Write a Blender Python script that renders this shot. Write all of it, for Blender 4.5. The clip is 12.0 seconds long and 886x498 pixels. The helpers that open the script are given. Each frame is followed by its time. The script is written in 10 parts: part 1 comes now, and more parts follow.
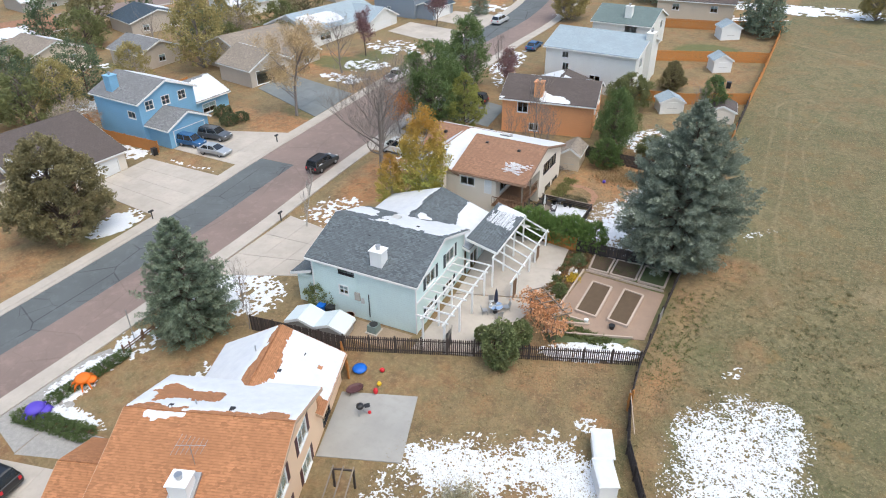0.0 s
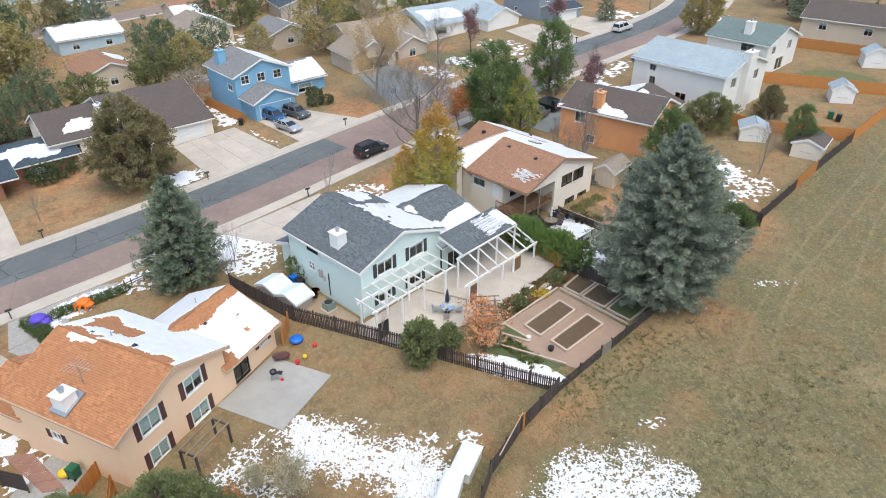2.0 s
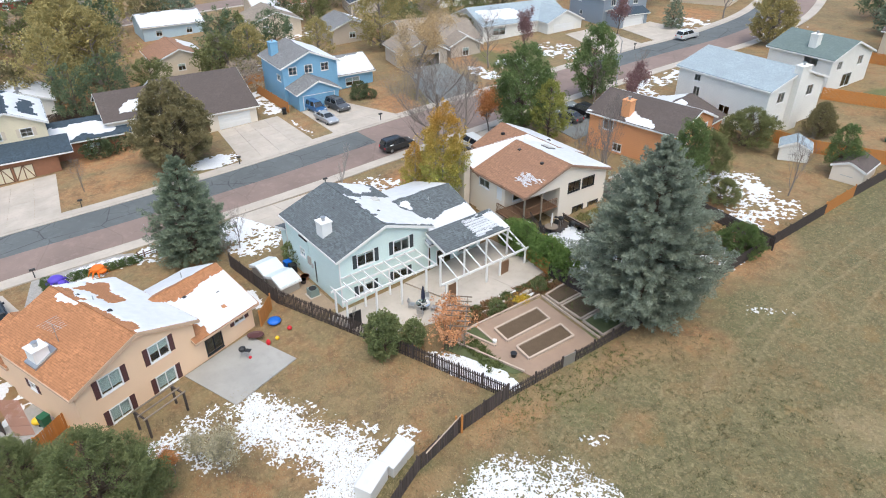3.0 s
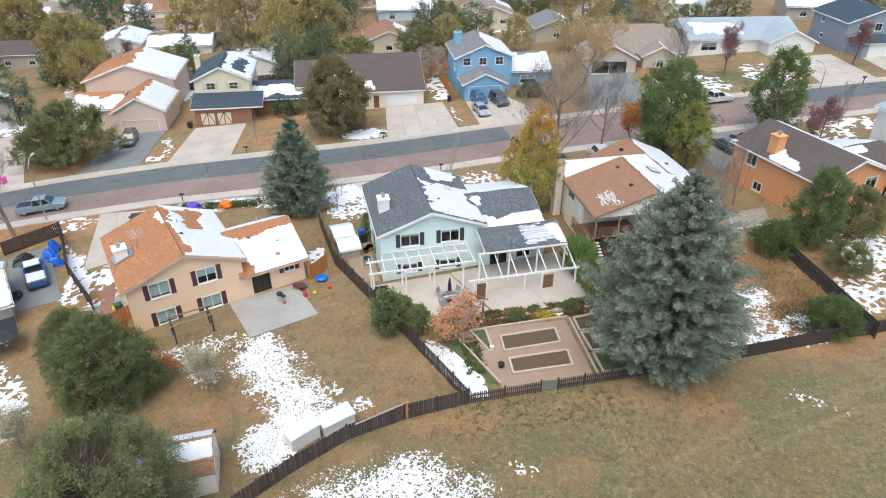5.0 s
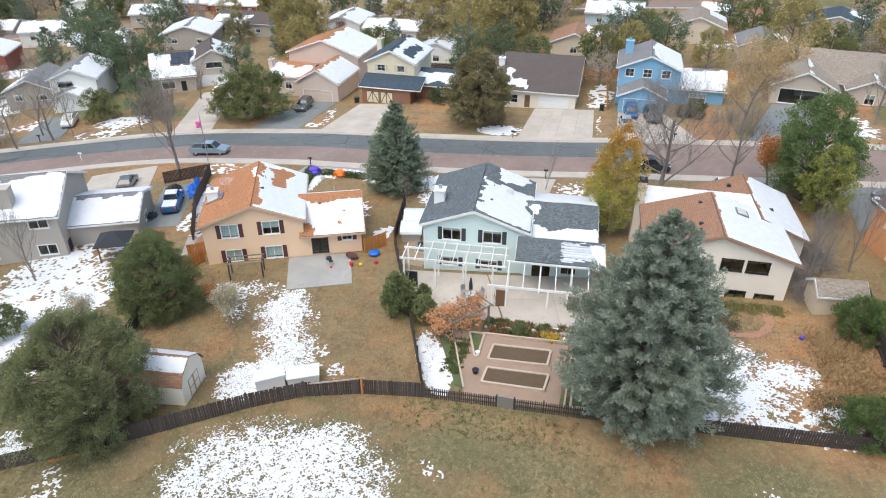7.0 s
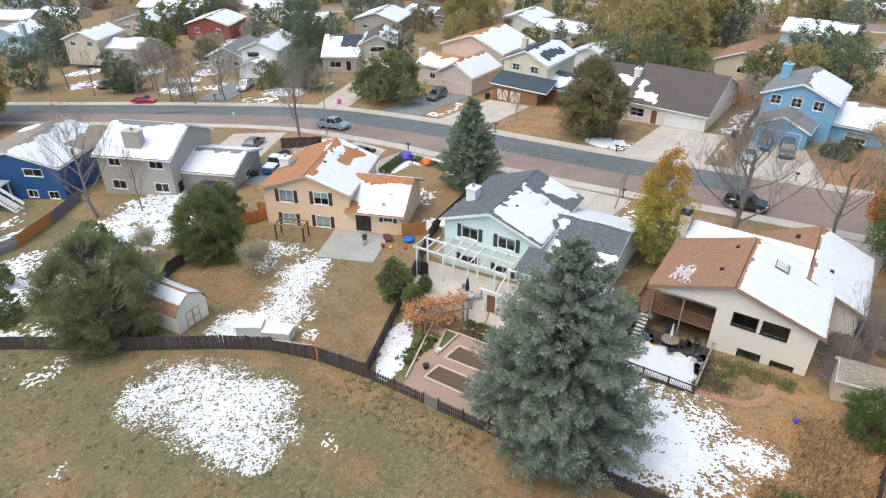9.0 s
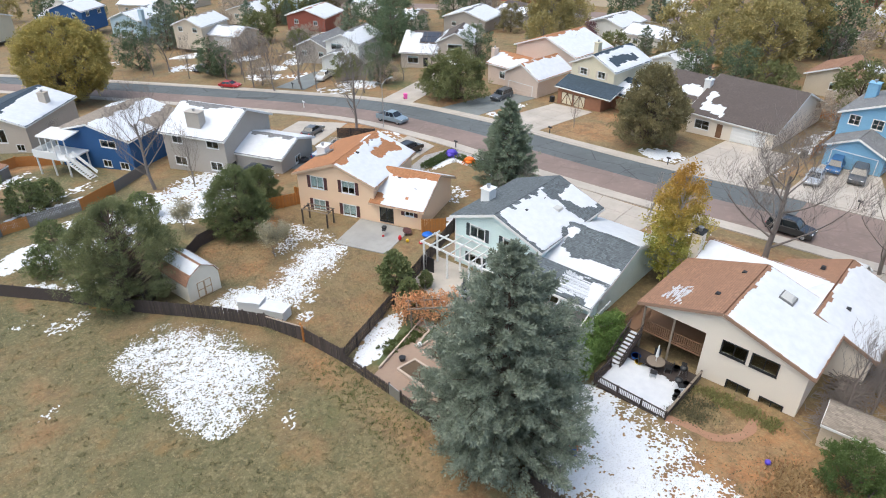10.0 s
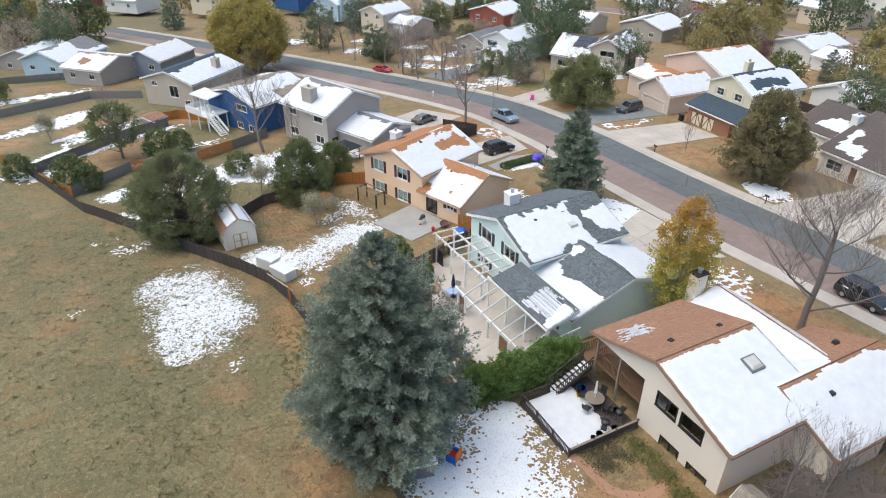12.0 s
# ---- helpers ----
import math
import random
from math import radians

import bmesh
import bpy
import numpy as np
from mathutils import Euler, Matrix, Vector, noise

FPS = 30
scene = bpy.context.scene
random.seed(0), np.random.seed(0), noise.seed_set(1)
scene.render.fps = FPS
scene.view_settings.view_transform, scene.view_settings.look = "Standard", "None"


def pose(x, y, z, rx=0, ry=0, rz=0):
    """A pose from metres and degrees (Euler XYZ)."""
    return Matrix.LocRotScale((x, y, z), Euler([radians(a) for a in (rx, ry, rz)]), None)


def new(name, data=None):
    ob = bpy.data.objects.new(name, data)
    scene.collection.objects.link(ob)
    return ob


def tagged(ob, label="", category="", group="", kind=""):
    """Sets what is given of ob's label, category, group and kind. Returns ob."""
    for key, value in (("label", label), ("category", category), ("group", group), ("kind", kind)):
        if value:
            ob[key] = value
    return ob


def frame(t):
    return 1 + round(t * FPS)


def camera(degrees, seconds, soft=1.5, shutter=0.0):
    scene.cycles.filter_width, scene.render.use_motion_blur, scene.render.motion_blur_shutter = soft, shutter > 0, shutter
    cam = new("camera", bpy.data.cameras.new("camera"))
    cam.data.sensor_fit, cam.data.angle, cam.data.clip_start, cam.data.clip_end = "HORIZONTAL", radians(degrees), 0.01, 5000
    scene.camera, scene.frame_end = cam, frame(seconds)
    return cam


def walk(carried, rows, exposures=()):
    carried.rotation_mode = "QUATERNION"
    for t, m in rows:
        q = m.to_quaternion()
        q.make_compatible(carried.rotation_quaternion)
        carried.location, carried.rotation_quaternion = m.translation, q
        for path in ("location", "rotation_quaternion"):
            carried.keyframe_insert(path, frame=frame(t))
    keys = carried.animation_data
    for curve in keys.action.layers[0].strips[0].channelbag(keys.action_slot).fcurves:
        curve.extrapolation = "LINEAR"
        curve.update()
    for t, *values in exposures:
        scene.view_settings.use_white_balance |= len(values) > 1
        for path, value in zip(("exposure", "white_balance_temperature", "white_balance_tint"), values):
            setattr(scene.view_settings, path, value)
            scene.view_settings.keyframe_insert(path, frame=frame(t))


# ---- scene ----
cam = camera(68.7, 12.0, soft=1.05)
METRES, EYE, TILT, LEAN, TURN = 109.4, 36.0, 4.4, -0.56, 31.4
ROWS = [
    (0.0, 0.0, 0.0, 0.0, -0.55, -35.72, 0.76),
    (0.5, 0.0424, -0.0004, -0.0008, 3.8, -35.63, 1.1),
    (1.0, 0.085, 0.0023, -0.0019, 8.11, -35.51, 1.4),
    (1.5, 0.1272, 0.0082, -0.0031, 12.47, -35.38, 1.66),
    (2.0, 0.169, 0.0175, -0.0041, 16.86, -35.26, 1.96),
    (2.5, 0.2103, 0.0296, -0.0054, 21.25, -35.09, 2.21),
    (3.0, 0.2503, 0.0449, -0.007, 25.68, -34.91, 2.41),
    (5.0, 0.3857, 0.1402, -0.0165, 50.2, -33.58, 3.68),
    (5.5, 0.4116, 0.1718, -0.0188, 56.22, -33.2, 3.87),
    (6.0, 0.4343, 0.2057, -0.0213, 62.1, -32.82, 4.05),
    (6.5, 0.4532, 0.2417, -0.0236, 67.82, -32.44, 4.21),
    (7.0, 0.4686, 0.2793, -0.026, 73.4, -32.06, 4.28),
    (9.0, 0.493, 0.4403, -0.0384, 94.13, -30.53, 4.21),
    (9.5, 0.4904, 0.4786, -0.0413, 98.96, -30.2, 4.14),
    (10.0, 0.4834, 0.5222, -0.0448, 104.41, -29.81, 4.01),
    (10.5, 0.4742, 0.5599, -0.0474, 109.21, -29.51, 3.87),
    (11.0, 0.4597, 0.6019, -0.0508, 114.67, -29.14, 3.67),
    (11.5, 0.4438, 0.6373, -0.0533, 119.38, -28.85, 3.45),
    (12.0, 0.422, 0.6765, -0.0561, 124.62, -28.53, 3.19),
]
walk(cam, [(t, pose(0, 0, EYE, TILT, LEAN, TURN) @ pose(METRES * x, METRES * y, METRES * z, 90 + pitch, roll, yaw)) for t, x, y, z, yaw, pitch, roll in ROWS],
     exposures=[(0.0, 0.89, 6300, 4), (3.0, 0.94, 6300, 4), (7.0, 0.92, 6300, 4), (9.0, 0.91, 6350, 4), (12.0, 0.83, 6350, 4)])

# world and light: high overcast, soft shadowless daylight
world = bpy.data.worlds.new("world")
scene.world = world
world.use_nodes = True
_sky = world.node_tree.nodes.new("ShaderNodeTexSky")
_sky.sky_type, _sky.sun_disc = "NISHITA", False
_sky.sun_elevation, _sky.sun_rotation = radians(68), radians(110)
_sky.dust_density, _sky.air_density = 4.0, 1.0
world.node_tree.links.new(_sky.outputs[0], world.node_tree.nodes["Background"].inputs[0])
world.node_tree.nodes["Background"].inputs[1].default_value = 0.15
sun = new("sun", bpy.data.lights.new("sun", "SUN"))
sun.data.energy, sun.data.angle, sun.data.color = 0.5, radians(80), (1.0, 0.95, 0.88)
sun.rotation_euler = (radians(22), 0, radians(70))


# ---- the lie of the land ----
def gz(x, y):
    z = -1.5 + 0.016 * x + 0.055 * y + 0.5 * math.exp(-(((x + 22) / 7) ** 2 + ((y - 17) / 7) ** 2))
    return z - 0.02 * (10 - y) if y < 10 else z


# ---- meshes ----
class MB:
    def __init__(self):
        self.v, self.f = [], []

    def poly(self, *pts):
        n = len(self.v)
        self.v.extend(tuple(p) for p in pts)
        self.f.append(tuple(range(n, n + len(pts))))
        return self

    def hexa(self, a, b):
        """A solid between the loops a (below, anticlockwise) and b (above)."""
        n, k = len(self.v), len(a)
        self.v.extend(tuple(p) for p in a)
        self.v.extend(tuple(p) for p in b)
        self.f.append(tuple(range(n + k - 1, n - 1, -1)))
        self.f.append(tuple(range(n + k, n + 2 * k)))
        for i in range(k):
            j = (i + 1) % k
            self.f.append((n + i, n + j, n + k + j, n + k + i))
        return self

    def box(self, x0, x1, y0, y1, z0, z1, taper=0.0):
        t = taper
        return self.hexa([(x0, y0, z0), (x1, y0, z0), (x1, y1, z0), (x0, y1, z0)],
                         [(x0 + t, y0 + t, z1), (x1 - t, y0 + t, z1), (x1 - t, y1 - t, z1), (x0 + t, y1 - t, z1)])

    def bar(self, p, q, w, h=None):
        """A square bar from p to q, w wide and h high."""
        h = w if h is None else h
        p, q = Vector(p), Vector(q)
        d = (q - p).normalized()
        s = d.cross(Vector((0, 0, 1)))
        s = Vector((1, 0, 0)) if s.length < 1e-3 else s.normalized()
        u = s.cross(d).normalized()
        s, u = s * w / 2, u * h / 2
        return self.hexa([p - s - u, p + s - u, p + s + u, p - s + u], [q - s - u, q + s - u, q + s + u, q - s + u])

    def tube(self, p, q, r0, r1=None, n=8):
        r1 = r0 if r1 is None else r1
        p, q = Vector(p), Vector(q)
        d = (q - p).normalized()
        s = d.cross(Vector((0, 0, 1)))
        s = Vector((1, 0, 0)) if s.length < 1e-3 else s.normalized()
        u = s.cross(d)
        ang = [2 * math.pi * i / n for i in range(n)]
        return self.hexa([p + (s * math.cos(a) + u * math.sin(a)) * r0 for a in ang],
                         [q + (s * math.cos(a) + u * math.sin(a)) * r1 for a in ang])

    def rings(self, rings, caps=True):
        """A skin over rings of equal count."""
        n, k = len(self.v), len(rings[0])
        for r in rings:
            self.v.extend(tuple(p) for p in r)
        for a in range(len(rings) - 1):
            for i in range(k):
                j = (i + 1) % k
                self.f.append((n + a * k + i, n + a * k + j, n + (a + 1) * k + j, n + (a + 1) * k + i))
        if caps:
            self.f.append(tuple(range(n + k - 1, n - 1, -1)))
            m = n + (len(rings) - 1) * k
            self.f.append(tuple(range(m, m + k)))
        return self

    def mesh(self, name, material, smooth=False):
        me = bpy.data.meshes.new(name)
        me.from_pydata(self.v, [], self.f)
        if material is not None:
            me.materials.append(material)
        if smooth:
            me.shade_smooth()
        me.update()
        return me


def part(name, mb, material, parent, label="", smooth=False):
    ob = new(name, mb if isinstance(mb, bpy.types.Mesh) else mb.mesh(name, material, smooth))
    ob.parent = parent
    if label:
        ob["label"] = label
    return ob


def thing(name, x, y, z, rot=0.0, label="", category="", group="", kind=""):
    ob = new(name)
    ob.empty_display_size = 0.3
    ob.matrix_basis = pose(x, y, z, 0, 0, rot)
    return tagged(ob, label, category, group, kind)


def solid(name, mb, material, label="", category="", group="", kind="", smooth=False):
    return tagged(new(name, mb.mesh(name, material, smooth)), label, category, group, kind)


# ---- materials ----
def nodes_of(name):
    m = bpy.data.materials.new(name)
    m.use_nodes = True
    return m, m.node_tree, m.node_tree.nodes["Principled BSDF"]


def add(nt, kind, **inputs):
    n = nt.nodes.new(kind)
    for k, v in inputs.items():
        n.inputs[k.replace("_", " ")].default_value = v
    return n


def math_node(nt, op, a, b=None):
    n = nt.nodes.new("ShaderNodeMath")
    n.operation = op
    for i, v in enumerate((a, b)):
        if v is None:
            continue
        if isinstance(v, (int, float)):
            n.inputs[i].default_value = v
        else:
            nt.links.new(v, n.inputs[i])
    return n.outputs[0]


def noise_node(nt, vec, scale, detail=4.0, rough=0.55):
    n = add(nt, "ShaderNodeTexNoise", Scale=scale, Detail=detail, Roughness=rough)
    if vec is not None:
        nt.links.new(vec, n.inputs["Vector"])
    return n.outputs[0]


def mix(nt, fac, a, b, mode="MIX"):
    n = nt.nodes.new("ShaderNodeMix")
    n.data_type, n.blend_type = "RGBA", mode
    for sock, v in ((n.inputs[0], fac), (n.inputs[6], a), (n.inputs[7], b)):
        if isinstance(v, (int, float)):
            sock.default_value = v
        elif isinstance(v, tuple):
            sock.default_value = (*v[:3], 1)
        else:
            nt.links.new(v, sock)
    return n.outputs[2]


def ramp(nt, fac, lo, hi):
    n = nt.nodes.new("ShaderNodeMapRange")
    n.inputs[1].default_value, n.inputs[2].default_value = lo, hi
    nt.links.new(fac, n.inputs[0])
    return n.outputs[0]


def bump(nt, bsdf, height, strength=0.3, dist=0.02):
    b = add(nt, "ShaderNodeBump", Strength=strength, Distance=dist)
    nt.links.new(height, b.inputs["Height"])
    nt.links.new(b.outputs[0], bsdf.inputs["Normal"])


def shade(c, k):
    return tuple(min(1.0, v * k) for v in c)


def coords(nt, out="Object"):
    return nt.nodes.new("ShaderNodeTexCoord").outputs[out]


def worldpos(nt):
    return nt.nodes.new("ShaderNodeNewGeometry").outputs["Position"]


def plain(name, colour, rough=0.7, vary=0.18, big=0.7, fine=14.0, metal=0.0, relief=0.15, per_object=0.0):
    """Paint, stone or plastic with stains at a large and a fine scale."""
    m, nt, b = nodes_of(name)
    co = coords(nt)
    n1, n2 = noise_node(nt, co, big), noise_node(nt, co, fine)
    c = mix(nt, n1, shade(colour, 1 - vary), shade(colour, 1 + vary))
    c = mix(nt, ramp(nt, n2, 0.3, 0.75), c, shade(colour, 1 - vary * 0.6))
    if per_object:
        r = nt.nodes.new("ShaderNodeObjectInfo").outputs["Random"]
        c = mix(nt, r, mix(nt, per_object, c, (0, 0, 0)), mix(nt, per_object * 0.6, c, shade(colour, 1.6)))
    nt.links.new(c, b.inputs["Base Color"])
    b.inputs["Roughness"].default_value, b.inputs["Metallic"].default_value = rough, metal
    if relief:
        bump(nt, b, n2, relief, 0.02)
    return m


def siding(name, colour, pitch=0.2, vary=0.08):
    """Lapped boards: a shadow line every pitch of height, faint stains."""
    m, nt, b = nodes_of(name)
    co = coords(nt)
    sep = nt.nodes.new("ShaderNodeSeparateXYZ")
    nt.links.new(co, sep.inputs[0])
    saw = math_node(nt, "FRACT", math_node(nt, "DIVIDE", sep.outputs[2], pitch))
    c = mix(nt, noise_node(nt, co, 0.6), shade(colour, 1 - vary), shade(colour, 1 + vary))
    c = mix(nt, ramp(nt, noise_node(nt, co, 9.0), 0.45, 0.85), c, shade(colour, 0.86))
    line = ramp(nt, saw, 0.12, 0.0)
    c = mix(nt, math_node(nt, "MULTIPLY", line, 0.3), c, shade(colour, 0.5))
    nt.links.new(c, b.inputs["Base Color"])
    b.inputs["Roughness"].default_value = 0.65
    bump(nt, b, saw, 0.5, 0.02)
    return m


def shingles(name, colour, dark=0.62, light=1.35, course=0.06):
    """Asphalt shingles: courses by height, tabs of mixed tone, weathered streaks."""
    m, nt, b = nodes_of(name)
    co = coords(nt)
    sep = nt.nodes.new("ShaderNodeSeparateXYZ")
    nt.links.new(co, sep.inputs[0])
    saw = math_node(nt, "FRACT", math_node(nt, "DIVIDE", sep.outputs[2], course))
    mp = nt.nodes.new("ShaderNodeMapping")
    mp.inputs["Scale"].default_value = (4.2, 4.2, 1 / course * 0.9)
    nt.links.new(co, mp.inputs[0])
    vor = add(nt, "ShaderNodeTexVoronoi", Scale=1.0)
    nt.links.new(mp.outputs[0], vor.inputs["Vector"])
    tone = nt.nodes.new("ShaderNodeSeparateColor")
    nt.links.new(vor.outputs["Color"], tone.inputs[0])
    c = mix(nt, tone.outputs[0], shade(colour, dark), shade(colour, light))
    c = mix(nt, ramp(nt, noise_node(nt, co, 0.45, 5), 0.3, 0.75), c, shade(colour, 0.85))
    c = mix(nt, math_node(nt, "MULTIPLY", ramp(nt, saw, 0.34, 0.05), 0.55), c, shade(colour, 0.4))
    c = mix(nt, math_node(nt, "MULTIPLY", noise_node(nt, co, 60.0, 2), 0.3), c, shade(colour, 0.55))
    nt.links.new(c, b.inputs["Base Color"])
    b.inputs["Roughness"].default_value = 0.92
    bump(nt, b, math_node(nt, "ADD", saw, tone.outputs[1]), 0.5, 0.012)
    return m


def leafy(name, colour, second, rough=0.75, fine=0.6, top=None, top_z=(0, 1)):
    """Foliage: tone by clump, tuft and height of light growth."""
    m, nt, b = nodes_of(name)
    g = nt.nodes.new("ShaderNodeNewGeometry")
    r = g.outputs["Random Per Island"]
    c = mix(nt, r, shade(colour, 0.85), shade(colour, 1.7))
    c = mix(nt, math_node(nt, "MULTIPLY", ramp(nt, noise_node(nt, coords(nt), fine, 3), 0.42, 0.62), 0.7), c, shade(second, 1.3))
    if top is not None:
        sp = nt.nodes.new("ShaderNodeSeparateXYZ")
        nt.links.new(coords(nt), sp.inputs[0])
        c = mix(nt, math_node(nt, "MULTIPLY", ramp(nt, sp.outputs[2], *top_z), 0.85), c, top)
    o = nt.nodes.new("ShaderNodeObjectInfo").outputs["Random"]
    c = mix(nt, math_node(nt, "MULTIPLY", o, 0.2), c, shade(colour, 0.7))
    nt.links.new(c, b.inputs["Base Color"])
    b.inputs["Roughness"].default_value = rough
    thin = nt.nodes.new("ShaderNodeBsdfTranslucent")
    nt.links.new(c, thin.inputs[0])
    blend = nt.nodes.new("ShaderNodeMixShader")
    blend.inputs[0].default_value = 0.18
    nt.links.new(b.outputs[0], blend.inputs[1])
    nt.links.new(thin.outputs[0], blend.inputs[2])
    nt.links.new(blend.outputs[0], [n for n in nt.nodes if n.type == "OUTPUT_MATERIAL"][0].inputs[0])
    return m


def snow_material():
    m, nt, b = nodes_of("snow")
    co = worldpos(nt)
    c = mix(nt, ramp(nt, noise_node(nt, co, 1.4, 6), 0.35, 0.8), (0.65, 0.665, 0.685), (0.555, 0.575, 0.61))
    nt.links.new(c, b.inputs["Base Color"])
    b.inputs["Roughness"].default_value = 0.55
    bump(nt, b, noise_node(nt, co, 7.0, 6), 0.35, 0.05)
    return m


def thin_snow_material():
    """Thin wet snow with grass showing through in specks."""
    m, nt, b = nodes_of("thin_snow")
    co = worldpos(nt)
    c = mix(nt, ramp(nt, noise_node(nt, co, 1.4, 6), 0.35, 0.8), (0.73, 0.745, 0.76), (0.65, 0.67, 0.70))
    speck = ramp(nt, noise_node(nt, co, 9.0, 5, 0.75), 0.53, 0.62)
    c = mix(nt, math_node(nt, "MULTIPLY", speck, 0.5), c, (0.26, 0.235, 0.18))
    nt.links.new(c, b.inputs["Base Color"])
    b.inputs["Roughness"].default_value = 0.6
    bump(nt, b, noise_node(nt, co, 9.0, 6), 0.5, 0.05)
    return m


def asphalt(name, colour, crack=1.0):
    m, nt, b = nodes_of(name)
    co = worldpos(nt)
    wob = mix(nt, 0.12, co, add(nt, "ShaderNodeTexNoise", Scale=0.35, Detail=4.0).outputs[1])
    c = mix(nt, ramp(nt, noise_node(nt, co, 0.13, 5), 0.3, 0.7), shade(colour, 0.82), shade(colour, 1.2))
    c = mix(nt, math_node(nt, "MULTIPLY", noise_node(nt, co, 22.0, 3), 0.5), c, shade(colour, 0.7))
    vor = add(nt, "ShaderNodeTexVoronoi", Scale=0.16)
    vor.feature = "DISTANCE_TO_EDGE"
    nt.links.new(wob, vor.inputs["Vector"])
    line = math_node(nt, "MULTIPLY", ramp(nt, vor.outputs["Distance"], 0.014, 0.004), ramp(nt, noise_node(nt, co, 0.12, 2), 0.36, 0.5))
    c = mix(nt, math_node(nt, "MULTIPLY", line, 0.75 * crack), c, shade(colour, 0.35))
    web = add(nt, "ShaderNodeTexVoronoi", Scale=0.42)
    web.feature = "DISTANCE_TO_EDGE"
    nt.links.new(wob, web.inputs["Vector"])
    net = math_node(nt, "MULTIPLY", ramp(nt, web.outputs["Distance"], 0.022, 0.006), ramp(nt, noise_node(nt, co, 0.2, 3), 0.46, 0.58))
    c = mix(nt, math_node(nt, "MULTIPLY", net, 0.6 * crack), c, shade(colour, 0.45))
    c = mix(nt, math_node(nt, "MULTIPLY", ramp(nt, noise_node(nt, co, 0.9, 5, 0.7), 0.52, 0.66), 0.35), c, shade(colour, 1.35))
    nt.links.new(c, b.inputs["Base Color"])
    b.inputs["Roughness"].default_value = 0.9
    bump(nt, b, noise_node(nt, co, 40.0, 2), 0.2, 0.01)
    return m


def concrete(name, colour):
    m, nt, b = nodes_of(name)
    co = worldpos(nt)
    c = mix(nt, ramp(nt, noise_node(nt, co, 0.35, 6), 0.3, 0.72), shade(colour, 0.84), shade(colour, 1.1))
    c = mix(nt, math_node(nt, "MULTIPLY", ramp(nt, noise_node(nt, co, 2.2, 5), 0.5, 0.8), 0.4), c, shade(colour, 0.72))
    o = nt.nodes.new("ShaderNodeObjectInfo").outputs["Random"]
    c = mix(nt, math_node(nt, "MULTIPLY", o, 0.18), c, shade(colour, 0.6))
    nt.links.new(c, b.inputs["Base Color"])
    b.inputs["Roughness"].default_value = 0.85
    bump(nt, b, noise_node(nt, co, 18.0, 3), 0.15, 0.01)
    return m


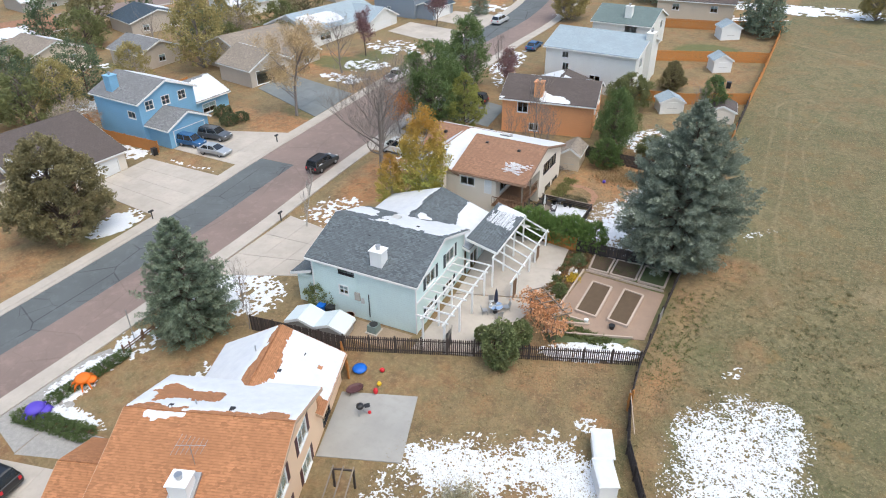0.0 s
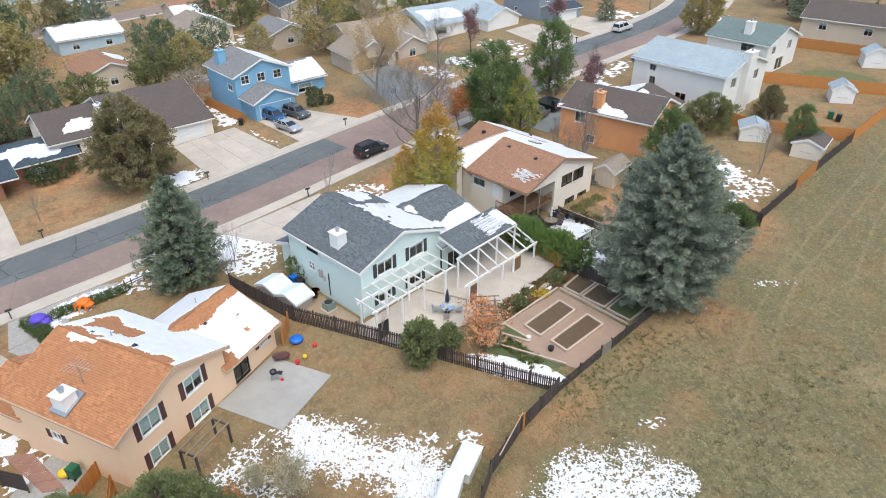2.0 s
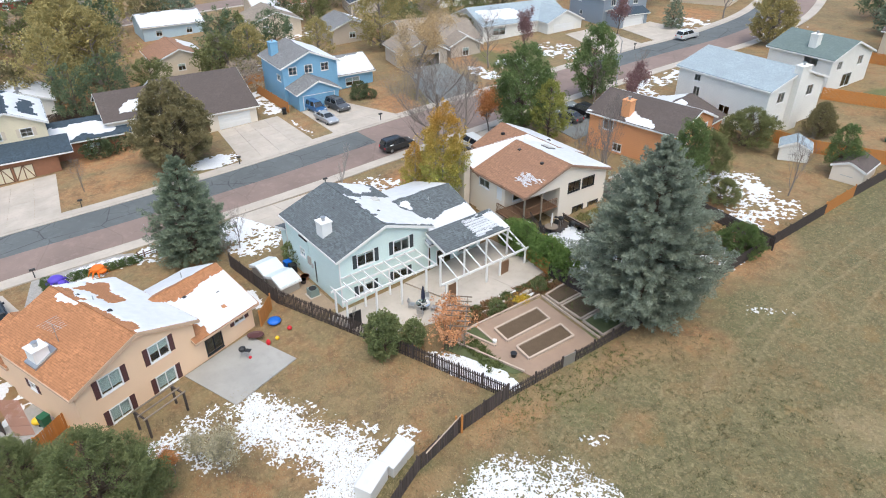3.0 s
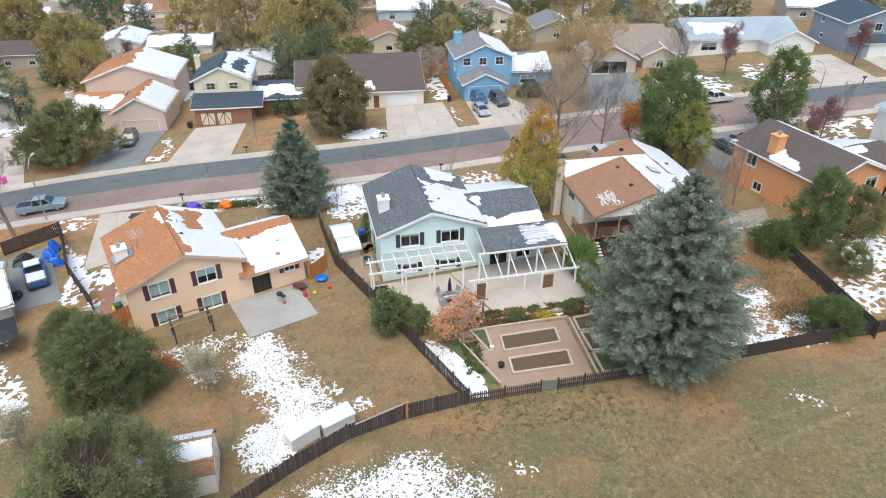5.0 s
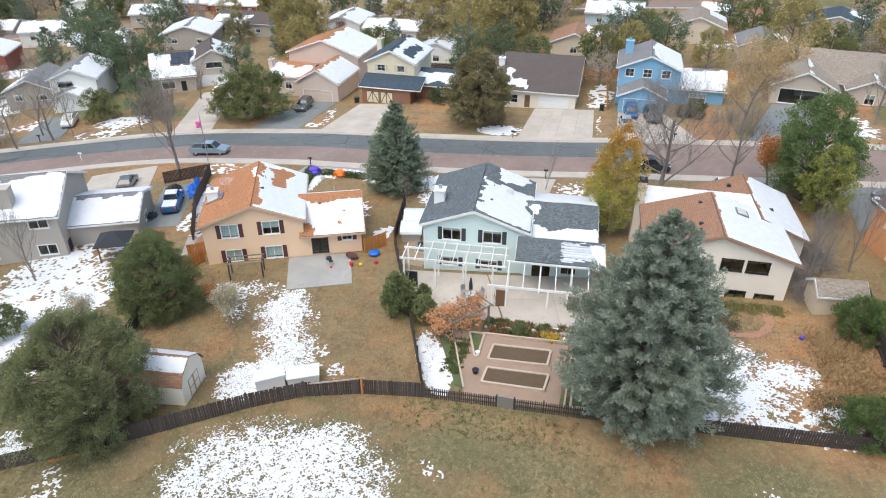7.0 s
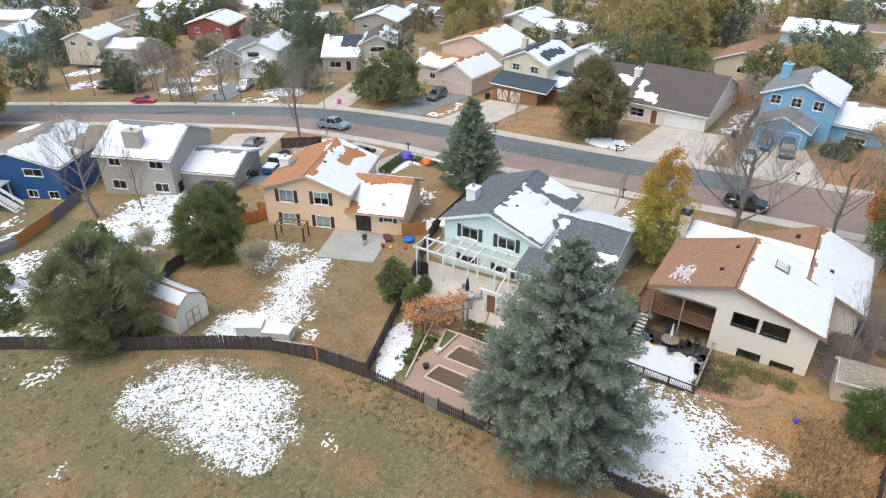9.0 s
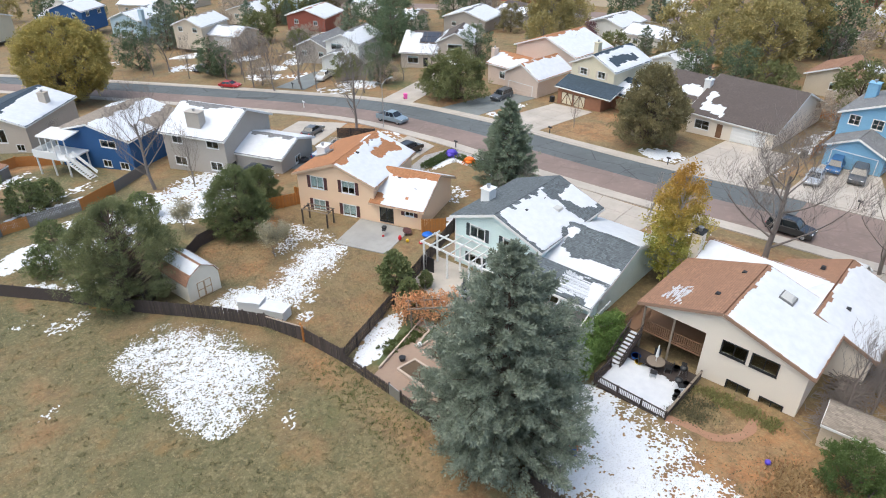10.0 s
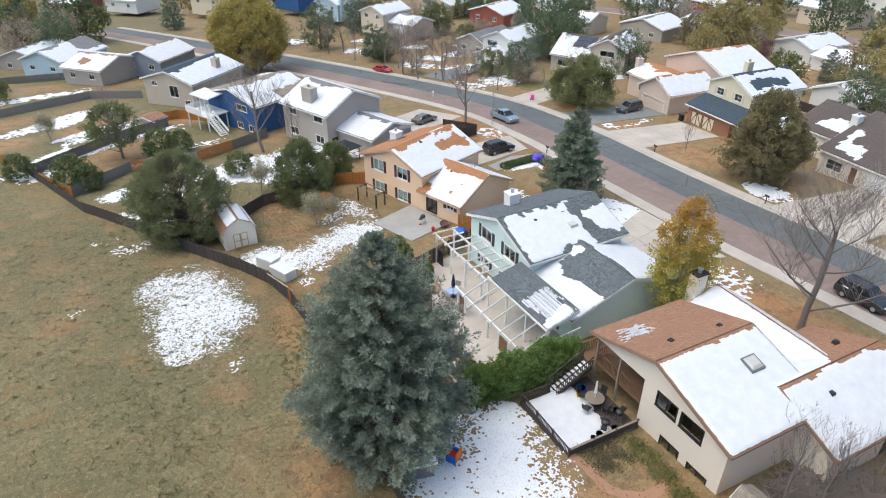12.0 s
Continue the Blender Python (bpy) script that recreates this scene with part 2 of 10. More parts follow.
def ground_material():
    """Dry turf, bare orange earth, pale tracks and green patches, by the cover that each place bears."""
    m, nt, b = nodes_of("ground")
    co = worldpos(nt)
    cover = nt.nodes.new("ShaderNodeVertexColor")
    cover.layer_name = "cover"
    sep = nt.nodes.new("ShaderNodeSeparateColor")
    nt.links.new(cover.outputs[0], sep.inputs[0])
    big, mid, fine = noise_node(nt, co, 0.09, 6, 0.6), noise_node(nt, co, 0.7, 6, 0.65), noise_node(nt, co, 6.0, 4, 0.7)
    c = mix(nt, ramp(nt, big, 0.38, 0.62), (0.146, 0.130, 0.060), (0.232, 0.188, 0.094))
    c = mix(nt, math_node(nt, "MULTIPLY", ramp(nt, noise_node(nt, co, 0.045, 5, 0.6), 0.46, 0.60), 0.6), c, (0.180, 0.135, 0.064))
    c = mix(nt, math_node(nt, "MULTIPLY", ramp(nt, mid, 0.45, 0.60), 0.8), c, (0.118, 0.110, 0.050))
    c = mix(nt, math_node(nt, "MULTIPLY", ramp(nt, fine, 0.45, 0.62), 0.4), c, (0.080, 0.070, 0.034))
    tone = noise_node(nt, co, 0.22, 5, 0.65)
    c = mix(nt, math_node(nt, "MULTIPLY", ramp(nt, tone, 0.52, 0.62), 0.6), c, (0.190, 0.122, 0.054))
    c = mix(nt, math_node(nt, "MULTIPLY", ramp(nt, tone, 0.46, 0.36), 0.5), c, (0.102, 0.110, 0.046))
    c = mix(nt, math_node(nt, "MULTIPLY", ramp(nt, noise_node(nt, co, 2.1, 6, 0.75), 0.48, 0.60), 0.6), c, (0.080, 0.074, 0.034))
    c = mix(nt, math_node(nt, "MULTIPLY", ramp(nt, noise_node(nt, co, 3.4, 6, 0.75), 0.52, 0.61), 0.6), c, (0.31, 0.25, 0.135))
    c = mix(nt, math_node(nt, "MULTIPLY", ramp(nt, noise_node(nt, co, 0.35, 6, 0.7), 0.57, 0.65), 0.5), c, (0.25, 0.155, 0.06))

    def spread(sock, width=0.55):
        return ramp(nt, math_node(nt, "ADD", sock, math_node(nt, "MULTIPLY", math_node(nt, "SUBTRACT", mid, 0.5), width)), 0.35, 0.6)
    straw = mix(nt, ramp(nt, mid, 0.38, 0.62), (0.262, 0.182, 0.088), (0.155, 0.110, 0.058))
    soil = mix(nt, ramp(nt, mid, 0.38, 0.64), (0.40, 0.190, 0.078), (0.235, 0.120, 0.056))
    patch = ramp(nt, noise_node(nt, co, 0.16, 5, 0.65), 0.47, 0.60)
    bare = math_node(nt, "MAXIMUM", math_node(nt, "MULTIPLY", patch, 0.75), ramp(nt, sep.outputs[0], 0.55, 0.82))
    earth = mix(nt, bare, straw, soil)
    earth = mix(nt, math_node(nt, "MULTIPLY", ramp(nt, fine, 0.42, 0.65), 0.35), earth, (0.11, 0.076, 0.040))
    earth = mix(nt, math_node(nt, "MULTIPLY", ramp(nt, noise_node(nt, co, 2.6, 6, 0.8), 0.5, 0.6), 0.6), earth, (0.37, 0.255, 0.125))
    earth = mix(nt, math_node(nt, "MULTIPLY", ramp(nt, noise_node(nt, co, 0.4, 4, 0.6), 0.48, 0.66), 0.5), earth, (0.33, 0.235, 0.12))
    earth = mix(nt, math_node(nt, "MULTIPLY", ramp(nt, noise_node(nt, co, 1.1, 6, 0.7), 0.55, 0.66), 0.55), earth, (0.105, 0.088, 0.042))
    c = mix(nt, spread(sep.outputs[0]), c, earth)
    c = mix(nt, math_node(nt, "MULTIPLY", spread(sep.outputs[1]), 0.8), c, mix(nt, fine, (0.075, 0.095, 0.03), (0.12, 0.14, 0.05)))
    c = mix(nt, math_node(nt, "MULTIPLY", spread(sep.outputs[2]), 0.6), c, (0.36, 0.275, 0.16))
    nt.links.new(c, b.inputs["Base Color"])
    b.inputs["Roughness"].default_value = 0.95
    bump(nt, b, math_node(nt, "ADD", fine, mid), 0.7, 0.08)
    return m


def glass_material():
    m, nt, b = nodes_of("window_glass")
    b.inputs["Base Color"].default_value = (0.72, 0.8, 0.8, 1)
    b.inputs["Roughness"].default_value = 0.04
    b.inputs["Transmission Weight"].default_value = 1.0
    b.inputs["IOR"].default_value = 1.45
    return m


THIN_SNOW = thin_snow_material()
SNOW, GLASS, GROUND = snow_material(), glass_material(), ground_material()
ROAD_DARK, ROAD_RED = asphalt("asphalt_grey", (0.118, 0.130, 0.132)), asphalt("asphalt_reddish", (0.235, 0.175, 0.150), 0.25)
CONCRETE, CONCRETE_DARK = concrete("concrete", (0.47, 0.42, 0.36)), concrete("concrete_dark", (0.20, 0.215, 0.21))
CONCRETE_PATIO = concrete("patio_concrete", (0.36, 0.35, 0.325))
WHITE = plain("white_paint", (0.78, 0.78, 0.76), 0.55, 0.06)
TRIM_GREY = plain("grey_trim", (0.5, 0.49, 0.46), 0.6, 0.08)
TRIM_DARK = plain("weathered_metal_trim", (0.16, 0.155, 0.15), 0.5, 0.15)
TRIM_PEACH = plain("peach_fascia", (0.55, 0.39, 0.27), 0.7, 0.12)
TRIM_BROWN = plain("brown_fascia", (0.30, 0.19, 0.13), 0.7, 0.15)
BLACK = plain("black_plastic", (0.02, 0.021, 0.023), 0.45, 0.3)
RUBBER = plain("rubber", (0.018, 0.018, 0.018), 0.85, 0.2)
STEEL = plain("galvanised_steel", (0.45, 0.46, 0.47), 0.4, 0.1, metal=0.8)
IRON = plain("dark_metal", (0.04, 0.04, 0.042), 0.5, 0.2, metal=0.5)
FENCE_DARK = plain("dark_stained_fence", (0.075, 0.058, 0.052), 0.85, 0.3, 2.0, 30, per_object=0.35)
FENCE_GREY = plain("weathered_fence", (0.22, 0.21, 0.2), 0.9, 0.2, 2.0, 30, per_object=0.3)
FENCE_ORANGE = plain("new_cedar_fence", (0.52, 0.215, 0.055), 0.75, 0.15, 2.0, 30, per_object=0.2)
WOOD = plain("brown_timber", (0.20, 0.11, 0.06), 0.75, 0.25, 3.0, 30, per_object=0.2)
WOOD_GREY = plain("grey_timber", (0.27, 0.22, 0.17), 0.85, 0.25, 3.0, 30, per_object=0.2)
BARK = plain("bark", (0.13, 0.095, 0.07), 0.95, 0.35, 1.5, 20, relief=0.5)
BARK_GREY = plain("grey_bark", (0.24, 0.205, 0.18), 0.95, 0.25, 1.5, 20, relief=0.4)
BARK_PALE = plain("pale_bark", (0.36, 0.33, 0.30), 0.9, 0.2, 1.5, 20, relief=0.3)
# dark floor colour that puts the dimness of the rooms into the paint
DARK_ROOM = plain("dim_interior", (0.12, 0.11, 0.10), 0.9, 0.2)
# pale green for blinds, also standing in for sky reflected in panes
BLIND_GLARE = plain("pale_blind_and_glare", (0.55, 0.62, 0.60), 0.8, 0.1)
SHUTTER_RED = plain("dark_red_shutter", (0.09, 0.035, 0.035), 0.6, 0.15)
SHUTTER_BLACK = plain("black_shutter", (0.035, 0.045, 0.05), 0.6, 0.15)
BRICK = plain("brick", (0.32, 0.15, 0.085), 0.85, 0.25, 2.0, 25)
R_CHAR, R_ORANGE, R_BROWN = shingles("charcoal_shingles", (0.122, 0.140, 0.150), 0.5, 1.5), shingles("orange_shingles", (0.43, 0.195, 0.088), 0.66, 1.28), shingles("brown_shingles", (0.33, 0.18, 0.11), 0.68, 1.25)
R_UMBER, R_BLUE, R_NAVY = shingles("umber_shingles", (0.115, 0.092, 0.082), 0.8, 1.2), shingles("pale_blue_shingles", (0.36, 0.43, 0.47), 0.85, 1.12), shingles("navy_shingles", (0.05, 0.075, 0.1))
R_TAN, R_GREEN, R_GREY = shingles("tan_shingles", (0.30, 0.25, 0.2)), shingles("green_shingles", (0.16, 0.21, 0.2), 0.8, 1.2), shingles("grey_shingles", (0.22, 0.22, 0.22))
S_TEAL, S_PEACH, S_CREAM = siding("pale_teal_siding", (0.66, 0.79, 0.76), 0.22), plain("peach_stucco", (0.84, 0.60, 0.40), 0.85, 0.06, relief=0.1), plain("cream_stucco", (0.78, 0.70, 0.59), 0.85, 0.06, relief=0.1)
S_ORANGE, S_WHITE, S_BLUE = siding("orange_siding", (0.74, 0.35, 0.16), 0.25), siding("white_siding", (0.78, 0.77, 0.72)), siding("sky_blue_siding", (0.22, 0.43, 0.61), 0.3)
S_NAVY, S_GREY, S_YELLOW = siding("deep_blue_siding", (0.025, 0.10, 0.26)), siding("grey_tan_siding", (0.43, 0.39, 0.34)), siding("yellow_siding", (0.74, 0.66, 0.48))
S_TAN, S_BEIGE, S_PINK = siding("tan_siding", (0.52, 0.45, 0.37)), siding("beige_siding", (0.62, 0.53, 0.41)), siding("pinkish_siding", (0.66, 0.53, 0.44))
S_PALEBLUE, S_STEEL = siding("pale_blue_siding", (0.46, 0.59, 0.66)), siding("blue_grey_siding", (0.27, 0.31, 0.35))
S_RED = siding("red_siding", (0.30, 0.09, 0.06))


# ---- ground: one sheet ----
def smooth_path(pts, step=2.0):
    """Points along a smooth curve through pts."""
    out, p = [], [Vector(q) for q in pts]
    for i in range(len(p) - 1):
        a, b, c, d = p[max(i - 1, 0)], p[i], p[i + 1], p[min(i + 2, len(p) - 1)]
        n = max(1, int((c - b).length / step))
        for k in range(n):
            t = k / n
            out.append(0.5 * (2 * b + (c - a) * t + (2 * a - 5 * b + 4 * c - d) * t * t + (3 * b - a - 3 * c + d) * t ** 3))
    return out + [p[-1]]


STREET = smooth_path([(14, -152), (-3, -121), (-25, -78), (-44, -38), (-53.5, -14), (-55.8, 6), (-56, 25), (-56.6, 42), (-58, 58), (-59.5, 85), (-60.5, 115), (-60.5, 140), (-66, 165), (-82, 195), (-110, 225)])
BACK_STREET = smooth_path([(-120, -175), (-150, -120), (-160, -85), (-168, -40), (-175, 20), (-178, 70), (-170, 100), (-158, 125), (-140, 150), (-118, 185)])

_rng = random.Random(9)
# earth (r), green (g), pale track (b): x, y, radius x, radius y, weight
COVER = [
    (-16, 12, 10, 8, 0.5, 0), (-27, 30, 5, 4, 0.4, 0), (-7, 49, 3, 40, 0.35, 0), (-4, 40, 5, 3.5, 0.45, 0), (-1, 30, 5, 4, 0.4, 0), (-5.5, 55, 3.6, 6, 0.58, 0), (2.6, 24.6, 4, 1.6, 0.55, 0), (-0.5, 27.4, 1.8, 2.5, 0.55, 0), (-3.8, 33.6, 1.6, 4, 0.55, 0), (-5.6, 39.5, 2.4, 4.5, 0.62, 0), (-4.5, 47, 1.6, 4, 0.5, 0), (11, 29.6, 2.4, 1.4, 0.5, 0), (-11, 36, 6, 5, 0.55, 0), (-9, 22.4, 3.6, 3, 0.62, 0),
    (-46, -4, 5, 12, 0.95, 0), (-68, 12, 5, 26, 0.7, 0), (-67, -22, 6, 14, 0.7, 0), (-62, -46, 7, 10, 0.75, 0), (-66, 84, 5, 24, 0.7, 0), (-47, 40, 2.5, 12, 0.6, 0), (-45, 62, 5, 12, 0.95, 0), (-45, 50, 4, 6, 0.7, 0), (-69, 24, 6, 7, 0.75, 0), (-70, 52.5, 7, 2, 0.6, 0), (-70, 68, 7, 5, 0.85, 0), (-45, 72, 6, 8, 0.7, 0),
    (-15, 73, 11, 9, 0.85, 0), (-13, 62, 6, 6, 0.6, 0), (-20, 92, 12, 10, 0.35, 0), (-18, 109, 11, 8, 0.55, 0), (-36, -11, 8, 8, 0.7, 0), (-12, -2, 5, 5, 0.65, 0), (-60, -38, 6, 8, 0.7, 0),
    (-67, -6, 5, 6, 0.8, 0), (-44, 30, 6, 4, 0.5, 0), (-34, 33, 6, 3, 0.6, 0), (-75, 92, 9, 6, 0.4, 0), (-50, 84, 5, 12, 0.6, 0), (-23, 16, 5, 8, 0.4, 0), (-66, 130, 6, 8, 0.5, 0),
    (-20, 127, 6, 4.5, 1.0, 1), (-8, 52, 1.5, 6, 0.5, 1), (-3, 46, 3, 3, 0.42, 1), (-170, -66, 4, 12, 1.0, 1), (-66, 35, 6, 4, 0.5, 1), (-76, 101, 5, 6, 0.6, 1), (-9, 44, 2, 2, 0.5, 1),
    (-3, 97, 6, 5, 0.36, 2), (6, 60, 12, 14, 0.3, 2), (18, 40, 12, 12, 0.25, 2), (-5.3, 51.7, 1.8, 6, 0.6, 0), (-4.9, 40, 1.8, 7, 0.55, 0), (-3.6, 58.2, 2.6, 4, 0.6, 0), (-6.5, 70, 1.6, 10, 0.5, 0),
]

for _ in range(170):
    COVER.append((_rng.uniform(-200, -64), _rng.uniform(-150, 170), _rng.uniform(3, 9), _rng.uniform(3, 9), _rng.uniform(0.5, 0.9), 0 if _rng.random() < 0.8 else 1))
for _ in range(50):
    COVER.append((_rng.uniform(-40, 34), _rng.uniform(-150, -12), _rng.uniform(3, 8), _rng.uniform(3, 8), _rng.uniform(0.4, 0.75), 0))
for _ in range(26):
    COVER.append((_rng.uniform(-20, -8), _rng.uniform(14, 41), _rng.uniform(2, 5), _rng.uniform(2, 5), _rng.uniform(0.42, 0.62), 0))
for _ in range(16):
    COVER.append((_rng.uniform(-8, 4), _rng.uniform(20, 62), _rng.uniform(1.5, 4), _rng.uniform(2, 5), _rng.uniform(0.36, 0.5), 0))
for _ in range(18):
    COVER.append((_rng.uniform(4, 24), _rng.uniform(6, 62), _rng.uniform(1, 3.5), _rng.uniform(1, 3.5), _rng.uniform(0.38, 0.52), 0 if _rng.random() < 0.6 else 2))


# wheel tracks and a footpath worn into the field
TRACKS = [
    ([(-5.4, 104.7), (-4.0, 86.3), (-3.0, 75.5), (-0.9, 60.9), (1.5, 53.5)], 0.32),
    ([(-3.5, 103.9), (-1.5, 82.7), (-0.9, 70.7), (0.9, 61.8), (2.4, 57.7)], 0.32),
    ([(-5.4, 104.7), (-1.9, 108.8), (1.1, 104.3), (-0.4, 90.6), (3.3, 70.1)], 0.28),
    ([(-8.3, 137.7), (0.4, 133.5), (7.6, 128.5), (16, 124)], 0.7),
]


def build_ground():
    def axis(lo, hi, fine, step):
        pts = list(np.arange(lo, hi + 1e-6, fine))
        d, s = hi, step
        while d < hi + 900:
            d += s
            s *= 1.35
            pts.append(d)
        d, s = lo, step
        while d > lo - 900:
            d -= s
            s *= 1.35
            pts.insert(0, d)
        return np.array(pts)
    xs, ys = axis(-105, 32, 0.8, 2.5), axis(-60, 150, 0.8, 2.5)
    xs = np.unique(np.concatenate([xs, np.arange(-8.8, 8, 0.8) + 0.07, np.arange(-8.8, 8, 0.8) + 0.33, np.arange(-8.8, 8, 0.8) + 0.6]).round(3))
    gx, gy = np.meshgrid(xs, ys)
    zz = -1.5 + 0.016 * gx + 0.055 * gy + 0.5 * np.exp(-(((gx + 22) / 7) ** 2 + ((gy - 17) / 7) ** 2)) - np.where(gy < 10, 0.02 * (10 - gy), 0)
    nx, ny = len(xs), len(ys)
    verts = np.stack([gx, gy, zz], -1).reshape(-1, 3)
    idx = np.arange(nx * ny).reshape(ny, nx)
    faces = np.stack([idx[:-1, :-1], idx[:-1, 1:], idx[1:, 1:], idx[1:, :-1]], -1).reshape(-1, 4)
    cov = np.zeros((len(verts), 4), np.float32)
    cov[:, 3] = 1
    cov[:, 0] = 0.52 * np.clip((-8.5 - verts[:, 0]) / 1.5, 0, 1)
    for x, y, rx, ry, w, ch in COVER:
        d = ((verts[:, 0] - x) / rx) ** 2 + ((verts[:, 1] - y) / ry) ** 2
        cov[:, ch] = np.maximum(cov[:, ch], w * np.exp(-0.7 * d * d))
    for line, half in TRACKS:
        for p in smooth_path(line, 0.7):
            near = np.nonzero((np.abs(verts[:, 0] - p.x) < 2) & (np.abs(verts[:, 1] - p.y) < 2))[0]
            d = ((verts[near, 0] - p.x) / half) ** 2 + ((verts[near, 1] - p.y) / 0.9) ** 2
            cov[near, 2] = np.maximum(cov[near, 2], 0.46 * np.exp(-0.7 * d * d))
    me = bpy.data.meshes.new("ground")
    me.from_pydata(verts.tolist(), [], faces.tolist())
    att = me.color_attributes.new("cover", "FLOAT_COLOR", "POINT")
    att.data.foreach_set("color", cov.ravel())
    me.materials.append(GROUND)
    me.shade_smooth()
    return tagged(new("ground", me), "dry tan grass and bare orange earth", "ground", kind="structure")


build_ground()


def ribbon(path, a, b, lift, drop=None):
    """A strip between the offsets a and b to the left of a path, lift above the ground, with skirts."""
    mb, n = MB(), len(path)
    rows = []
    for i, p in enumerate(path):
        d = (path[min(i + 1, n - 1)] - path[max(i - 1, 0)]).normalized()
        s = Vector((-d.y, d.x))
        p0, p1 = p + s * a, p + s * b
        z0, z1 = gz(*p0) + lift, gz(*p1) + lift
        rows.append([(p0.x, p0.y, z0 - 0.3), (p0.x, p0.y, z0), (p1.x, p1.y, z1), (p1.x, p1.y, z1 - 0.3)])
    mb.v = [v for r in rows for v in r]
    for i in range(n - 1):
        for k in range(3):
            mb.f.append((i * 4 + k, i * 4 + 4 + k, i * 4 + 5 + k, i * 4 + 1 + k))
    return mb


# the street runs north, so its left is the west side
CUT = [i for i, p in enumerate(STREET) if p.y > 57][0]
CUT2 = [i for i, p in enumerate(STREET) if p.y > 104][0]
solid("road", ribbon(STREET[:CUT + 1], 0.0, 5.6, 0.03), ROAD_DARK, "cracked grey asphalt lane of the street", "road", kind="structure")
solid("road_middle", ribbon(STREET[CUT:CUT2 + 1], 0.0, 5.6, 0.03), ROAD_RED, "reddish worn asphalt lane of the street", "road", kind="structure")
solid("road_north", ribbon(STREET[CUT2:], 0.0, 5.6, 0.03), ROAD_DARK, "cracked grey asphalt lane of the street", "road", kind="structure")
solid("road_east", ribbon(STREET, -5.4, 0.0, 0.034), ROAD_RED, "reddish worn asphalt lane of the street", "road", kind="structure")
solid("kerb_west", ribbon(STREET, 5.6, 6.2, 0.10), CONCRETE, "pale concrete kerb and gutter", "kerb", kind="structure")
solid("kerb_east", ribbon(STREET, -6.0, -5.4, 0.10), CONCRETE, "pale concrete kerb and gutter", "kerb", kind="structure")
solid("pavement_west", ribbon(STREET, 6.2, 7.5, 0.14), CONCRETE, "pale concrete pavement along the street", "pavement", kind="structure")
solid("pavement_east", ribbon(STREET, -7.3, -6.0, 0.14), CONCRETE, "pale concrete pavement along the street", "pavement", kind="structure")
solid("back_road", ribbon(BACK_STREET, -5.5, 5.5, 0.03), ROAD_RED, "worn asphalt back street", "road", kind="structure")
solid("back_pavement", ribbon(BACK_STREET, -7.0, -5.5, 0.12), CONCRETE, "pale concrete pavement of the back street", "pavement", kind="structure")


def slab(name, pts, material, label, category, lift=0.06, cells=None):
    """A concrete slab on the ground, cut into panels with recessed joints; pts: four corners, anticlockwise."""
    nu, nv = cells or (1, 1)
    top = thing(name, pts[0][0], pts[0][1], gz(*pts[0]), 0, label, category, kind="structure")
    P = [Vector(p) for p in pts]
    o = Vector(pts[0])

    def at(u, v):
        q = P[0] * (1 - u) * (1 - v) + P[1] * u * (1 - v) + P[2] * u * v + P[3] * (1 - u) * v
        return (q.x - o.x, q.y - o.y, gz(q.x, q.y) - gz(*o))
    g = 0.005 / max(1, (P[1] - P[0]).length / nu)
    h = 0.005 / max(1, (P[3] - P[0]).length / nv)
    for i in range(nu):
        for j in range(nv):
            c = [at((i + du) / nu + su * g, (j + dv) / nv + sv * h) for du, dv, su, sv in ((0, 0, 1, 1), (1, 0, -1, 1), (1, 1, -1, -1), (0, 1, 1, -1))]
            mb = MB().hexa([(x, y, z - 0.15) for x, y, z in c], [(x, y, z + lift) for x, y, z in c])
            part("slab_panel", mb, material, top)
    return top


# ---- houses ----
def wall(parent, p0, p1, z0, z1, material, openings=(), gable=None, thick=0.16):
    """One wall, outer face from p0 to p1 with the outside on the right; openings (u0, u1, v0, v1) go through it."""
    mb = MB()
    d = Vector((p1[0] - p0[0], p1[1] - p0[1], 0))
    length = d.length
    d.normalize()
    n = Vector((d.y, -d.x, 0))
    us = sorted({0.0, length, *[o[0] for o in openings], *[o[1] for o in openings]})
    vs = sorted({z0, z1, *[o[2] + z0 for o in openings], *[o[3] + z0 for o in openings]})

    def at(u, z, inner):
        u2 = min(max(u, thick), length - thick) if inner else u
        q = Vector((p0[0], p0[1], z)) + d * u2 - n * (thick if inner else 0)
        return q
    for i in range(len(us) - 1):
        for j in range(len(vs) - 1):
            uc, vc = (us[i] + us[i + 1]) / 2, (vs[j] + vs[j + 1]) / 2 - z0
            if any(o[0] < uc < o[1] and o[2] < vc < o[3] for o in openings):
                continue
            for inner in (False, True):
                q = [at(us[i], vs[j], inner), at(us[i + 1], vs[j], inner), at(us[i + 1], vs[j + 1], inner), at(us[i], vs[j + 1], inner)]
                mb.poly(*(q[::-1] if inner else q))
    for u0, u1, v0, v1 in [o[:4] for o in openings]:
        c = [(u0, v0 + z0), (u1, v0 + z0), (u1, v1 + z0), (u0, v1 + z0)]
        for k in range(4):
            a, b = c[k], c[(k + 1) % 4]
            mb.poly(at(*a, False), at(*a, True), at(*b, True), at(*b, False))
    if gable:
        up, zp = gable
        mb.poly(at(0, z1, False), at(length, z1, False), at(up, zp, False))
        mb.poly(at(length, z1, True), at(0, z1, True), at(up, zp, True))
    return part("wall", mb, material, parent)


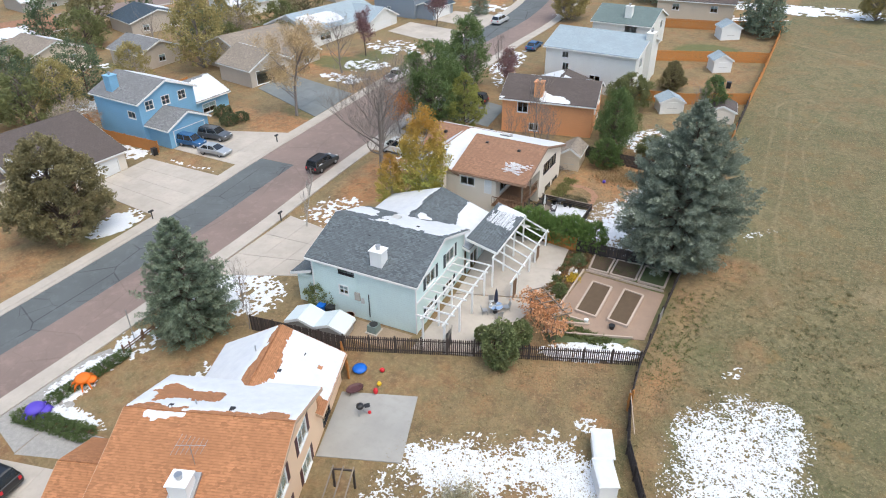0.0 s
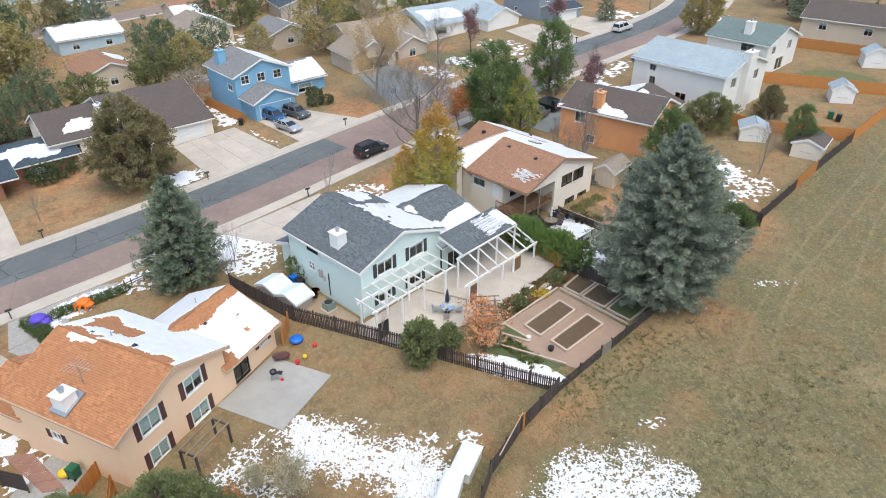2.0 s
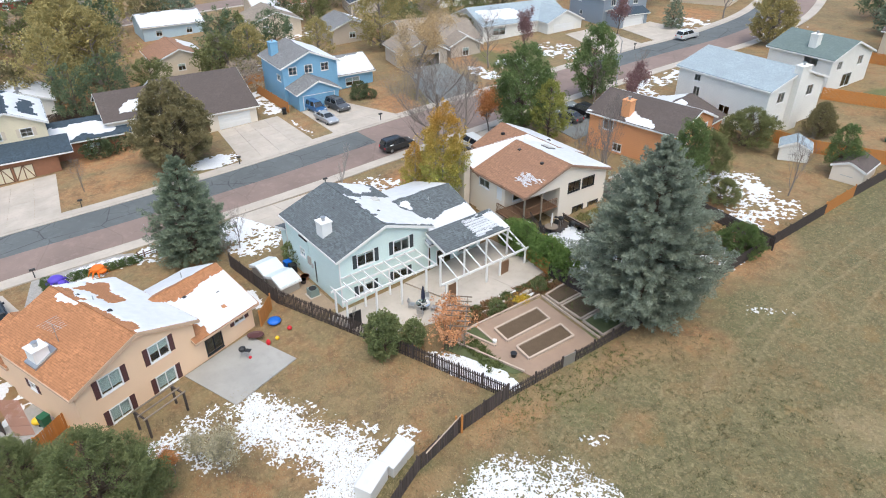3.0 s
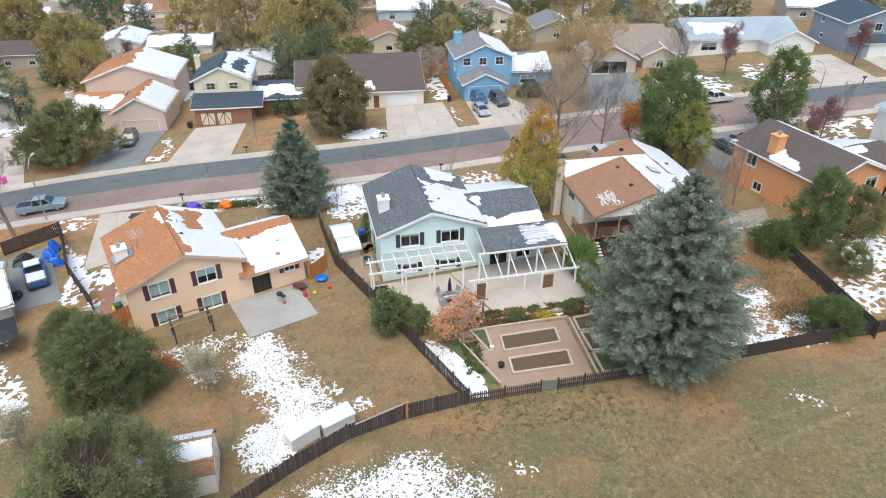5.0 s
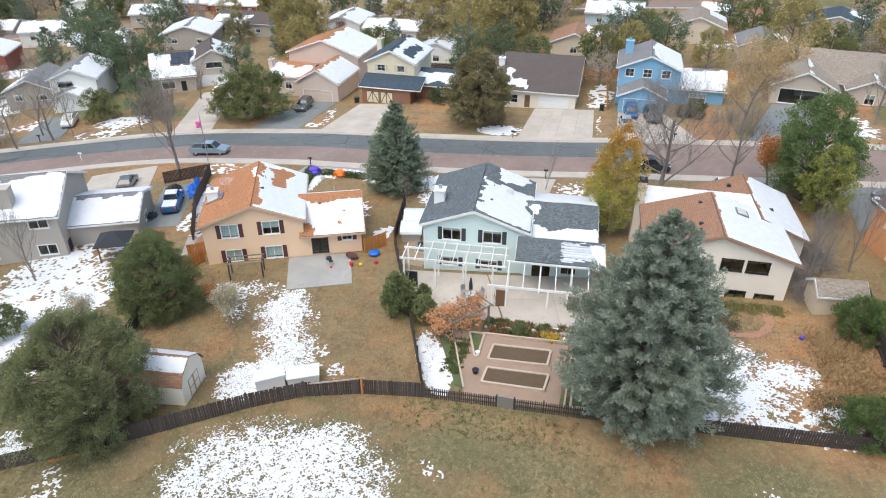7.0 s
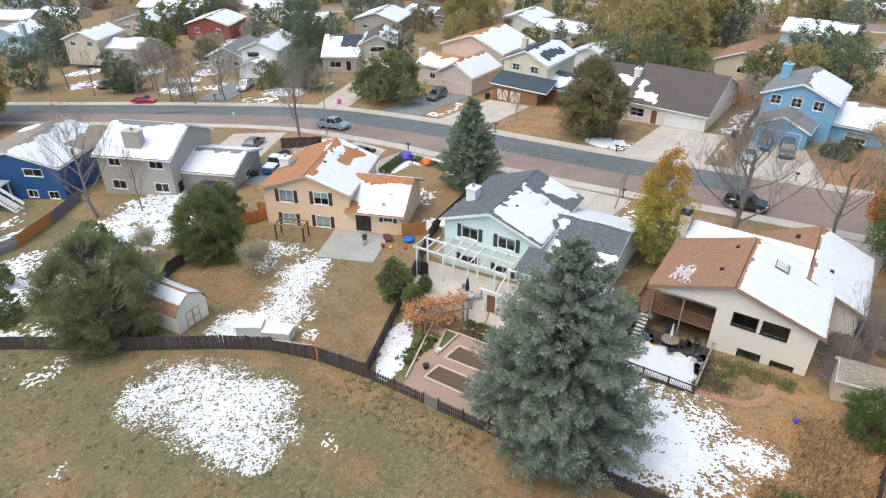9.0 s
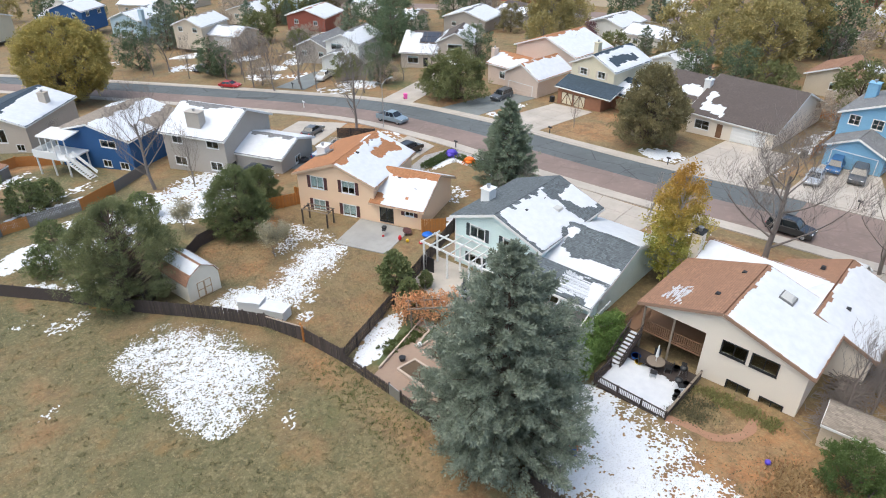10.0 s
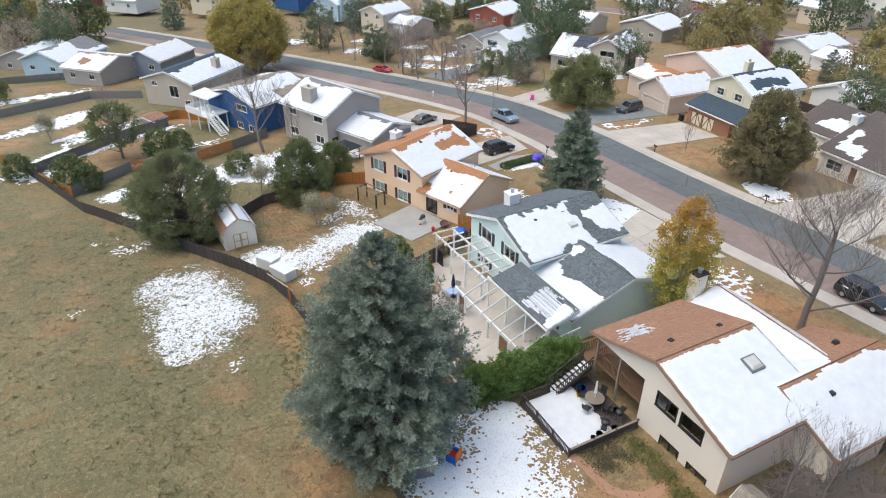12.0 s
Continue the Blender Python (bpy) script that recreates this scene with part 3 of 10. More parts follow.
def window(parent, p0, p1, z0, o, kind="slide", frame_mat=None, shutter=None, shutter_w=0.42, blind=0.0):
    """A window or door in the opening o of the wall from p0 to p1."""
    frame_mat = frame_mat or WHITE
    d = Vector((p1[0] - p0[0], p1[1] - p0[1], 0)).normalized()
    n = Vector((d.y, -d.x, 0))
    u0, u1, v0, v1 = o[:4]

    def at(u, z, out):
        return Vector((p0[0], p0[1], z0 + z)) + d * u + n * out

    def bar(mb, ua, ub, va, vb, out0, out1):
        mb.hexa([at(ua, va, out0), at(ub, va, out0), at(ub, va, out1), at(ua, va, out1)][::-1], [at(ua, vb, out0), at(ub, vb, out0), at(ub, vb, out1), at(ua, vb, out1)][::-1])
    if kind == "garage":
        side = [(v0, -0.12), (v0, -0.06)]
        for r in range(4):
            a, b = v0 + (v1 - v0) * r / 4, v0 + (v1 - v0) * (r + 1) / 4
            side += [(a + 0.012, -0.06), (a + 0.1, -0.06), (a + 0.12, -0.045), (b - 0.12, -0.045), (b - 0.1, -0.06), (b - 0.012, -0.06), (b - 0.006, -0.075)]
        side += [(v1, -0.06), (v1, -0.12)]
        mb = MB().rings([[at(u0, v, t2) for v, t2 in side], [at(u1, v, t2) for v, t2 in side]])
        g = part("garage_door", mb, frame_mat, parent)
        mb = MB()
        for a in ((u0 - 0.1, u0, v0, v1 + 0.1), (u1, u1 + 0.1, v0, v1 + 0.1), (u0, u1, v1, v1 + 0.1)):
            bar(mb, *a, 0.003, 0.035)
        part("door_frame", mb, WHITE, g)
        return g
    if kind == "door":
        mb = MB()
        bar(mb, u0, u1, v0, v1, -0.1, -0.05)
        leaf = part("door", mb, frame_mat, parent)
        for va, vb in ((v0 + 0.25, v0 + 0.9), (v0 + 1.05, v1 - 0.2)):
            mb = MB()
            bar(mb, u0 + 0.15, u1 - 0.15, va, vb, -0.05, -0.035)
            part("panel", mb, frame_mat, leaf)
        return leaf
    w = part("window", MB().box(0, 0.001, 0, 0.001, 0, 0.001), frame_mat, parent)
    t = 0.07

    def loop(g, out):
        return [at(u0 - g, v0 - g, out), at(u1 + g, v0 - g, out), at(u1 + g, v1 + g, out), at(u0 - g, v1 + g, out)]
    w.data = MB().rings([loop(t, -0.08), loop(t, 0.035), loop(-0.025, 0.035), loop(-0.025, -0.08), loop(t, -0.08)], False).mesh("window_frame", frame_mat)
    n_bars = 1 if u1 - u0 > 0.8 else 0
    for k in range(n_bars):
        c = u0 + (u1 - u0) * (k + 1) / (n_bars + 1)
        mb = MB()
        bar(mb, c - 0.03, c + 0.03, v0 + 0.025, v1 - 0.025, -0.07, 0.0)
        part("mullion", mb, frame_mat, w)
    if kind == "grid":
        c = (v0 + v1) / 2
        mb = MB()
        bar(mb, u0 + 0.025, u1 - 0.025, c - 0.02, c + 0.02, -0.065, 0.004)
        part("crossbar", mb, frame_mat, w)
    for k in range(n_bars + 1):
        a, b = u0 + (u1 - u0) * k / (n_bars + 1) + 0.025, u0 + (u1 - u0) * (k + 1) / (n_bars + 1) - 0.025
        mb = MB()
        bar(mb, a, b, v0 + 0.03, v1 - 0.03, -0.05, -0.042)
        pane = part("pane", mb, GLASS, w)
        pane.visible_shadow = False
    mb = MB()
    bar(mb, u0 - 0.1, u1 + 0.1, v0 - t - 0.04, v0 - t, 0.003, 0.08)
    part("window_sill", mb, frame_mat, w)
    # pale sheet behind the glass: a blind, or reflection put in as colour
    if blind:
        mb = MB()
        bar(mb, u0, u1, v1 - (v1 - v0) * blind, v1, -0.15, -0.13)
        part("blind", mb, BLIND_GLARE, w)
    if shutter:
        for a, b in ((u0 - t - shutter_w - 0.01, u0 - t - 0.01), (u1 + t + 0.01, u1 + t + shutter_w + 0.01)):
            mb = MB()
            side = [(v0 - 0.05, 0.003), (v0 - 0.05, 0.03)]
            for k in range(9):
                c0, c1 = v0 + (v1 - v0) * k / 9, v0 + (v1 - v0) * (k + 1) / 9
                side += [(c0 + 0.01, 0.045), (c1 - 0.01, 0.03)]
            side += [(v1 + 0.05, 0.03), (v1 + 0.05, 0.003)]
            mb.rings([[at(a, v, t2) for v, t2 in side], [at(b, v, t2) for v, t2 in side]])
            part("shutter", mb, shutter, w)
    return w


def roof_slope(parent, mb_trim, e0, e1, r0, r1, material, thick=0.13, name="roof"):
    """A slab from the eave e0-e1 to the ridge r0-r1."""
    e0, e1, r0, r1 = [Vector(p) for p in (e0, e1, r0, r1)]
    n = (e1 - e0).cross(r0 - e0).normalized()
    if n.z < 0:
        n = -n
        loop = [e1, e0, r0, r1]
    else:
        loop = [e0, e1, r1, r0]
    ob = part(name, MB().hexa([p for p in loop], [p + n * thick for p in loop]), material, parent)
    if mb_trim is not None:
        up = Vector((0, 0, 1))
        trim_mat = mb_trim
        for a, b in ((e0, r0), (e1, r1)):
            side = (e1 - e0).normalized() * (0.03 if a is e1 or (a - e1).length < 1e-6 else -0.03)
            part("bargeboard", MB().hexa([a - up * 0.16, a - up * 0.16 + side, b - up * 0.16 + side, b - up * 0.16], [a + n * (thick - 0.02), a + n * (thick - 0.02) + side, b + n * (thick - 0.02) + side, b + n * (thick - 0.02)]), trim_mat, parent)
        out = (e0 - r0)
        out.z = 0
        out = out.normalized() * 0.1
        part("gutter", MB().hexa([e0 - up * 0.14, e0 - up * 0.14 + out, e1 - up * 0.14 + out, e1 - up * 0.14], [e0 + up * 0.03, e0 + up * 0.03 + out, e1 + up * 0.03 + out, e1 + up * 0.03]), trim_mat, parent)
    return (e0 + n * thick, e1 + n * thick, r0 + n * thick, r1 + n * thick)


def block(h, x0, x1, y0, y1, z0, ze, zr, axis, wall_mat, roof_mat, trim=None, ridge=None, over=0.4, wins=None, walls="ESWN", roof2=None):
    """A gabled block of a house in the house's own axes. wins: side -> list of (u0, u1, v0, v1, kind, frame, shutter, blind)."""
    trim = trim or WHITE
    wins = wins or {}
    sides = {"E": ((x1, y0), (x1, y1)), "N": ((x1, y1), (x0, y1)), "W": ((x0, y1), (x0, y0)), "S": ((x0, y0), (x1, y0))}
    mid = ridge if ridge is not None else ((y0 + y1) / 2 if axis == "x" else (x0 + x1) / 2)
    lo, hi = (y0, y1) if axis == "x" else (x0, x1)
    for s in walls:
        p0, p1 = sides[s]
        g = None
        if axis == "x" and s in "EW":
            g = ((mid - y0) if s == "E" else (y1 - mid), zr)
        if axis == "y" and s in "NS":
            g = ((mid - x0) if s == "S" else (x1 - mid), zr)
        ops = wins.get(s, ())
        wall(h, p0, p1, z0, ze, wall_mat, ops, g)
        for o in ops:
            kind, fr, sh, bl = (list(o[4:]) + [None] * 4)[:4]
            window(h, p0, p1, z0, o, kind or "slide", fr, sh, blind=bl or 0.0)
    # floor coloured dark so that the rooms read as dim through the windows
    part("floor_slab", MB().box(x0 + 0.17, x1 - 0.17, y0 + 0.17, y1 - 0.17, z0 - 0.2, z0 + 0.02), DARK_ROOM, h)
    planes = {}
    for s, edge, sign in (("lo", lo, -1), ("hi", hi, 1)):
        slope = (zr - ze) / abs(mid - edge)
        e, zz = edge + sign * over, ze - over * slope
        if axis == "x":
            pts = ((x0 - over, e, zz), (x1 + over, e, zz), (x0 - over, mid, zr), (x1 + over, mid, zr))
        else:
            pts = ((e, y0 - over, zz), (e, y1 + over, zz), (mid, y0 - over, zr), (mid, y1 + over, zr))
        key = {("x", "lo"): "S", ("x", "hi"): "N", ("y", "lo"): "W", ("y", "hi"): "E"}[(axis, s)]
        mat = roof2 if (roof2 is not None and s == "hi") else roof_mat
        planes[key] = roof_slope(h, trim, *pts, mat)
    return planes


def snow_sheet(name, o, du, dv, nrm, nu, nv, mask, depth, label, kind="stuff", category="snow"):
    """A ragged sheet of snow over the parallelogram o + u du + v dv; mask(u, v) in metres from the edge, positive inside."""
    us, vs = np.linspace(0, 1, nu + 1), np.linspace(0, 1, nv + 1)
    val = np.array([[mask(u, v) for u in us] for v in vs])
    keep = val > -0.0
    cell = keep[:-1, :-1] & keep[1:, :-1] & keep[:-1, 1:] & keep[1:, 1:]
    if not cell.any():
        return None
    o, du, dv, nrm = [np.array(q, float) for q in (o, du, dv, nrm)]
    rng = np.random.default_rng(nu * 131 + nv)
    U, V = np.meshgrid(us, vs)
    U = U + rng.uniform(-0.3, 0.3, U.shape) / nu
    V = V + rng.uniform(-0.3, 0.3, V.shape) / nv
    U, V = np.clip(U, 0.0, 1.0), np.clip(V, 0.0, 1.0)
    inner = np.zeros_like(keep)
    pad = np.pad(cell, 1)
    inner = pad[:-1, :-1] & pad[1:, :-1] & pad[:-1, 1:] & pad[1:, 1:]
    H = np.where(inner, depth * np.clip(0.35 + val * 1.2, 0.3, 1.0) + rng.uniform(0, depth * 0.15, U.shape), -0.01)
    P = o + U[..., None] * du + V[..., None] * dv + H[..., None] * nrm
    idx = np.full(keep.shape, -1)
    used = pad[:-1, :-1] | pad[1:, :-1] | pad[:-1, 1:] | pad[1:, 1:]
    idx[used] = np.arange(used.sum())
    js, is_ = np.nonzero(cell)
    faces = np.stack([idx[js, is_], idx[js, is_ + 1], idx[js + 1, is_ + 1], idx[js + 1, is_]], -1)
    me = bpy.data.meshes.new(name)
    me.from_pydata(P[used].tolist(), [], faces.tolist())
    me.materials.append(SNOW)
    me.shade_smooth()
    return tagged(new(name, me), label, category, kind=kind)


def roof_snow(h, plane, rects, holes=(), res=0.22, rough=0.45, seed=0, depth=0.07, label="melting snow lying on a shingle roof"):
    """Snow on a roof slope: rects and holes (u0, v0, u1, v1) in parts of the slope, u along the eave, v up to the ridge."""
    e0, e1, r0, r1 = [h.matrix_basis @ p for p in plane]
    du, dv = e1 - e0, r0 - e0
    nrm = du.cross(dv).normalized()
    if nrm.z < 0:
        nrm = -nrm
    lu, lv = du.length, dv.length

    def box_dist(u, v, r):
        return min((u - r[0]) * lu if r[0] > 0.001 else 9, (r[2] - u) * lu if r[2] < 0.999 else 9, (v - r[1]) * lv if r[1] > 0.001 else 9, (r[3] - v) * lv if r[3] < 0.999 else 9)

    def mask(u, v):
        d = max(box_dist(u, v, r) for r in rects)
        for r in holes:
            d = min(d, -box_dist(u, v, r))
        x, y = u * lu, v * lv
        k = noise.noise(Vector((x * 0.5, y * 0.5, seed * 7.3))) * rough * 2.2 + noise.noise(Vector((x * 1.9, y * 1.9, seed * 3.1))) * rough + noise.noise(Vector((x * 5.0, y * 5.0, seed))) * rough * 0.5
        return d + k if d < 5 else d
    return snow_sheet("roof_snow", e0, du, dv, nrm, max(2, int(lu / res)), max(2, int(lv / res)), mask, depth, label)


def streak_snow(h, plane, u0, v0, u1, v1, seed, full=0.0, course=0.15, label="thin snow lying in streaks along the shingle courses"):
    """Thin leftovers of snow, broken along the shingle courses."""
    e0, e1, r0, r1 = [h.matrix_basis @ p for p in plane]
    du, dv = e1 - e0, r0 - e0
    nrm = du.cross(dv).normalized()
    nrm = -nrm if nrm.z < 0 else nrm
    lu, lv = du.length, dv.length
    rng = random.Random(seed)
    mb = MB()
    step = 0.07
    for r in range(int(v0 * lv / course), int(v1 * lv / course)):
        run = None
        n = int((u1 - u0) * lu / step)
        for i in range(n + 1):
            x, y = u0 * lu + i * step, r * course
            edge = min(i * step, (u1 - u0) * lu - i * step, (y - v0 * lv) * 1.3 + 0.1, (v1 * lv - y) * 1.3)
            on = i < n and full + min(edge, 0.9) * 0.55 - 0.34 + 0.6 * noise.noise(Vector((x * 0.55, y * 0.8, seed))) + 0.55 * noise.noise(Vector((x * 1.7, y * 5.0, seed + 3.3))) > 0
            if on and run is None:
                run = x
            if not on and run is not None:
                a, b = run / lu, x / lu
                ya, yb = y + rng.uniform(0, 0.03), y + course * rng.uniform(0.66, 0.96)
                q = [e0 + du * s + dv * (k / lv) for s, k in ((a, ya), (b, ya + rng.uniform(-0.02, 0.03)), (b, yb), (a, yb + rng.uniform(-0.03, 0.02)))]
                mb.hexa([p + nrm * 0.006 for p in q], [p + nrm * 0.03 for p in q])
                run = None
    if mb.f:
        solid("roof_snow", mb, SNOW, label, "snow", kind="stuff")


def chimney(h, x0, x1, y0, y1, z0, z1, mat, cap=None):
    c = part("chimney", MB().box(x0, x1, y0, y1, z0, z1), mat, h)
    part("chimney_cap", MB().box(x0 - 0.08, x1 + 0.08, y0 - 0.08, y1 + 0.08, z1, z1 + 0.1), cap or mat, c)
    mx, my = (x0 + x1) / 2, (y0 + y1) / 2
    part("flue", MB().tube((mx, my, z1 + 0.1), (mx, my, z1 + 0.38), 0.17, n=10).tube((mx, my, z1 + 0.42), (mx, my, z1 + 0.48), 0.24, n=10), STEEL, c)
    return c


def vents(h, pts):
    """Small roof vents: x, y, z, kind."""
    for x, y, z, pipe in pts:
        if pipe:
            part("vent_pipe", MB().tube((x, y, z - 0.15), (x, y, z + 0.35), 0.05, n=8), STEEL, h)
        else:
            part("roof_vent", MB().box(x - 0.2, x + 0.2, y - 0.2, y + 0.2, z - 0.15, z + 0.12, 0.05), IRON, h)


# ---- peach split-level house beside the teal house ----
def w(u0, u1, v0, v1, kind="slide", frame=None, shutter=None, blind=0.0):
    return (u0, u1, v0, v1, kind, frame, shutter, blind)


peach = thing("house", -20.8, 14.7, -0.4, 24, "peach stucco split-level house with orange shingle roof", "house")
B = 1.0
# the pale sheets in these windows imitate pale-green reflections on the glass
p_main = block(peach, -10.4, 0, 0.2, 10.2, -B, 4.55, 6.45, "x", S_PEACH, R_ORANGE, TRIM_PEACH, ridge=5.4, wins={
    "E": [w(1.85, 3.5, 2.9 + B, 4.35 + B, "slide", WHITE, SHUTTER_RED, 0.9), w(5.95, 7.6, 3.0 + B, 4.45 + B, "slide", WHITE, SHUTTER_RED, 0.55),
          w(1.95, 3.5, 0.05 + B, 1.4 + B, "slide", WHITE, SHUTTER_RED, 0.9), w(5.95, 7.6, 0.15 + B, 1.5 + B, "slide", WHITE, SHUTTER_RED, 0.9)],
    "S": [w(3.6, 4.5, 1.7 + B, 2.4 + B, "slide", WHITE, SHUTTER_RED, 0.5)]})
p_wing = block(peach, -9.0, 0, 10.2, 16.1, -B, 2.75, 4.95, "y", S_PEACH, R_ORANGE, TRIM_PEACH, over=0.45, walls="ENW", wins={
    "E": [w(0.75, 2.35, 0.35 + B, 2.4 + B, "slide", IRON), w(3.9, 4.9, 1.6 + B, 2.45 + B, "slide", WHITE, SHUTTER_RED, 0.6)]})
p_low = block(peach, -14.5, -10.4, 0.5, 6.0, -B, 2.2, 3.4, "x", S_PEACH, R_ORANGE, TRIM_PEACH, wins={"W": [w(0.6, 4.6, B, 2.0 + B, "garage", WHITE)]})
chimney(peach, -5.6, -4.45, 0.35, 1.45, 3.8, 5.95, WHITE)
part("flashing", MB().hexa([(-5.8, 0.1, 4.62), (-4.25, 0.1, 4.62), (-4.25, 1.9, 5.28), (-5.8, 1.9, 5.28)], [(-5.8, 0.1, 4.82), (-4.25, 0.1, 4.82), (-4.25, 1.9, 5.48), (-5.8, 1.9, 5.48)]), STEEL, peach)
a = thing("tv_antenna", 0, 0, 0, 0, "thin metal television antenna on the roof", "antenna")
a.matrix_basis = peach.matrix_basis @ pose(-4.9, 2.4, 5.5)
part("mast", MB().tube((0, 0, -0.6), (0, 0, 1.6), 0.025, n=6), STEEL, a)
part("boom", MB().tube((-0.9, 0, 1.5), (0.9, 0.2, 1.5), 0.02, n=6), STEEL, a)
for k in range(7):
    part("element", MB().tube((-0.85 + 0.28 * k, -0.7 + 0.04 * k, 1.5), (-0.85 + 0.28 * k, 0.85 - 0.04 * k, 1.52), 0.012, n=5), STEEL, a)
vents(peach, [(-4, 6.2, 6.3, 0), (-6.5, 6.4, 6.3, 1), (-8, 6.0, 6.3, 0), (-3.2, 12, 4.4, 0), (-2.2, 14.5, 3.9, 0), (-5.5, 13.6, 4.9, 1)])
roof_snow(peach, p_main["N"], [(0.0, 0.0, 1.0, 0.965)], [(0.16, 0.42, 0.5, 0.66), (0.1, 0.84, 0.36, 1.0)], 0.14, 0.5, 1)
roof_snow(peach, p_main["S"], [(0.1, 0.88, 0.4, 1.0)], (), 0.18, 0.3, 2)
roof_snow(peach, p_wing["E"], [(0.0, 0.0, 1.0, 0.86)], [(0.58, 0.22, 0.68, 0.34), (0.0, 0.0, 0.14, 0.25)], 0.16, 0.4, 3)
roof_snow(peach, p_wing["W"], [(0.0, 0.0, 1.0, 0.92)], (), 0.2, 0.3, 4)

# ---- pale teal two-storey house ----
teal = thing("house", -24.98, 36.82, 0.35, 5, "pale teal two-storey house with charcoal shingle roof", "house")
t_main = block(teal, -10.6, 0, 0.2, 10.1, -1.0, 5.15, 6.95, "x", S_TEAL, R_CHAR, WHITE, ridge=5.1, wins={
    "E": [w(1.9, 3.65, 4.5, 5.8, "slide", WHITE, SHUTTER_BLACK, 0.25), w(5.85, 7.6, 4.5, 5.8, "slide", WHITE, SHUTTER_BLACK, 0.25),
          w(1.85, 3.4, 1.55, 2.5, "slide", WHITE, SHUTTER_BLACK, 0.3), w(5.7, 7.3, 1.5, 2.5, "slide", WHITE, SHUTTER_BLACK, 0.3)],
    "S": [w(2.9, 4.4, 5.1, 5.85, "slide", IRON), w(2.8, 3.7, 2.9, 3.75, "grid", WHITE, None, 0.6)]})
part("meter_box", MB().box(-6.15, -5.6, 0.03, 0.197, 1.7, 2.5, 0.02), S_GREY, teal)
part("meter_box", MB().box(-5.5, -5.2, 0.07, 0.197, 1.5, 2.0, 0.02), TRIM_GREY, teal)
part("conduit", MB().tube((-5.9, 0.14, 2.5), (-5.9, 0.14, 4.6), 0.03, n=6), S_TEAL, teal)
part("conduit", MB().tube((-4.7, 0.12, 0.2), (-4.7, 0.12, 2.6), 0.05, n=6), IRON, teal)
part("downpipe", MB().tube((-10.5, 0.1, -0.4), (-10.5, 0.1, 4.9), 0.045, n=6), WHITE, teal)
t_wing = block(teal, -11.5, 0.3, 10.1, 16.6, -1.0, 3.4, 5.4, "y", S_TEAL, R_CHAR, WHITE, walls="ENW", wins={"E": [w(0.8, 2.6, 1.2, 3.1, "slide", WHITE), w(3.6, 5.0, 1.9, 3.0, "slide", WHITE, None, 0.3)]})
wall(teal, (-12.6, 0.4), (-10.6, 0.4), -1.0, 2.7, S_TEAL)
wall(teal, (-12.6, 5.0), (-12.6, 0.4), -1.0, 2.7, S_TEAL)
wall(teal, (-10.6, 5.0), (-12.6, 5.0), -1.0, 2.7, S_TEAL)
roof_slope(teal, WHITE, (-13.0, 0.0, 2.7), (-13.0, 5.3, 2.7), (-10.62, 0.0, 3.5), (-10.62, 5.3, 3.5), R_CHAR)
for x, y in ((0.02, 0.18), (0.02, 10.12), (-10.6, 0.18)):
    corner = MB().box(x - 0.08, x + 0.02, y - 0.02 if y < 5 else y - 0.1, y + 0.1 if y < 5 else y + 0.02, -1.0, 5.15)
    part("corner_board", corner, WHITE, teal)
chimney(teal, -4.6, -3.45, 0.6, 1.65, 5.0, 6.85, WHITE)
# patio roof on its beams
porch = roof_slope(teal, WHITE, (3.6, 9.4, 3.95), (3.6, 17.5, 3.95), (0.5, 9.4, 4.72), (0.5, 17.5, 4.72), R_CHAR, name="patio_roof")
vents(teal, [(-3, 6.4, 6.6, 0), (-6.2, 6.3, 6.6, 0), (-6.4, 3.6, 6.4, 0), (-4.4, 13.4, 5.1, 1)])
part("skylight", MB().box(-6.6, -5.7, 7.4, 8.4, 5.9, 6.25, 0.06), TRIM_GREY, teal)
roof_snow(teal, t_main["N"], [(0.32, 0.0, 0.97, 0.96), (0.0, 0.08, 0.3, 0.75)], [(0.27, 0.2, 0.33, 1.0), (0.5, 0.0, 0.62, 0.12)], 0.16, 0.4, 5)
roof_snow(teal, t_wing["E"], [(0.0, 0.0, 1.0, 0.52), (0.0, 0.0, 0.16, 0.92)], (), 0.16, 0.45, 6)
roof_snow(teal, t_wing["W"], [(0.0, 0.0, 1.0, 0.95)], (), 0.2, 0.3, 7)
streak_snow(teal, porch, 0.5, 0.1, 1.0, 1.0, 8, 0.12, 0.095)
roof_snow(teal, porch, [(0.86, 0.0, 1.0, 0.8)], (), 0.1, 0.35, 8, 0.045)

# ---- cream stucco house with a covered corner deck ----
tan = thing("house", -24.9, 57.9, 1.45, 3, "cream stucco split-level house with brown shingle roof", "house")
n_main = block(tan, -8.0, -3.2, 0.2, 12.4, -1.0, 4.6, 6.55, "x", S_CREAM, R_BROWN, TRIM_BROWN, ridge=6.1, walls="WSN", wins={"S": [w(0.5, 2.2, 4.0, 4.9, "slide", WHITE), w(3.4, 4.3, 3.4, 5.3, "door", WHITE)]})
n_rear = block(tan, -13.4, -8.0, 0.5, 10.4, -1.0, 4.0, 5.2, "y", S_CREAM, R_BROWN, TRIM_BROWN, ridge=-11.6, over=0.3, walls="SWN", wins={"S": [w(2.0, 3.4, 3.6, 4.6, "slide", WHITE)]})
roof_snow(tan, n_rear["E"], [(0.0, 0.0, 1.0, 1.0)], (), 0.2, 0.1, 18)
roof_snow(tan, n_rear["W"], [(0.0, 0.0, 1.0, 0.97)], (), 0.2, 0.2, 19)
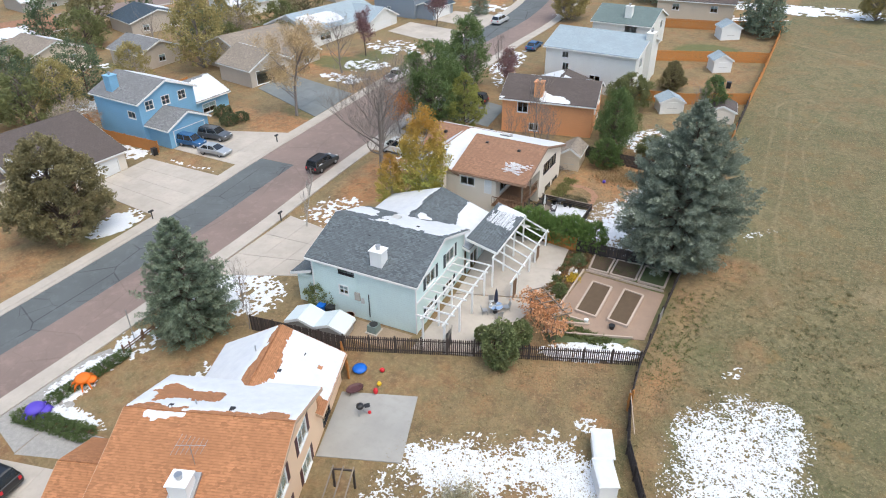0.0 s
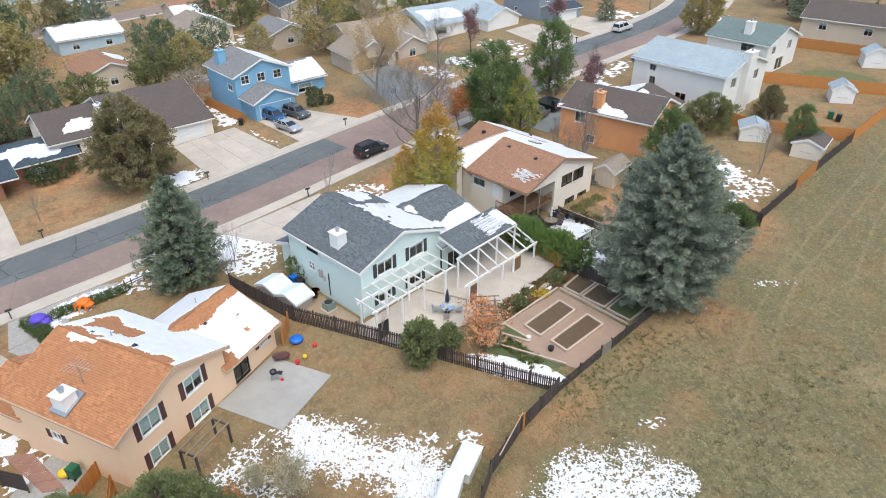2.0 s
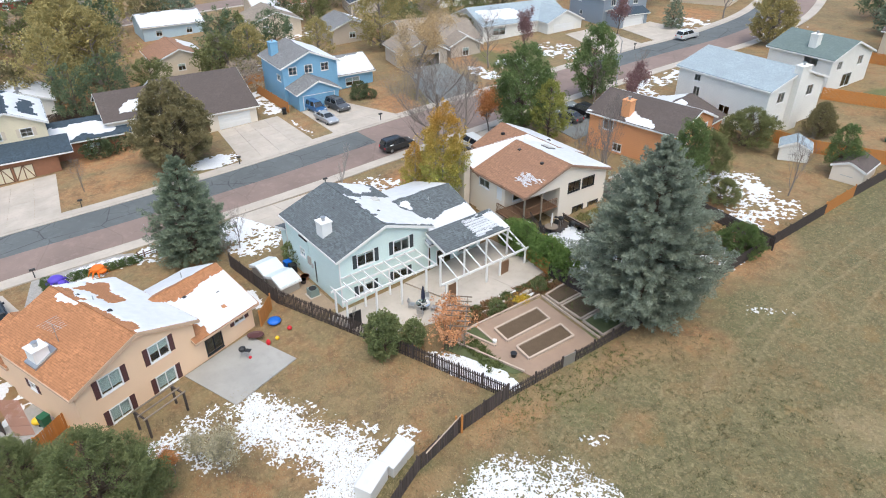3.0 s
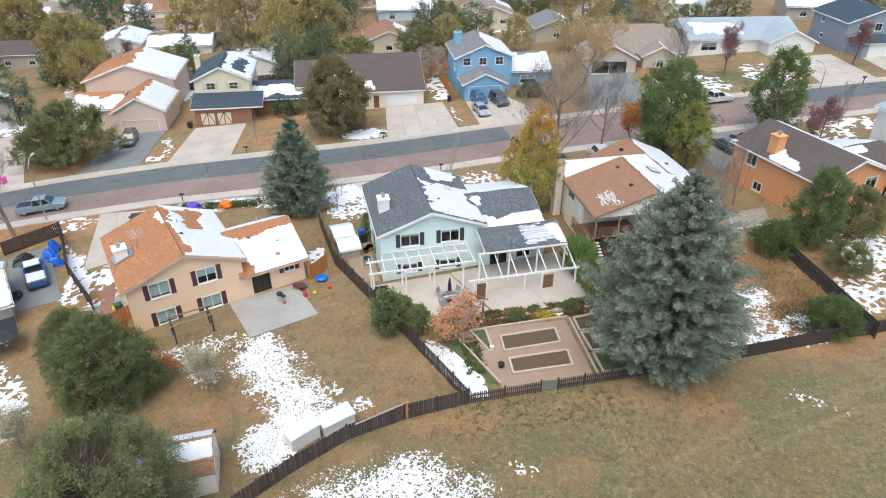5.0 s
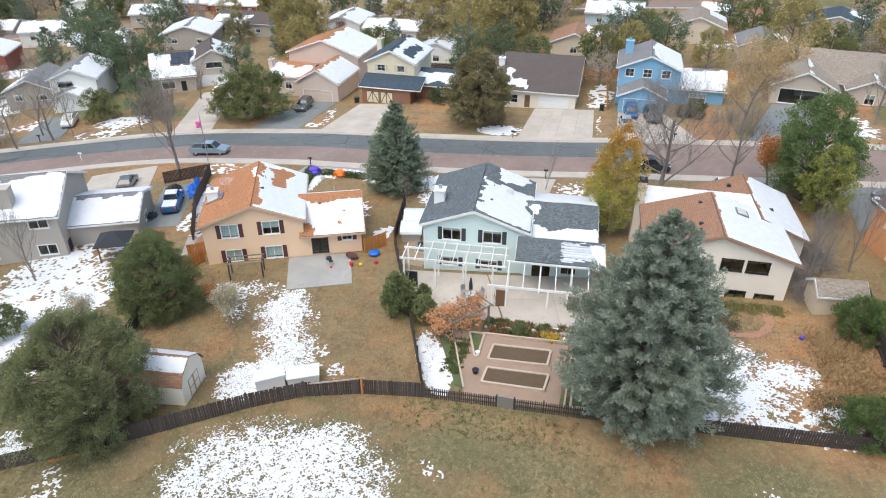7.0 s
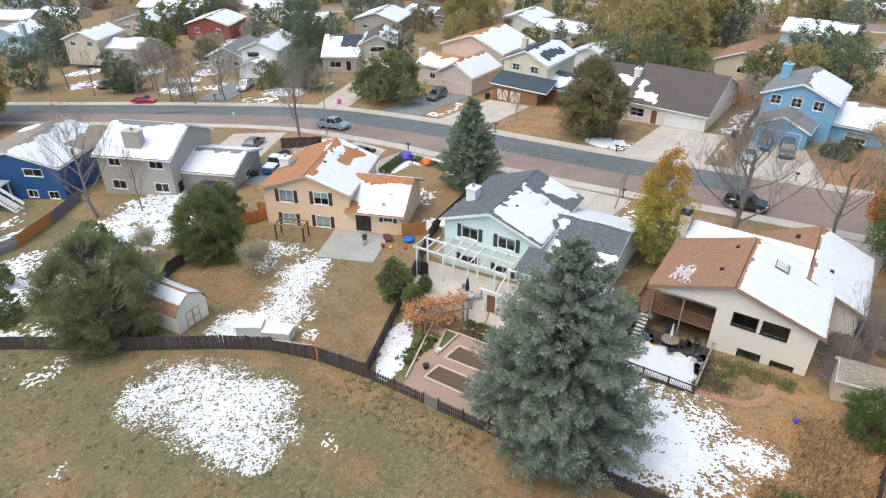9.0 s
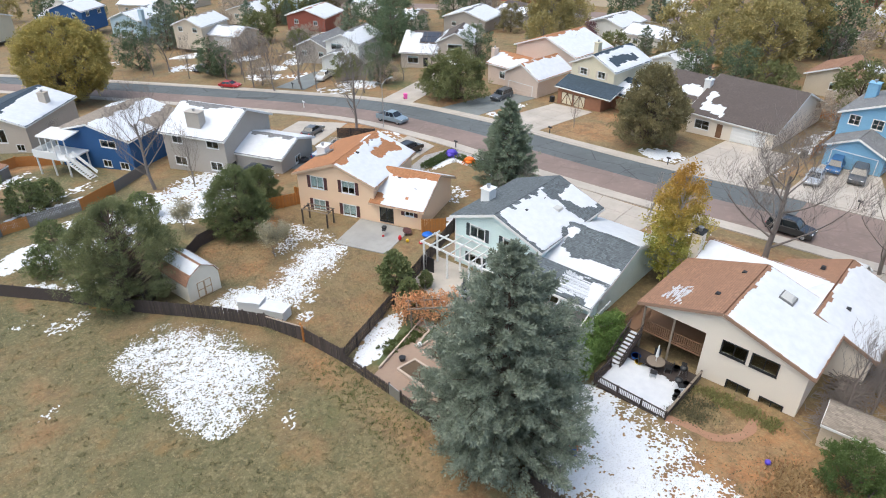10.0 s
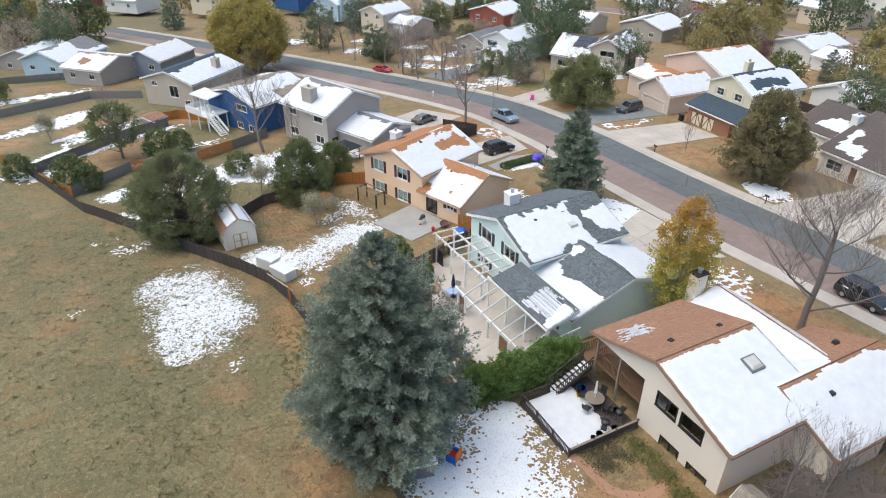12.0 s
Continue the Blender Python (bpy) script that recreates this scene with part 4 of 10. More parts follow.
# the front part of the upper floor stands beside the open deck, under the same roof
wall(tan, (0, 5.2), (0, 12.4), -1.0, 4.6, S_CREAM, [w(1.3, 3.05, 4.1, 5.2), w(3.45, 5.25, 4.1, 5.2), w(2.3, 3.9, 0.85, 2.0), w(4.75, 6.3, 0.8, 1.9)])
for o in (w(1.3, 3.05, 4.1, 5.2), w(3.45, 5.25, 4.1, 5.2), w(2.3, 3.9, 0.85, 2.0), w(4.75, 6.3, 0.8, 1.9)):
    window(tan, (0, 5.2), (0, 12.4), -1.0, o, "slide", IRON)
wall(tan, (-3.2, 5.2), (0, 5.2), -1.0, 4.6, S_CREAM)
wall(tan, (0, 12.4), (-3.2, 12.4), -1.0, 4.6, S_CREAM)
wall(tan, (-3.2, 0.2), (-3.2, 5.2), -1.0, 4.6, S_CREAM, [w(1.2, 3.6, 3.3, 5.2)])
window(tan, (-3.2, 0.2), (-3.2, 5.2), -1.0, w(1.2, 3.6, 3.3, 5.2), "slide", WHITE)
part("gable_wall", MB().poly((0, 0.2, 4.6), (0, 12.4, 4.6), (0, 6.1, 6.55)).poly((-0.16, 12.4, 4.6), (-0.16, 0.2, 4.6), (-0.16, 6.1, 6.55)).box(-0.16, 0, 0.2, 5.2, 4.15, 4.6), S_CREAM, tan)
n_roof = {}
for key, pts in (("S", ((-3.6, -0.2, 4.47), (0.4, -0.2, 4.47), (-3.6, 6.1, 6.55), (0.4, 6.1, 6.55))), ("N", ((-3.6, 12.8, 4.47), (0.4, 12.8, 4.47), (-3.6, 6.1, 6.55), (0.4, 6.1, 6.55)))):
    n_roof[key] = roof_slope(tan, TRIM_BROWN, *pts, R_BROWN)
n_west = block(tan, -15.8, -6.4, 6.2, 15.0, -1.0, 3.5, 5.35, "x", S_CREAM, R_BROWN, TRIM_BROWN, ridge=10.6, wins={"W": [w(1.0, 5.8, 1.0, 3.1, "garage", WHITE)], "N": [w(5.6, 6.6, 1.0, 3.0, "door", IRON)], "E": []})
chimney(tan, -10.4, -9.3, -0.6, 0.2, -1.0, 6.6, S_CREAM, IRON)
sky_l = part("skylight", MB().hexa([(-6.3, 8.1, 5.75), (-5.1, 8.1, 5.75), (-5.1, 9.2, 5.42), (-6.3, 9.2, 5.42)], [(-6.3, 8.1, 6.28), (-5.1, 8.1, 6.28), (-5.1, 9.2, 5.95), (-6.3, 9.2, 5.95)]), TRIM_DARK, tan)
part("dome", MB().hexa([(-6.2, 8.2, 6.255), (-5.2, 8.2, 6.255), (-5.2, 9.1, 5.985), (-6.2, 9.1, 5.985)], [(-6.05, 8.35, 6.35), (-5.35, 8.35, 6.35), (-5.35, 8.95, 6.17), (-6.05, 8.95, 6.17)]), TRIM_GREY, sky_l)
vents(tan, [(-2.4, 4.6, 6.2, 0), (-6.5, 5.0, 6.3, 0), (-14, 9, 5.0, 0), (-9.2, 12.2, 4.9, 0)])
roof_snow(tan, n_roof["N"], [(0.0, 0.0, 1.0, 0.985)], (), 0.2, 0.12, 9)
roof_snow(tan, n_main["N"], [(0.0, 0.0, 1.0, 0.985)], (), 0.2, 0.12, 9)
streak_snow(tan, n_roof["S"], 0.12, 0.2, 0.92, 0.5, 10, 0.06, 0.09)
roof_snow(tan, n_west["N"], [(0.0, 0.0, 1.0, 0.97)], (), 0.2, 0.2, 12)
roof_snow(tan, n_west["S"], [(0.46, 0.0, 1.0, 1.0)], (), 0.16, 0.15, 13)

# ---- orange two-storey house ----
oran = thing("house", -26.0, 82.4, 2.5, 12, "orange two-storey house with umber shingle roof", "house")
o_main = block(oran, -12.5, 0, 0, 9.5, -1.0, 4.7, 6.6, "x", S_ORANGE, R_UMBER, WHITE, wins={"E": [w(2.0, 3.2, 3.9, 5.1), w(6.2, 7.9, 3.9, 5.3, "slide", WHITE, None, 0.3), w(6.4, 7.4, 1.4, 2.4)], "S": [w(2.2, 3.6, 3.8, 5.2, "slide", WHITE), w(4.0, 5.2, 1.3, 2.3)]})
o_wing = block(oran, -11.0, -1.0, 9.5, 15.0, -1.0, 3.2, 4.9, "y", S_ORANGE, R_UMBER, WHITE, walls="ENW", wins={"E": [w(1.2, 3.0, 1.1, 3.1, "slide", WHITE)]})
chimney(oran, -8.2, -7.0, 0.3, 1.5, 4.5, 7.0, S_ORANGE)
roof_snow(oran, o_main["N"], [(0.0, 0.1, 1.0, 0.98)], [(0.0, 0.0, 0.4, 0.4)], 0.25, 0.3, 14)
roof_snow(oran, o_main["S"], [(0.42, 0.0, 0.72, 0.34), (0.0, 0.0, 0.12, 0.2)], (), 0.25, 0.5, 15)
roof_snow(oran, o_wing["W"], [(0.0, 0.0, 1.0, 0.95)], (), 0.25, 0.3, 16)
roof_snow(oran, o_wing["E"], [(0.0, 0.7, 0.5, 1.0)], (), 0.25, 0.4, 17)


# ---- the rest of the neighbourhood ----
def simple(x, y, z, rot, label, blocks, snows=(), chim=()):
    """A house of gabled blocks: (x0, x1, y0, y1, eave, ridge, axis, wall, roof, windows) in its own axes."""
    h = thing("house", x, y, z, rot, label, "house", "houses of the neighbourhood")
    planes = []
    for b in blocks:
        planes.append(block(h, b[0], b[1], b[2], b[3], -1.2, b[4], b[5], b[6], b[7], b[8], b[10] if len(b) > 10 else WHITE, wins=b[9]))
    for k, (i, key, rects, holes) in enumerate(snows):
        roof_snow(h, planes[i][key], rects, holes, 0.36, 0.4, int(abs(x) + abs(y)) + k, 0.08)
    for c in chim:
        chimney(h, *c)
    return h


def row(n, length, v0, v1, ww=1.3, blind=0.4, sh=None):
    """n windows spread over a wall; heights above the house's base."""
    return [w(length * (i + 0.5) / n - ww / 2, length * (i + 0.5) / n + ww / 2, v0 + 1.2, v1 + 1.2, "slide", WHITE, sh, blind) for i in range(n)]


ALL = [(0.0, 0.0, 1.0, 0.985)]
# near row, south of the peach house
simple(-20.9, -3.1, -2.6, 26, "grey-tan two-storey house with a snow-covered roof",
       [(-11, 0, -10.2, 0, 5.5, 8.0, "y", S_GREY, R_GREY, {"E": [w(1.6, 3.2, 5.2, 6.2), w(7.3, 9.2, 5.2, 6.3), w(1.4, 3.3, 1.9, 3.1), w(7.4, 9.3, 1.9, 3.1)], "N": [w(0.8, 2.0, 1.2, 2.9, "door", IRON)]}),
        (-10.5, -2.2, 0, 7.2, 3.0, 4.4, "y", S_GREY, R_GREY, {"N": row(1, 8.3, 0.8, 1.8)})],
       [(0, "E", ALL, ((0.42, 0.9, 0.6, 1.0),)), (0, "W", ALL, ()), (1, "E", ALL, ()), (1, "W", ALL, ())],
       [(-2.2, -0.9, -6.4, -4.2, 4.5, 8.3, S_GREY)])
navy = simple(-12.6, -15.2, -3.3, 28, "deep blue house with tan shingle roof and a white deck",
       [(-12, 0, -13.0, 0, 4.9, 6.6, "x", S_NAVY, R_TAN, {"E": [w(8.0, 10.6, 4.6, 5.6), w(7.6, 9.0, 1.5, 2.5), w(10.6, 12.0, 1.5, 2.5)]})],
       [(0, "N", ALL, ((0.0, 0.0, 0.5, 0.4),)), (0, "S", [(0.0, 0.0, 0.2, 0.5)], ())])
simple(-4.9, -36.6, -4.6, 43, "tan two-storey house with dark roof and snow",
       [(-14, 0, -11.6, 0, 4.6, 6.4, "x", S_TAN, R_NAVY, {"E": [w(2.0, 3.2, 4.6, 5.4), w(6.0, 8.0, 2.9, 5.0), w(9.2, 10.4, 1.6, 2.6)]})],
       [(0, "N", [(0.0, 0.0, 1.0, 0.9)], ())], [(-9.6, -8.4, 2.2 - 4.6, 3.4 - 4.6, 4.0, 6.9, S_TAN)])
simple(6.0, -60.0, -6.0, 48, "grey single-storey house with a partly snowed brown roof",
       [(-22, -10, -10, 0, 2.9, 4.8, "x", S_STEEL, R_BROWN, {"E": row(2, 10, 0.9, 2.1)}), (-12, 0, -17, -7, 2.9, 4.6, "y", S_GREY, R_BROWN, {"E": row(2, 10, 0.9, 2.1)})],
       [(0, "N", ALL, ()), (0, "S", [(0.0, 0.0, 1.0, 0.6)], ()), (1, "E", ALL, ((0.3, 0.3, 0.5, 0.6),)), (1, "W", ALL, ())])
simple(19.0, -76.0, -6.5, 50, "pale blue house with a grey roof under snow",
       [(-14, 0, -11, 0, 3.2, 5.2, "x", S_PALEBLUE, R_GREY, {"E": row(2, 11, 1.0, 2.0), "N": row(2, 14, 1.0, 2.0)})],
       [(0, "N", ALL, ((0.0, 0.3, 0.4, 1.0),)), (0, "S", ALL, ())])
# near row, north of the orange house
simple(-25.5, 99.0, 3.6, 0, "white two-storey house with pale blue-grey roof",
       [(-14.6, 0, 0, 12.4, 6.3, 8.2, "x", S_WHITE, R_BLUE, {"S": [w(3.0, 4.0, 3.9, 5.2), w(7.6, 9.3, 2.0, 3.8), w(2.8, 3.8, 6.0, 6.9)], "E": [w(2.0, 3.4, 5.4, 6.8), w(8.6, 10.0, 5.4, 6.8), w(2.0, 3.4, 2.2, 3.6)]})], (),
       [(-0.2, 0.9, 4.6, 6.6, -1, 8.8, S_WHITE)])
simple(-29.5, 120.5, 4.9, 0, "white two-storey house with green-grey roof",
       [(-10.5, 0, 0, 11, 5.0, 7.0, "x", S_WHITE, R_GREEN, {"S": [w(6.0, 8.2, 4.6, 6.0)], "E": [w(1.6, 2.8, 4.4, 5.6), w(7.2, 8.6, 4.4, 5.8), w(4.0, 6.6, 1.4, 3.4)]})], (),
       [(-5.2, -4.0, 1.4, 2.6, 4.5, 7.6, S_WHITE)])
simple(-20.0, 147.5, 6.4, 8, "orange-tan house with grey roof",
       [(-15, 0, 0, 12, 3.8, 6.2, "x", S_BEIGE, R_UMBER, {"E": row(2, 12, 2.0, 3.2), "S": row(2, 15, 1.8, 3.0)})], [(0, "N", ALL, ())])
simple(-2.0, 186.0, 8.2, 0, "grey house with a snowy roof", [(-14, 0, 0, 10, 4.5, 6.5, "x", S_GREY, R_GREY, {"S": row(3, 14, 1.5, 3.0)})], [(0, "S", ALL, ())])
# far row, from the south
simple(-50.0, -150.0, -10.8, 30, "blue house with snow on the roof", [(-10, 0, -12, 0, 5.0, 7.0, "x", S_NAVY, R_GREY, {"E": row(2, 12, 3.2, 4.4), "N": row(2, 10, 3.2, 4.4)})], [(0, "N", ALL, ()), (0, "S", ALL, ())])
simple(-56.0, -121.0, -9.0, 28, "pale blue house with a snowy roof", [(-11, 0, -10, 0, 4.0, 6.0, "x", S_PALEBLUE, R_GREY, {"E": row(2, 10, 2.2, 3.4), "N": row(2, 11, 2.2, 3.4)})], [(0, "N", ALL, ()), (0, "S", ALL, ())], [(-2, -0.8, -0.2, 0.9, -1, 6.8, S_PALEBLUE)])
simple(-61.0, -92.0, -7.8, 26, "off-white two-storey house with snowy roofs",
       [(-11, 0, -9, 0, 5.0, 6.8, "x", S_BEIGE, R_TAN, {"E": row(2, 9, 3.4, 4.6)}), (-11, -2, 0, 9, 2.8, 4.4, "y", S_GREY, R_GREY, {"E": [w(2.0, 7.0, 1.2, 3.3, "garage", WHITE)]})],
       [(0, "N", ALL, ()), (0, "S", [(0.0, 0.0, 1.0, 0.8)], ()), (1, "E", ALL, ()), (1, "W", ALL, ())])
simple(-72.0, -52.0, -6.3, 24, "pale grey two-storey house with snow at the gable",
       [(-12, 0, 0, 8.5, 5.2, 7.0, "x", S_WHITE, R_GREY, {"E": [w(1.4, 4.2, 4.6, 5.9, "slide", WHITE, None, 0.3)], "S": row(2, 12, 3.4, 4.6)}), (0, 4.0, 1.0, 7.6, 2.5, 3.9, "x", S_WHITE, R_GREY, {"E": [w(0.8, 5.8, 1.2, 3.3, "garage", WHITE)]}),
        (-13, -1, -9, 0, 3.0, 5.0, "x", S_GREY, R_GREY, {"E": row(2, 9, 1.0, 2.1)})],
       [(0, "N", ALL, ()), (1, "N", ALL, ()), (2, "S", [(0.4, 0.0, 1.0, 0.6)], ())])
simple(-80.6, -35.5, -5.2, 33, "grey-tan house with snow and solar panels on the roof",
       [(-13, 0, 0, 8.0, 3.2, 6.4, "y", S_TAN, R_UMBER, {"E": [w(1.6, 4.0, 2.0, 3.5, "slide", WHITE, None, 0.3), w(5.2, 6.2, 1.3, 3.3, "door", IRON)]}), (-12, -2.0, 8.0, 16.0, 5.4, 7.4, "x", S_TAN, R_UMBER, {"E": [w(2.4, 5.6, 4.9, 6.1, "slide", WHITE, None, 0.2), w(1.2, 6.4, 1.2, 3.4, "garage", WHITE)]})],
       [(0, "E", ALL, ((0.5, 0.5, 1.0, 0.9),)), (1, "N", ALL, ()), (1, "S", [(0.0, 0.0, 1.0, 0.3)], ())], [(-9, -7.8, 16.0, 17.0, -1, 7.8, S_TAN)])
sol = bpy.data.objects[[o.name for o in scene.objects if "solar" in o.get("label", "")][0]]
SOLAR = plain("solar_panel", (0.02, 0.03, 0.055), 0.15, 0.2)
for i in range(2):
    for j in range(4):
        y0, f0, f1 = 3.9 + j * 1.05, 0.46 + i * 0.24, 0.46 + (i + 1) * 0.24 - 0.02
        p = [(0.0 - 6.5 * f, y, 3.2 + 3.2 * f + 0.22) for f, y in ((f0, y0), (f0, y0 + 1.0), (f1, y0 + 1.0), (f1, y0))]
        part("solar_panel", MB().hexa([(a, b, c - 0.05) for a, b, c in p], p), SOLAR, sol)
simple(-78.3, -2.6, -3.0, 0, "pinkish stucco house with orange shingle roofs and snow",
       [(-10, 0, 0, 7.8, 3.9, 6.0, "x", S_PINK, R_ORANGE, {"E": [w(1.0, 6.6, 1.2, 3.5, "garage", S_PINK)]}), (-24, -12, -7.5, 7.2, 5.6, 8.2, "x", S_PINK, R_ORANGE, {"E": []}), (-12, -3.5, -7.5, 0, 3.4, 4.8, "y", S_PINK, R_ORANGE, {"E": row(1, 7.5, 0.9, 2.2)})],
       [(0, "N", ALL, ()), (1, "N", ALL, ()), (2, "E", [(0.0, 0.0, 1.0, 0.9)], ())], [(-6.4, -5.2, -8.4, -7.5, -1, 5.6, S_PINK)])
yel = simple(-81.6, 9.9, -2.1, 0, "yellow two-storey house with navy roof and barn-style doors",
       [(-11, 0, 0, 8.8, 6.6, 8.6, "x", S_YELLOW, R_NAVY, {"E": [w(1.9, 3.3, 6.1, 7.2, "grid", WHITE, S_BEIGE), w(5.6, 7.0, 6.1, 7.2, "grid", WHITE, S_BEIGE)]}), (-9, 0.0, 8.8, 19, 3.1, 4.7, "y", BRICK, R_NAVY, {"E": [w(3.8, 6.2, 1.9, 3.4, "grid", WHITE, None, 0.4)]})],
       [(0, "N", [(0.0, 0.0, 1.0, 0.97)], ((0.2, 0.3, 0.8, 0.6),)), (1, "E", [(0.0, 0.15, 0.85, 0.75)], ())], [(-9, -7.8, -0.9, 0, -1, 8.4, S_YELLOW)])
simple(-78.4, 40.8, -0.5, 0, "cream ranch house with a broad umber shingle roof",
       [(-18.6, 0, -6.4, 6.6, 3.0, 6.6, "y", S_CREAM, R_UMBER, {"E": [w(7.0, 11.8, 1.2, 3.4, "garage", WHITE), w(1.2, 3.4, 1.9, 3.2, "grid", WHITE), w(4.6, 5.5, 1.2, 3.3, "door", WOOD)]}), (-16.0, -4.5, -14.5, -6.4, 3.0, 5.6, "y", S_CREAM, R_UMBER, {"E": [w(1.4, 3.6, 1.9, 3.3, "grid", WHITE), w(5, 7, 1.9, 3.2)]})],
       [(0, "E", [(0.06, 0.05, 0.42, 0.3), (0.06, 0.05, 0.2, 0.62)], ()), (1, "E", [(0.3, 0.2, 0.9, 0.6)], ())], [(-6.5, -5.4, -7.4, -6.4, 4.0, 6.4, WHITE)])
blue = simple(-82.3, 53.7, 0.4, 0, "sky-blue two-storey house with grey roof",
       [(-10.2, 0, 0, 9.7, 6.0, 8.0, "x", S_BLUE, R_GREY, {"E": [w(1.1, 2.4, 5.75, 7.0, "grid"), w(3.9, 5.2, 5.75, 7.0, "grid"), w(6.8, 8.1, 5.75, 7.0, "grid")], "S": [w(7.4, 9.0, 4.6, 5.6)]}),
        (0, 4.6, 0.6, 7.6, 2.8, 4.4, "x", S_BLUE, R_GREY, {"E": [w(0.8, 6.2, 1.2, 3.4, "garage", S_BLUE)]}), (-10, -1.2, 9.7, 17, 3.0, 5.0, "y", S_BLUE, R_GREY, {"E": [w(2.0, 4.6, 1.9, 3.3, "grid", WHITE, None, 0.5)]})],
       [(0, "N", ALL, ()), (2, "E", ALL, ()), (2, "W", ALL, ())], [(-7.6, -6.2, 0.6, 1.9, 5.8, 8.6, S_BLUE)])
simple(-85.5, 78.0, 1.7, -8, "tan ranch house with an open garage",
       [(-9, 0, 0, 9.2, 2.9, 5.2, "x", S_TAN, R_TAN, {"E": [(1.2, 7.6, 1.2, 3.5, "open")]}), (-22, -5, 4, 19, 2.9, 5.9, "y", S_TAN, R_TAN, {"E": row(2, 15, 0.9, 2.1)}), (-6, -2, 11, 17.5, 2.8, 4.4, "x", S_TAN, R_TAN, {"E": row(1, 6.5, 0.6, 2.1)})],
       [(0, "N", [(0.0, 0.8, 1.0, 1.0)], ()), (2, "N", [(0.0, 0.7, 1.0, 1.0)], ())])
simple(-91.0, 100.5, 3.0, -4, "white ranch house with pale blue-grey roof",
       [(-13, 0, 0, 22, 2.9, 5.4, "y", S_WHITE, R_BLUE, {"E": [w(2.5, 5.5, 1.9, 3.3, "grid", WHITE, None, 0.4)]}), (-8, 3.5, 14, 23, 2.9, 5.0, "x", S_WHITE, R_BLUE, {"E": [w(1.6, 7.0, 1.2, 3.4, "garage", WHITE)]})],
       [(0, "E", [(0.05, 0.2, 0.5, 0.8)], ())])
simple(-84.0, 127.5, 4.3, -6, "blue-grey two-storey house with navy roof",
       [(-12, 0, 0, 12, 5.4, 7.6, "x", S_STEEL, R_NAVY, {"E": [w(2, 3.2, 5.0, 6.3), w(5.2, 6.4, 5.0, 6.3), w(8.2, 9.4, 5.0, 6.3)], "S": [w(3, 4.2, 5.0, 6.2), w(4.0, 4.8, 2.2, 3.0)]}), (0, 4.5, 1, 8.5, 2.8, 3.6, "y", S_STEEL, R_NAVY, {"E": [w(1.2, 6.4, 1.2, 3.4, "garage", WHITE)]})],
       [(0, "N", ALL, ())])
simple(-76.0, 160.0, 6.0, 20, "beige house with a snowy roof", [(-14, 0, 0, 11, 3.2, 5.4, "x", S_BEIGE, R_TAN, {"E": row(2, 11, 1.0, 2.2)})], [(0, "N", ALL, ())])
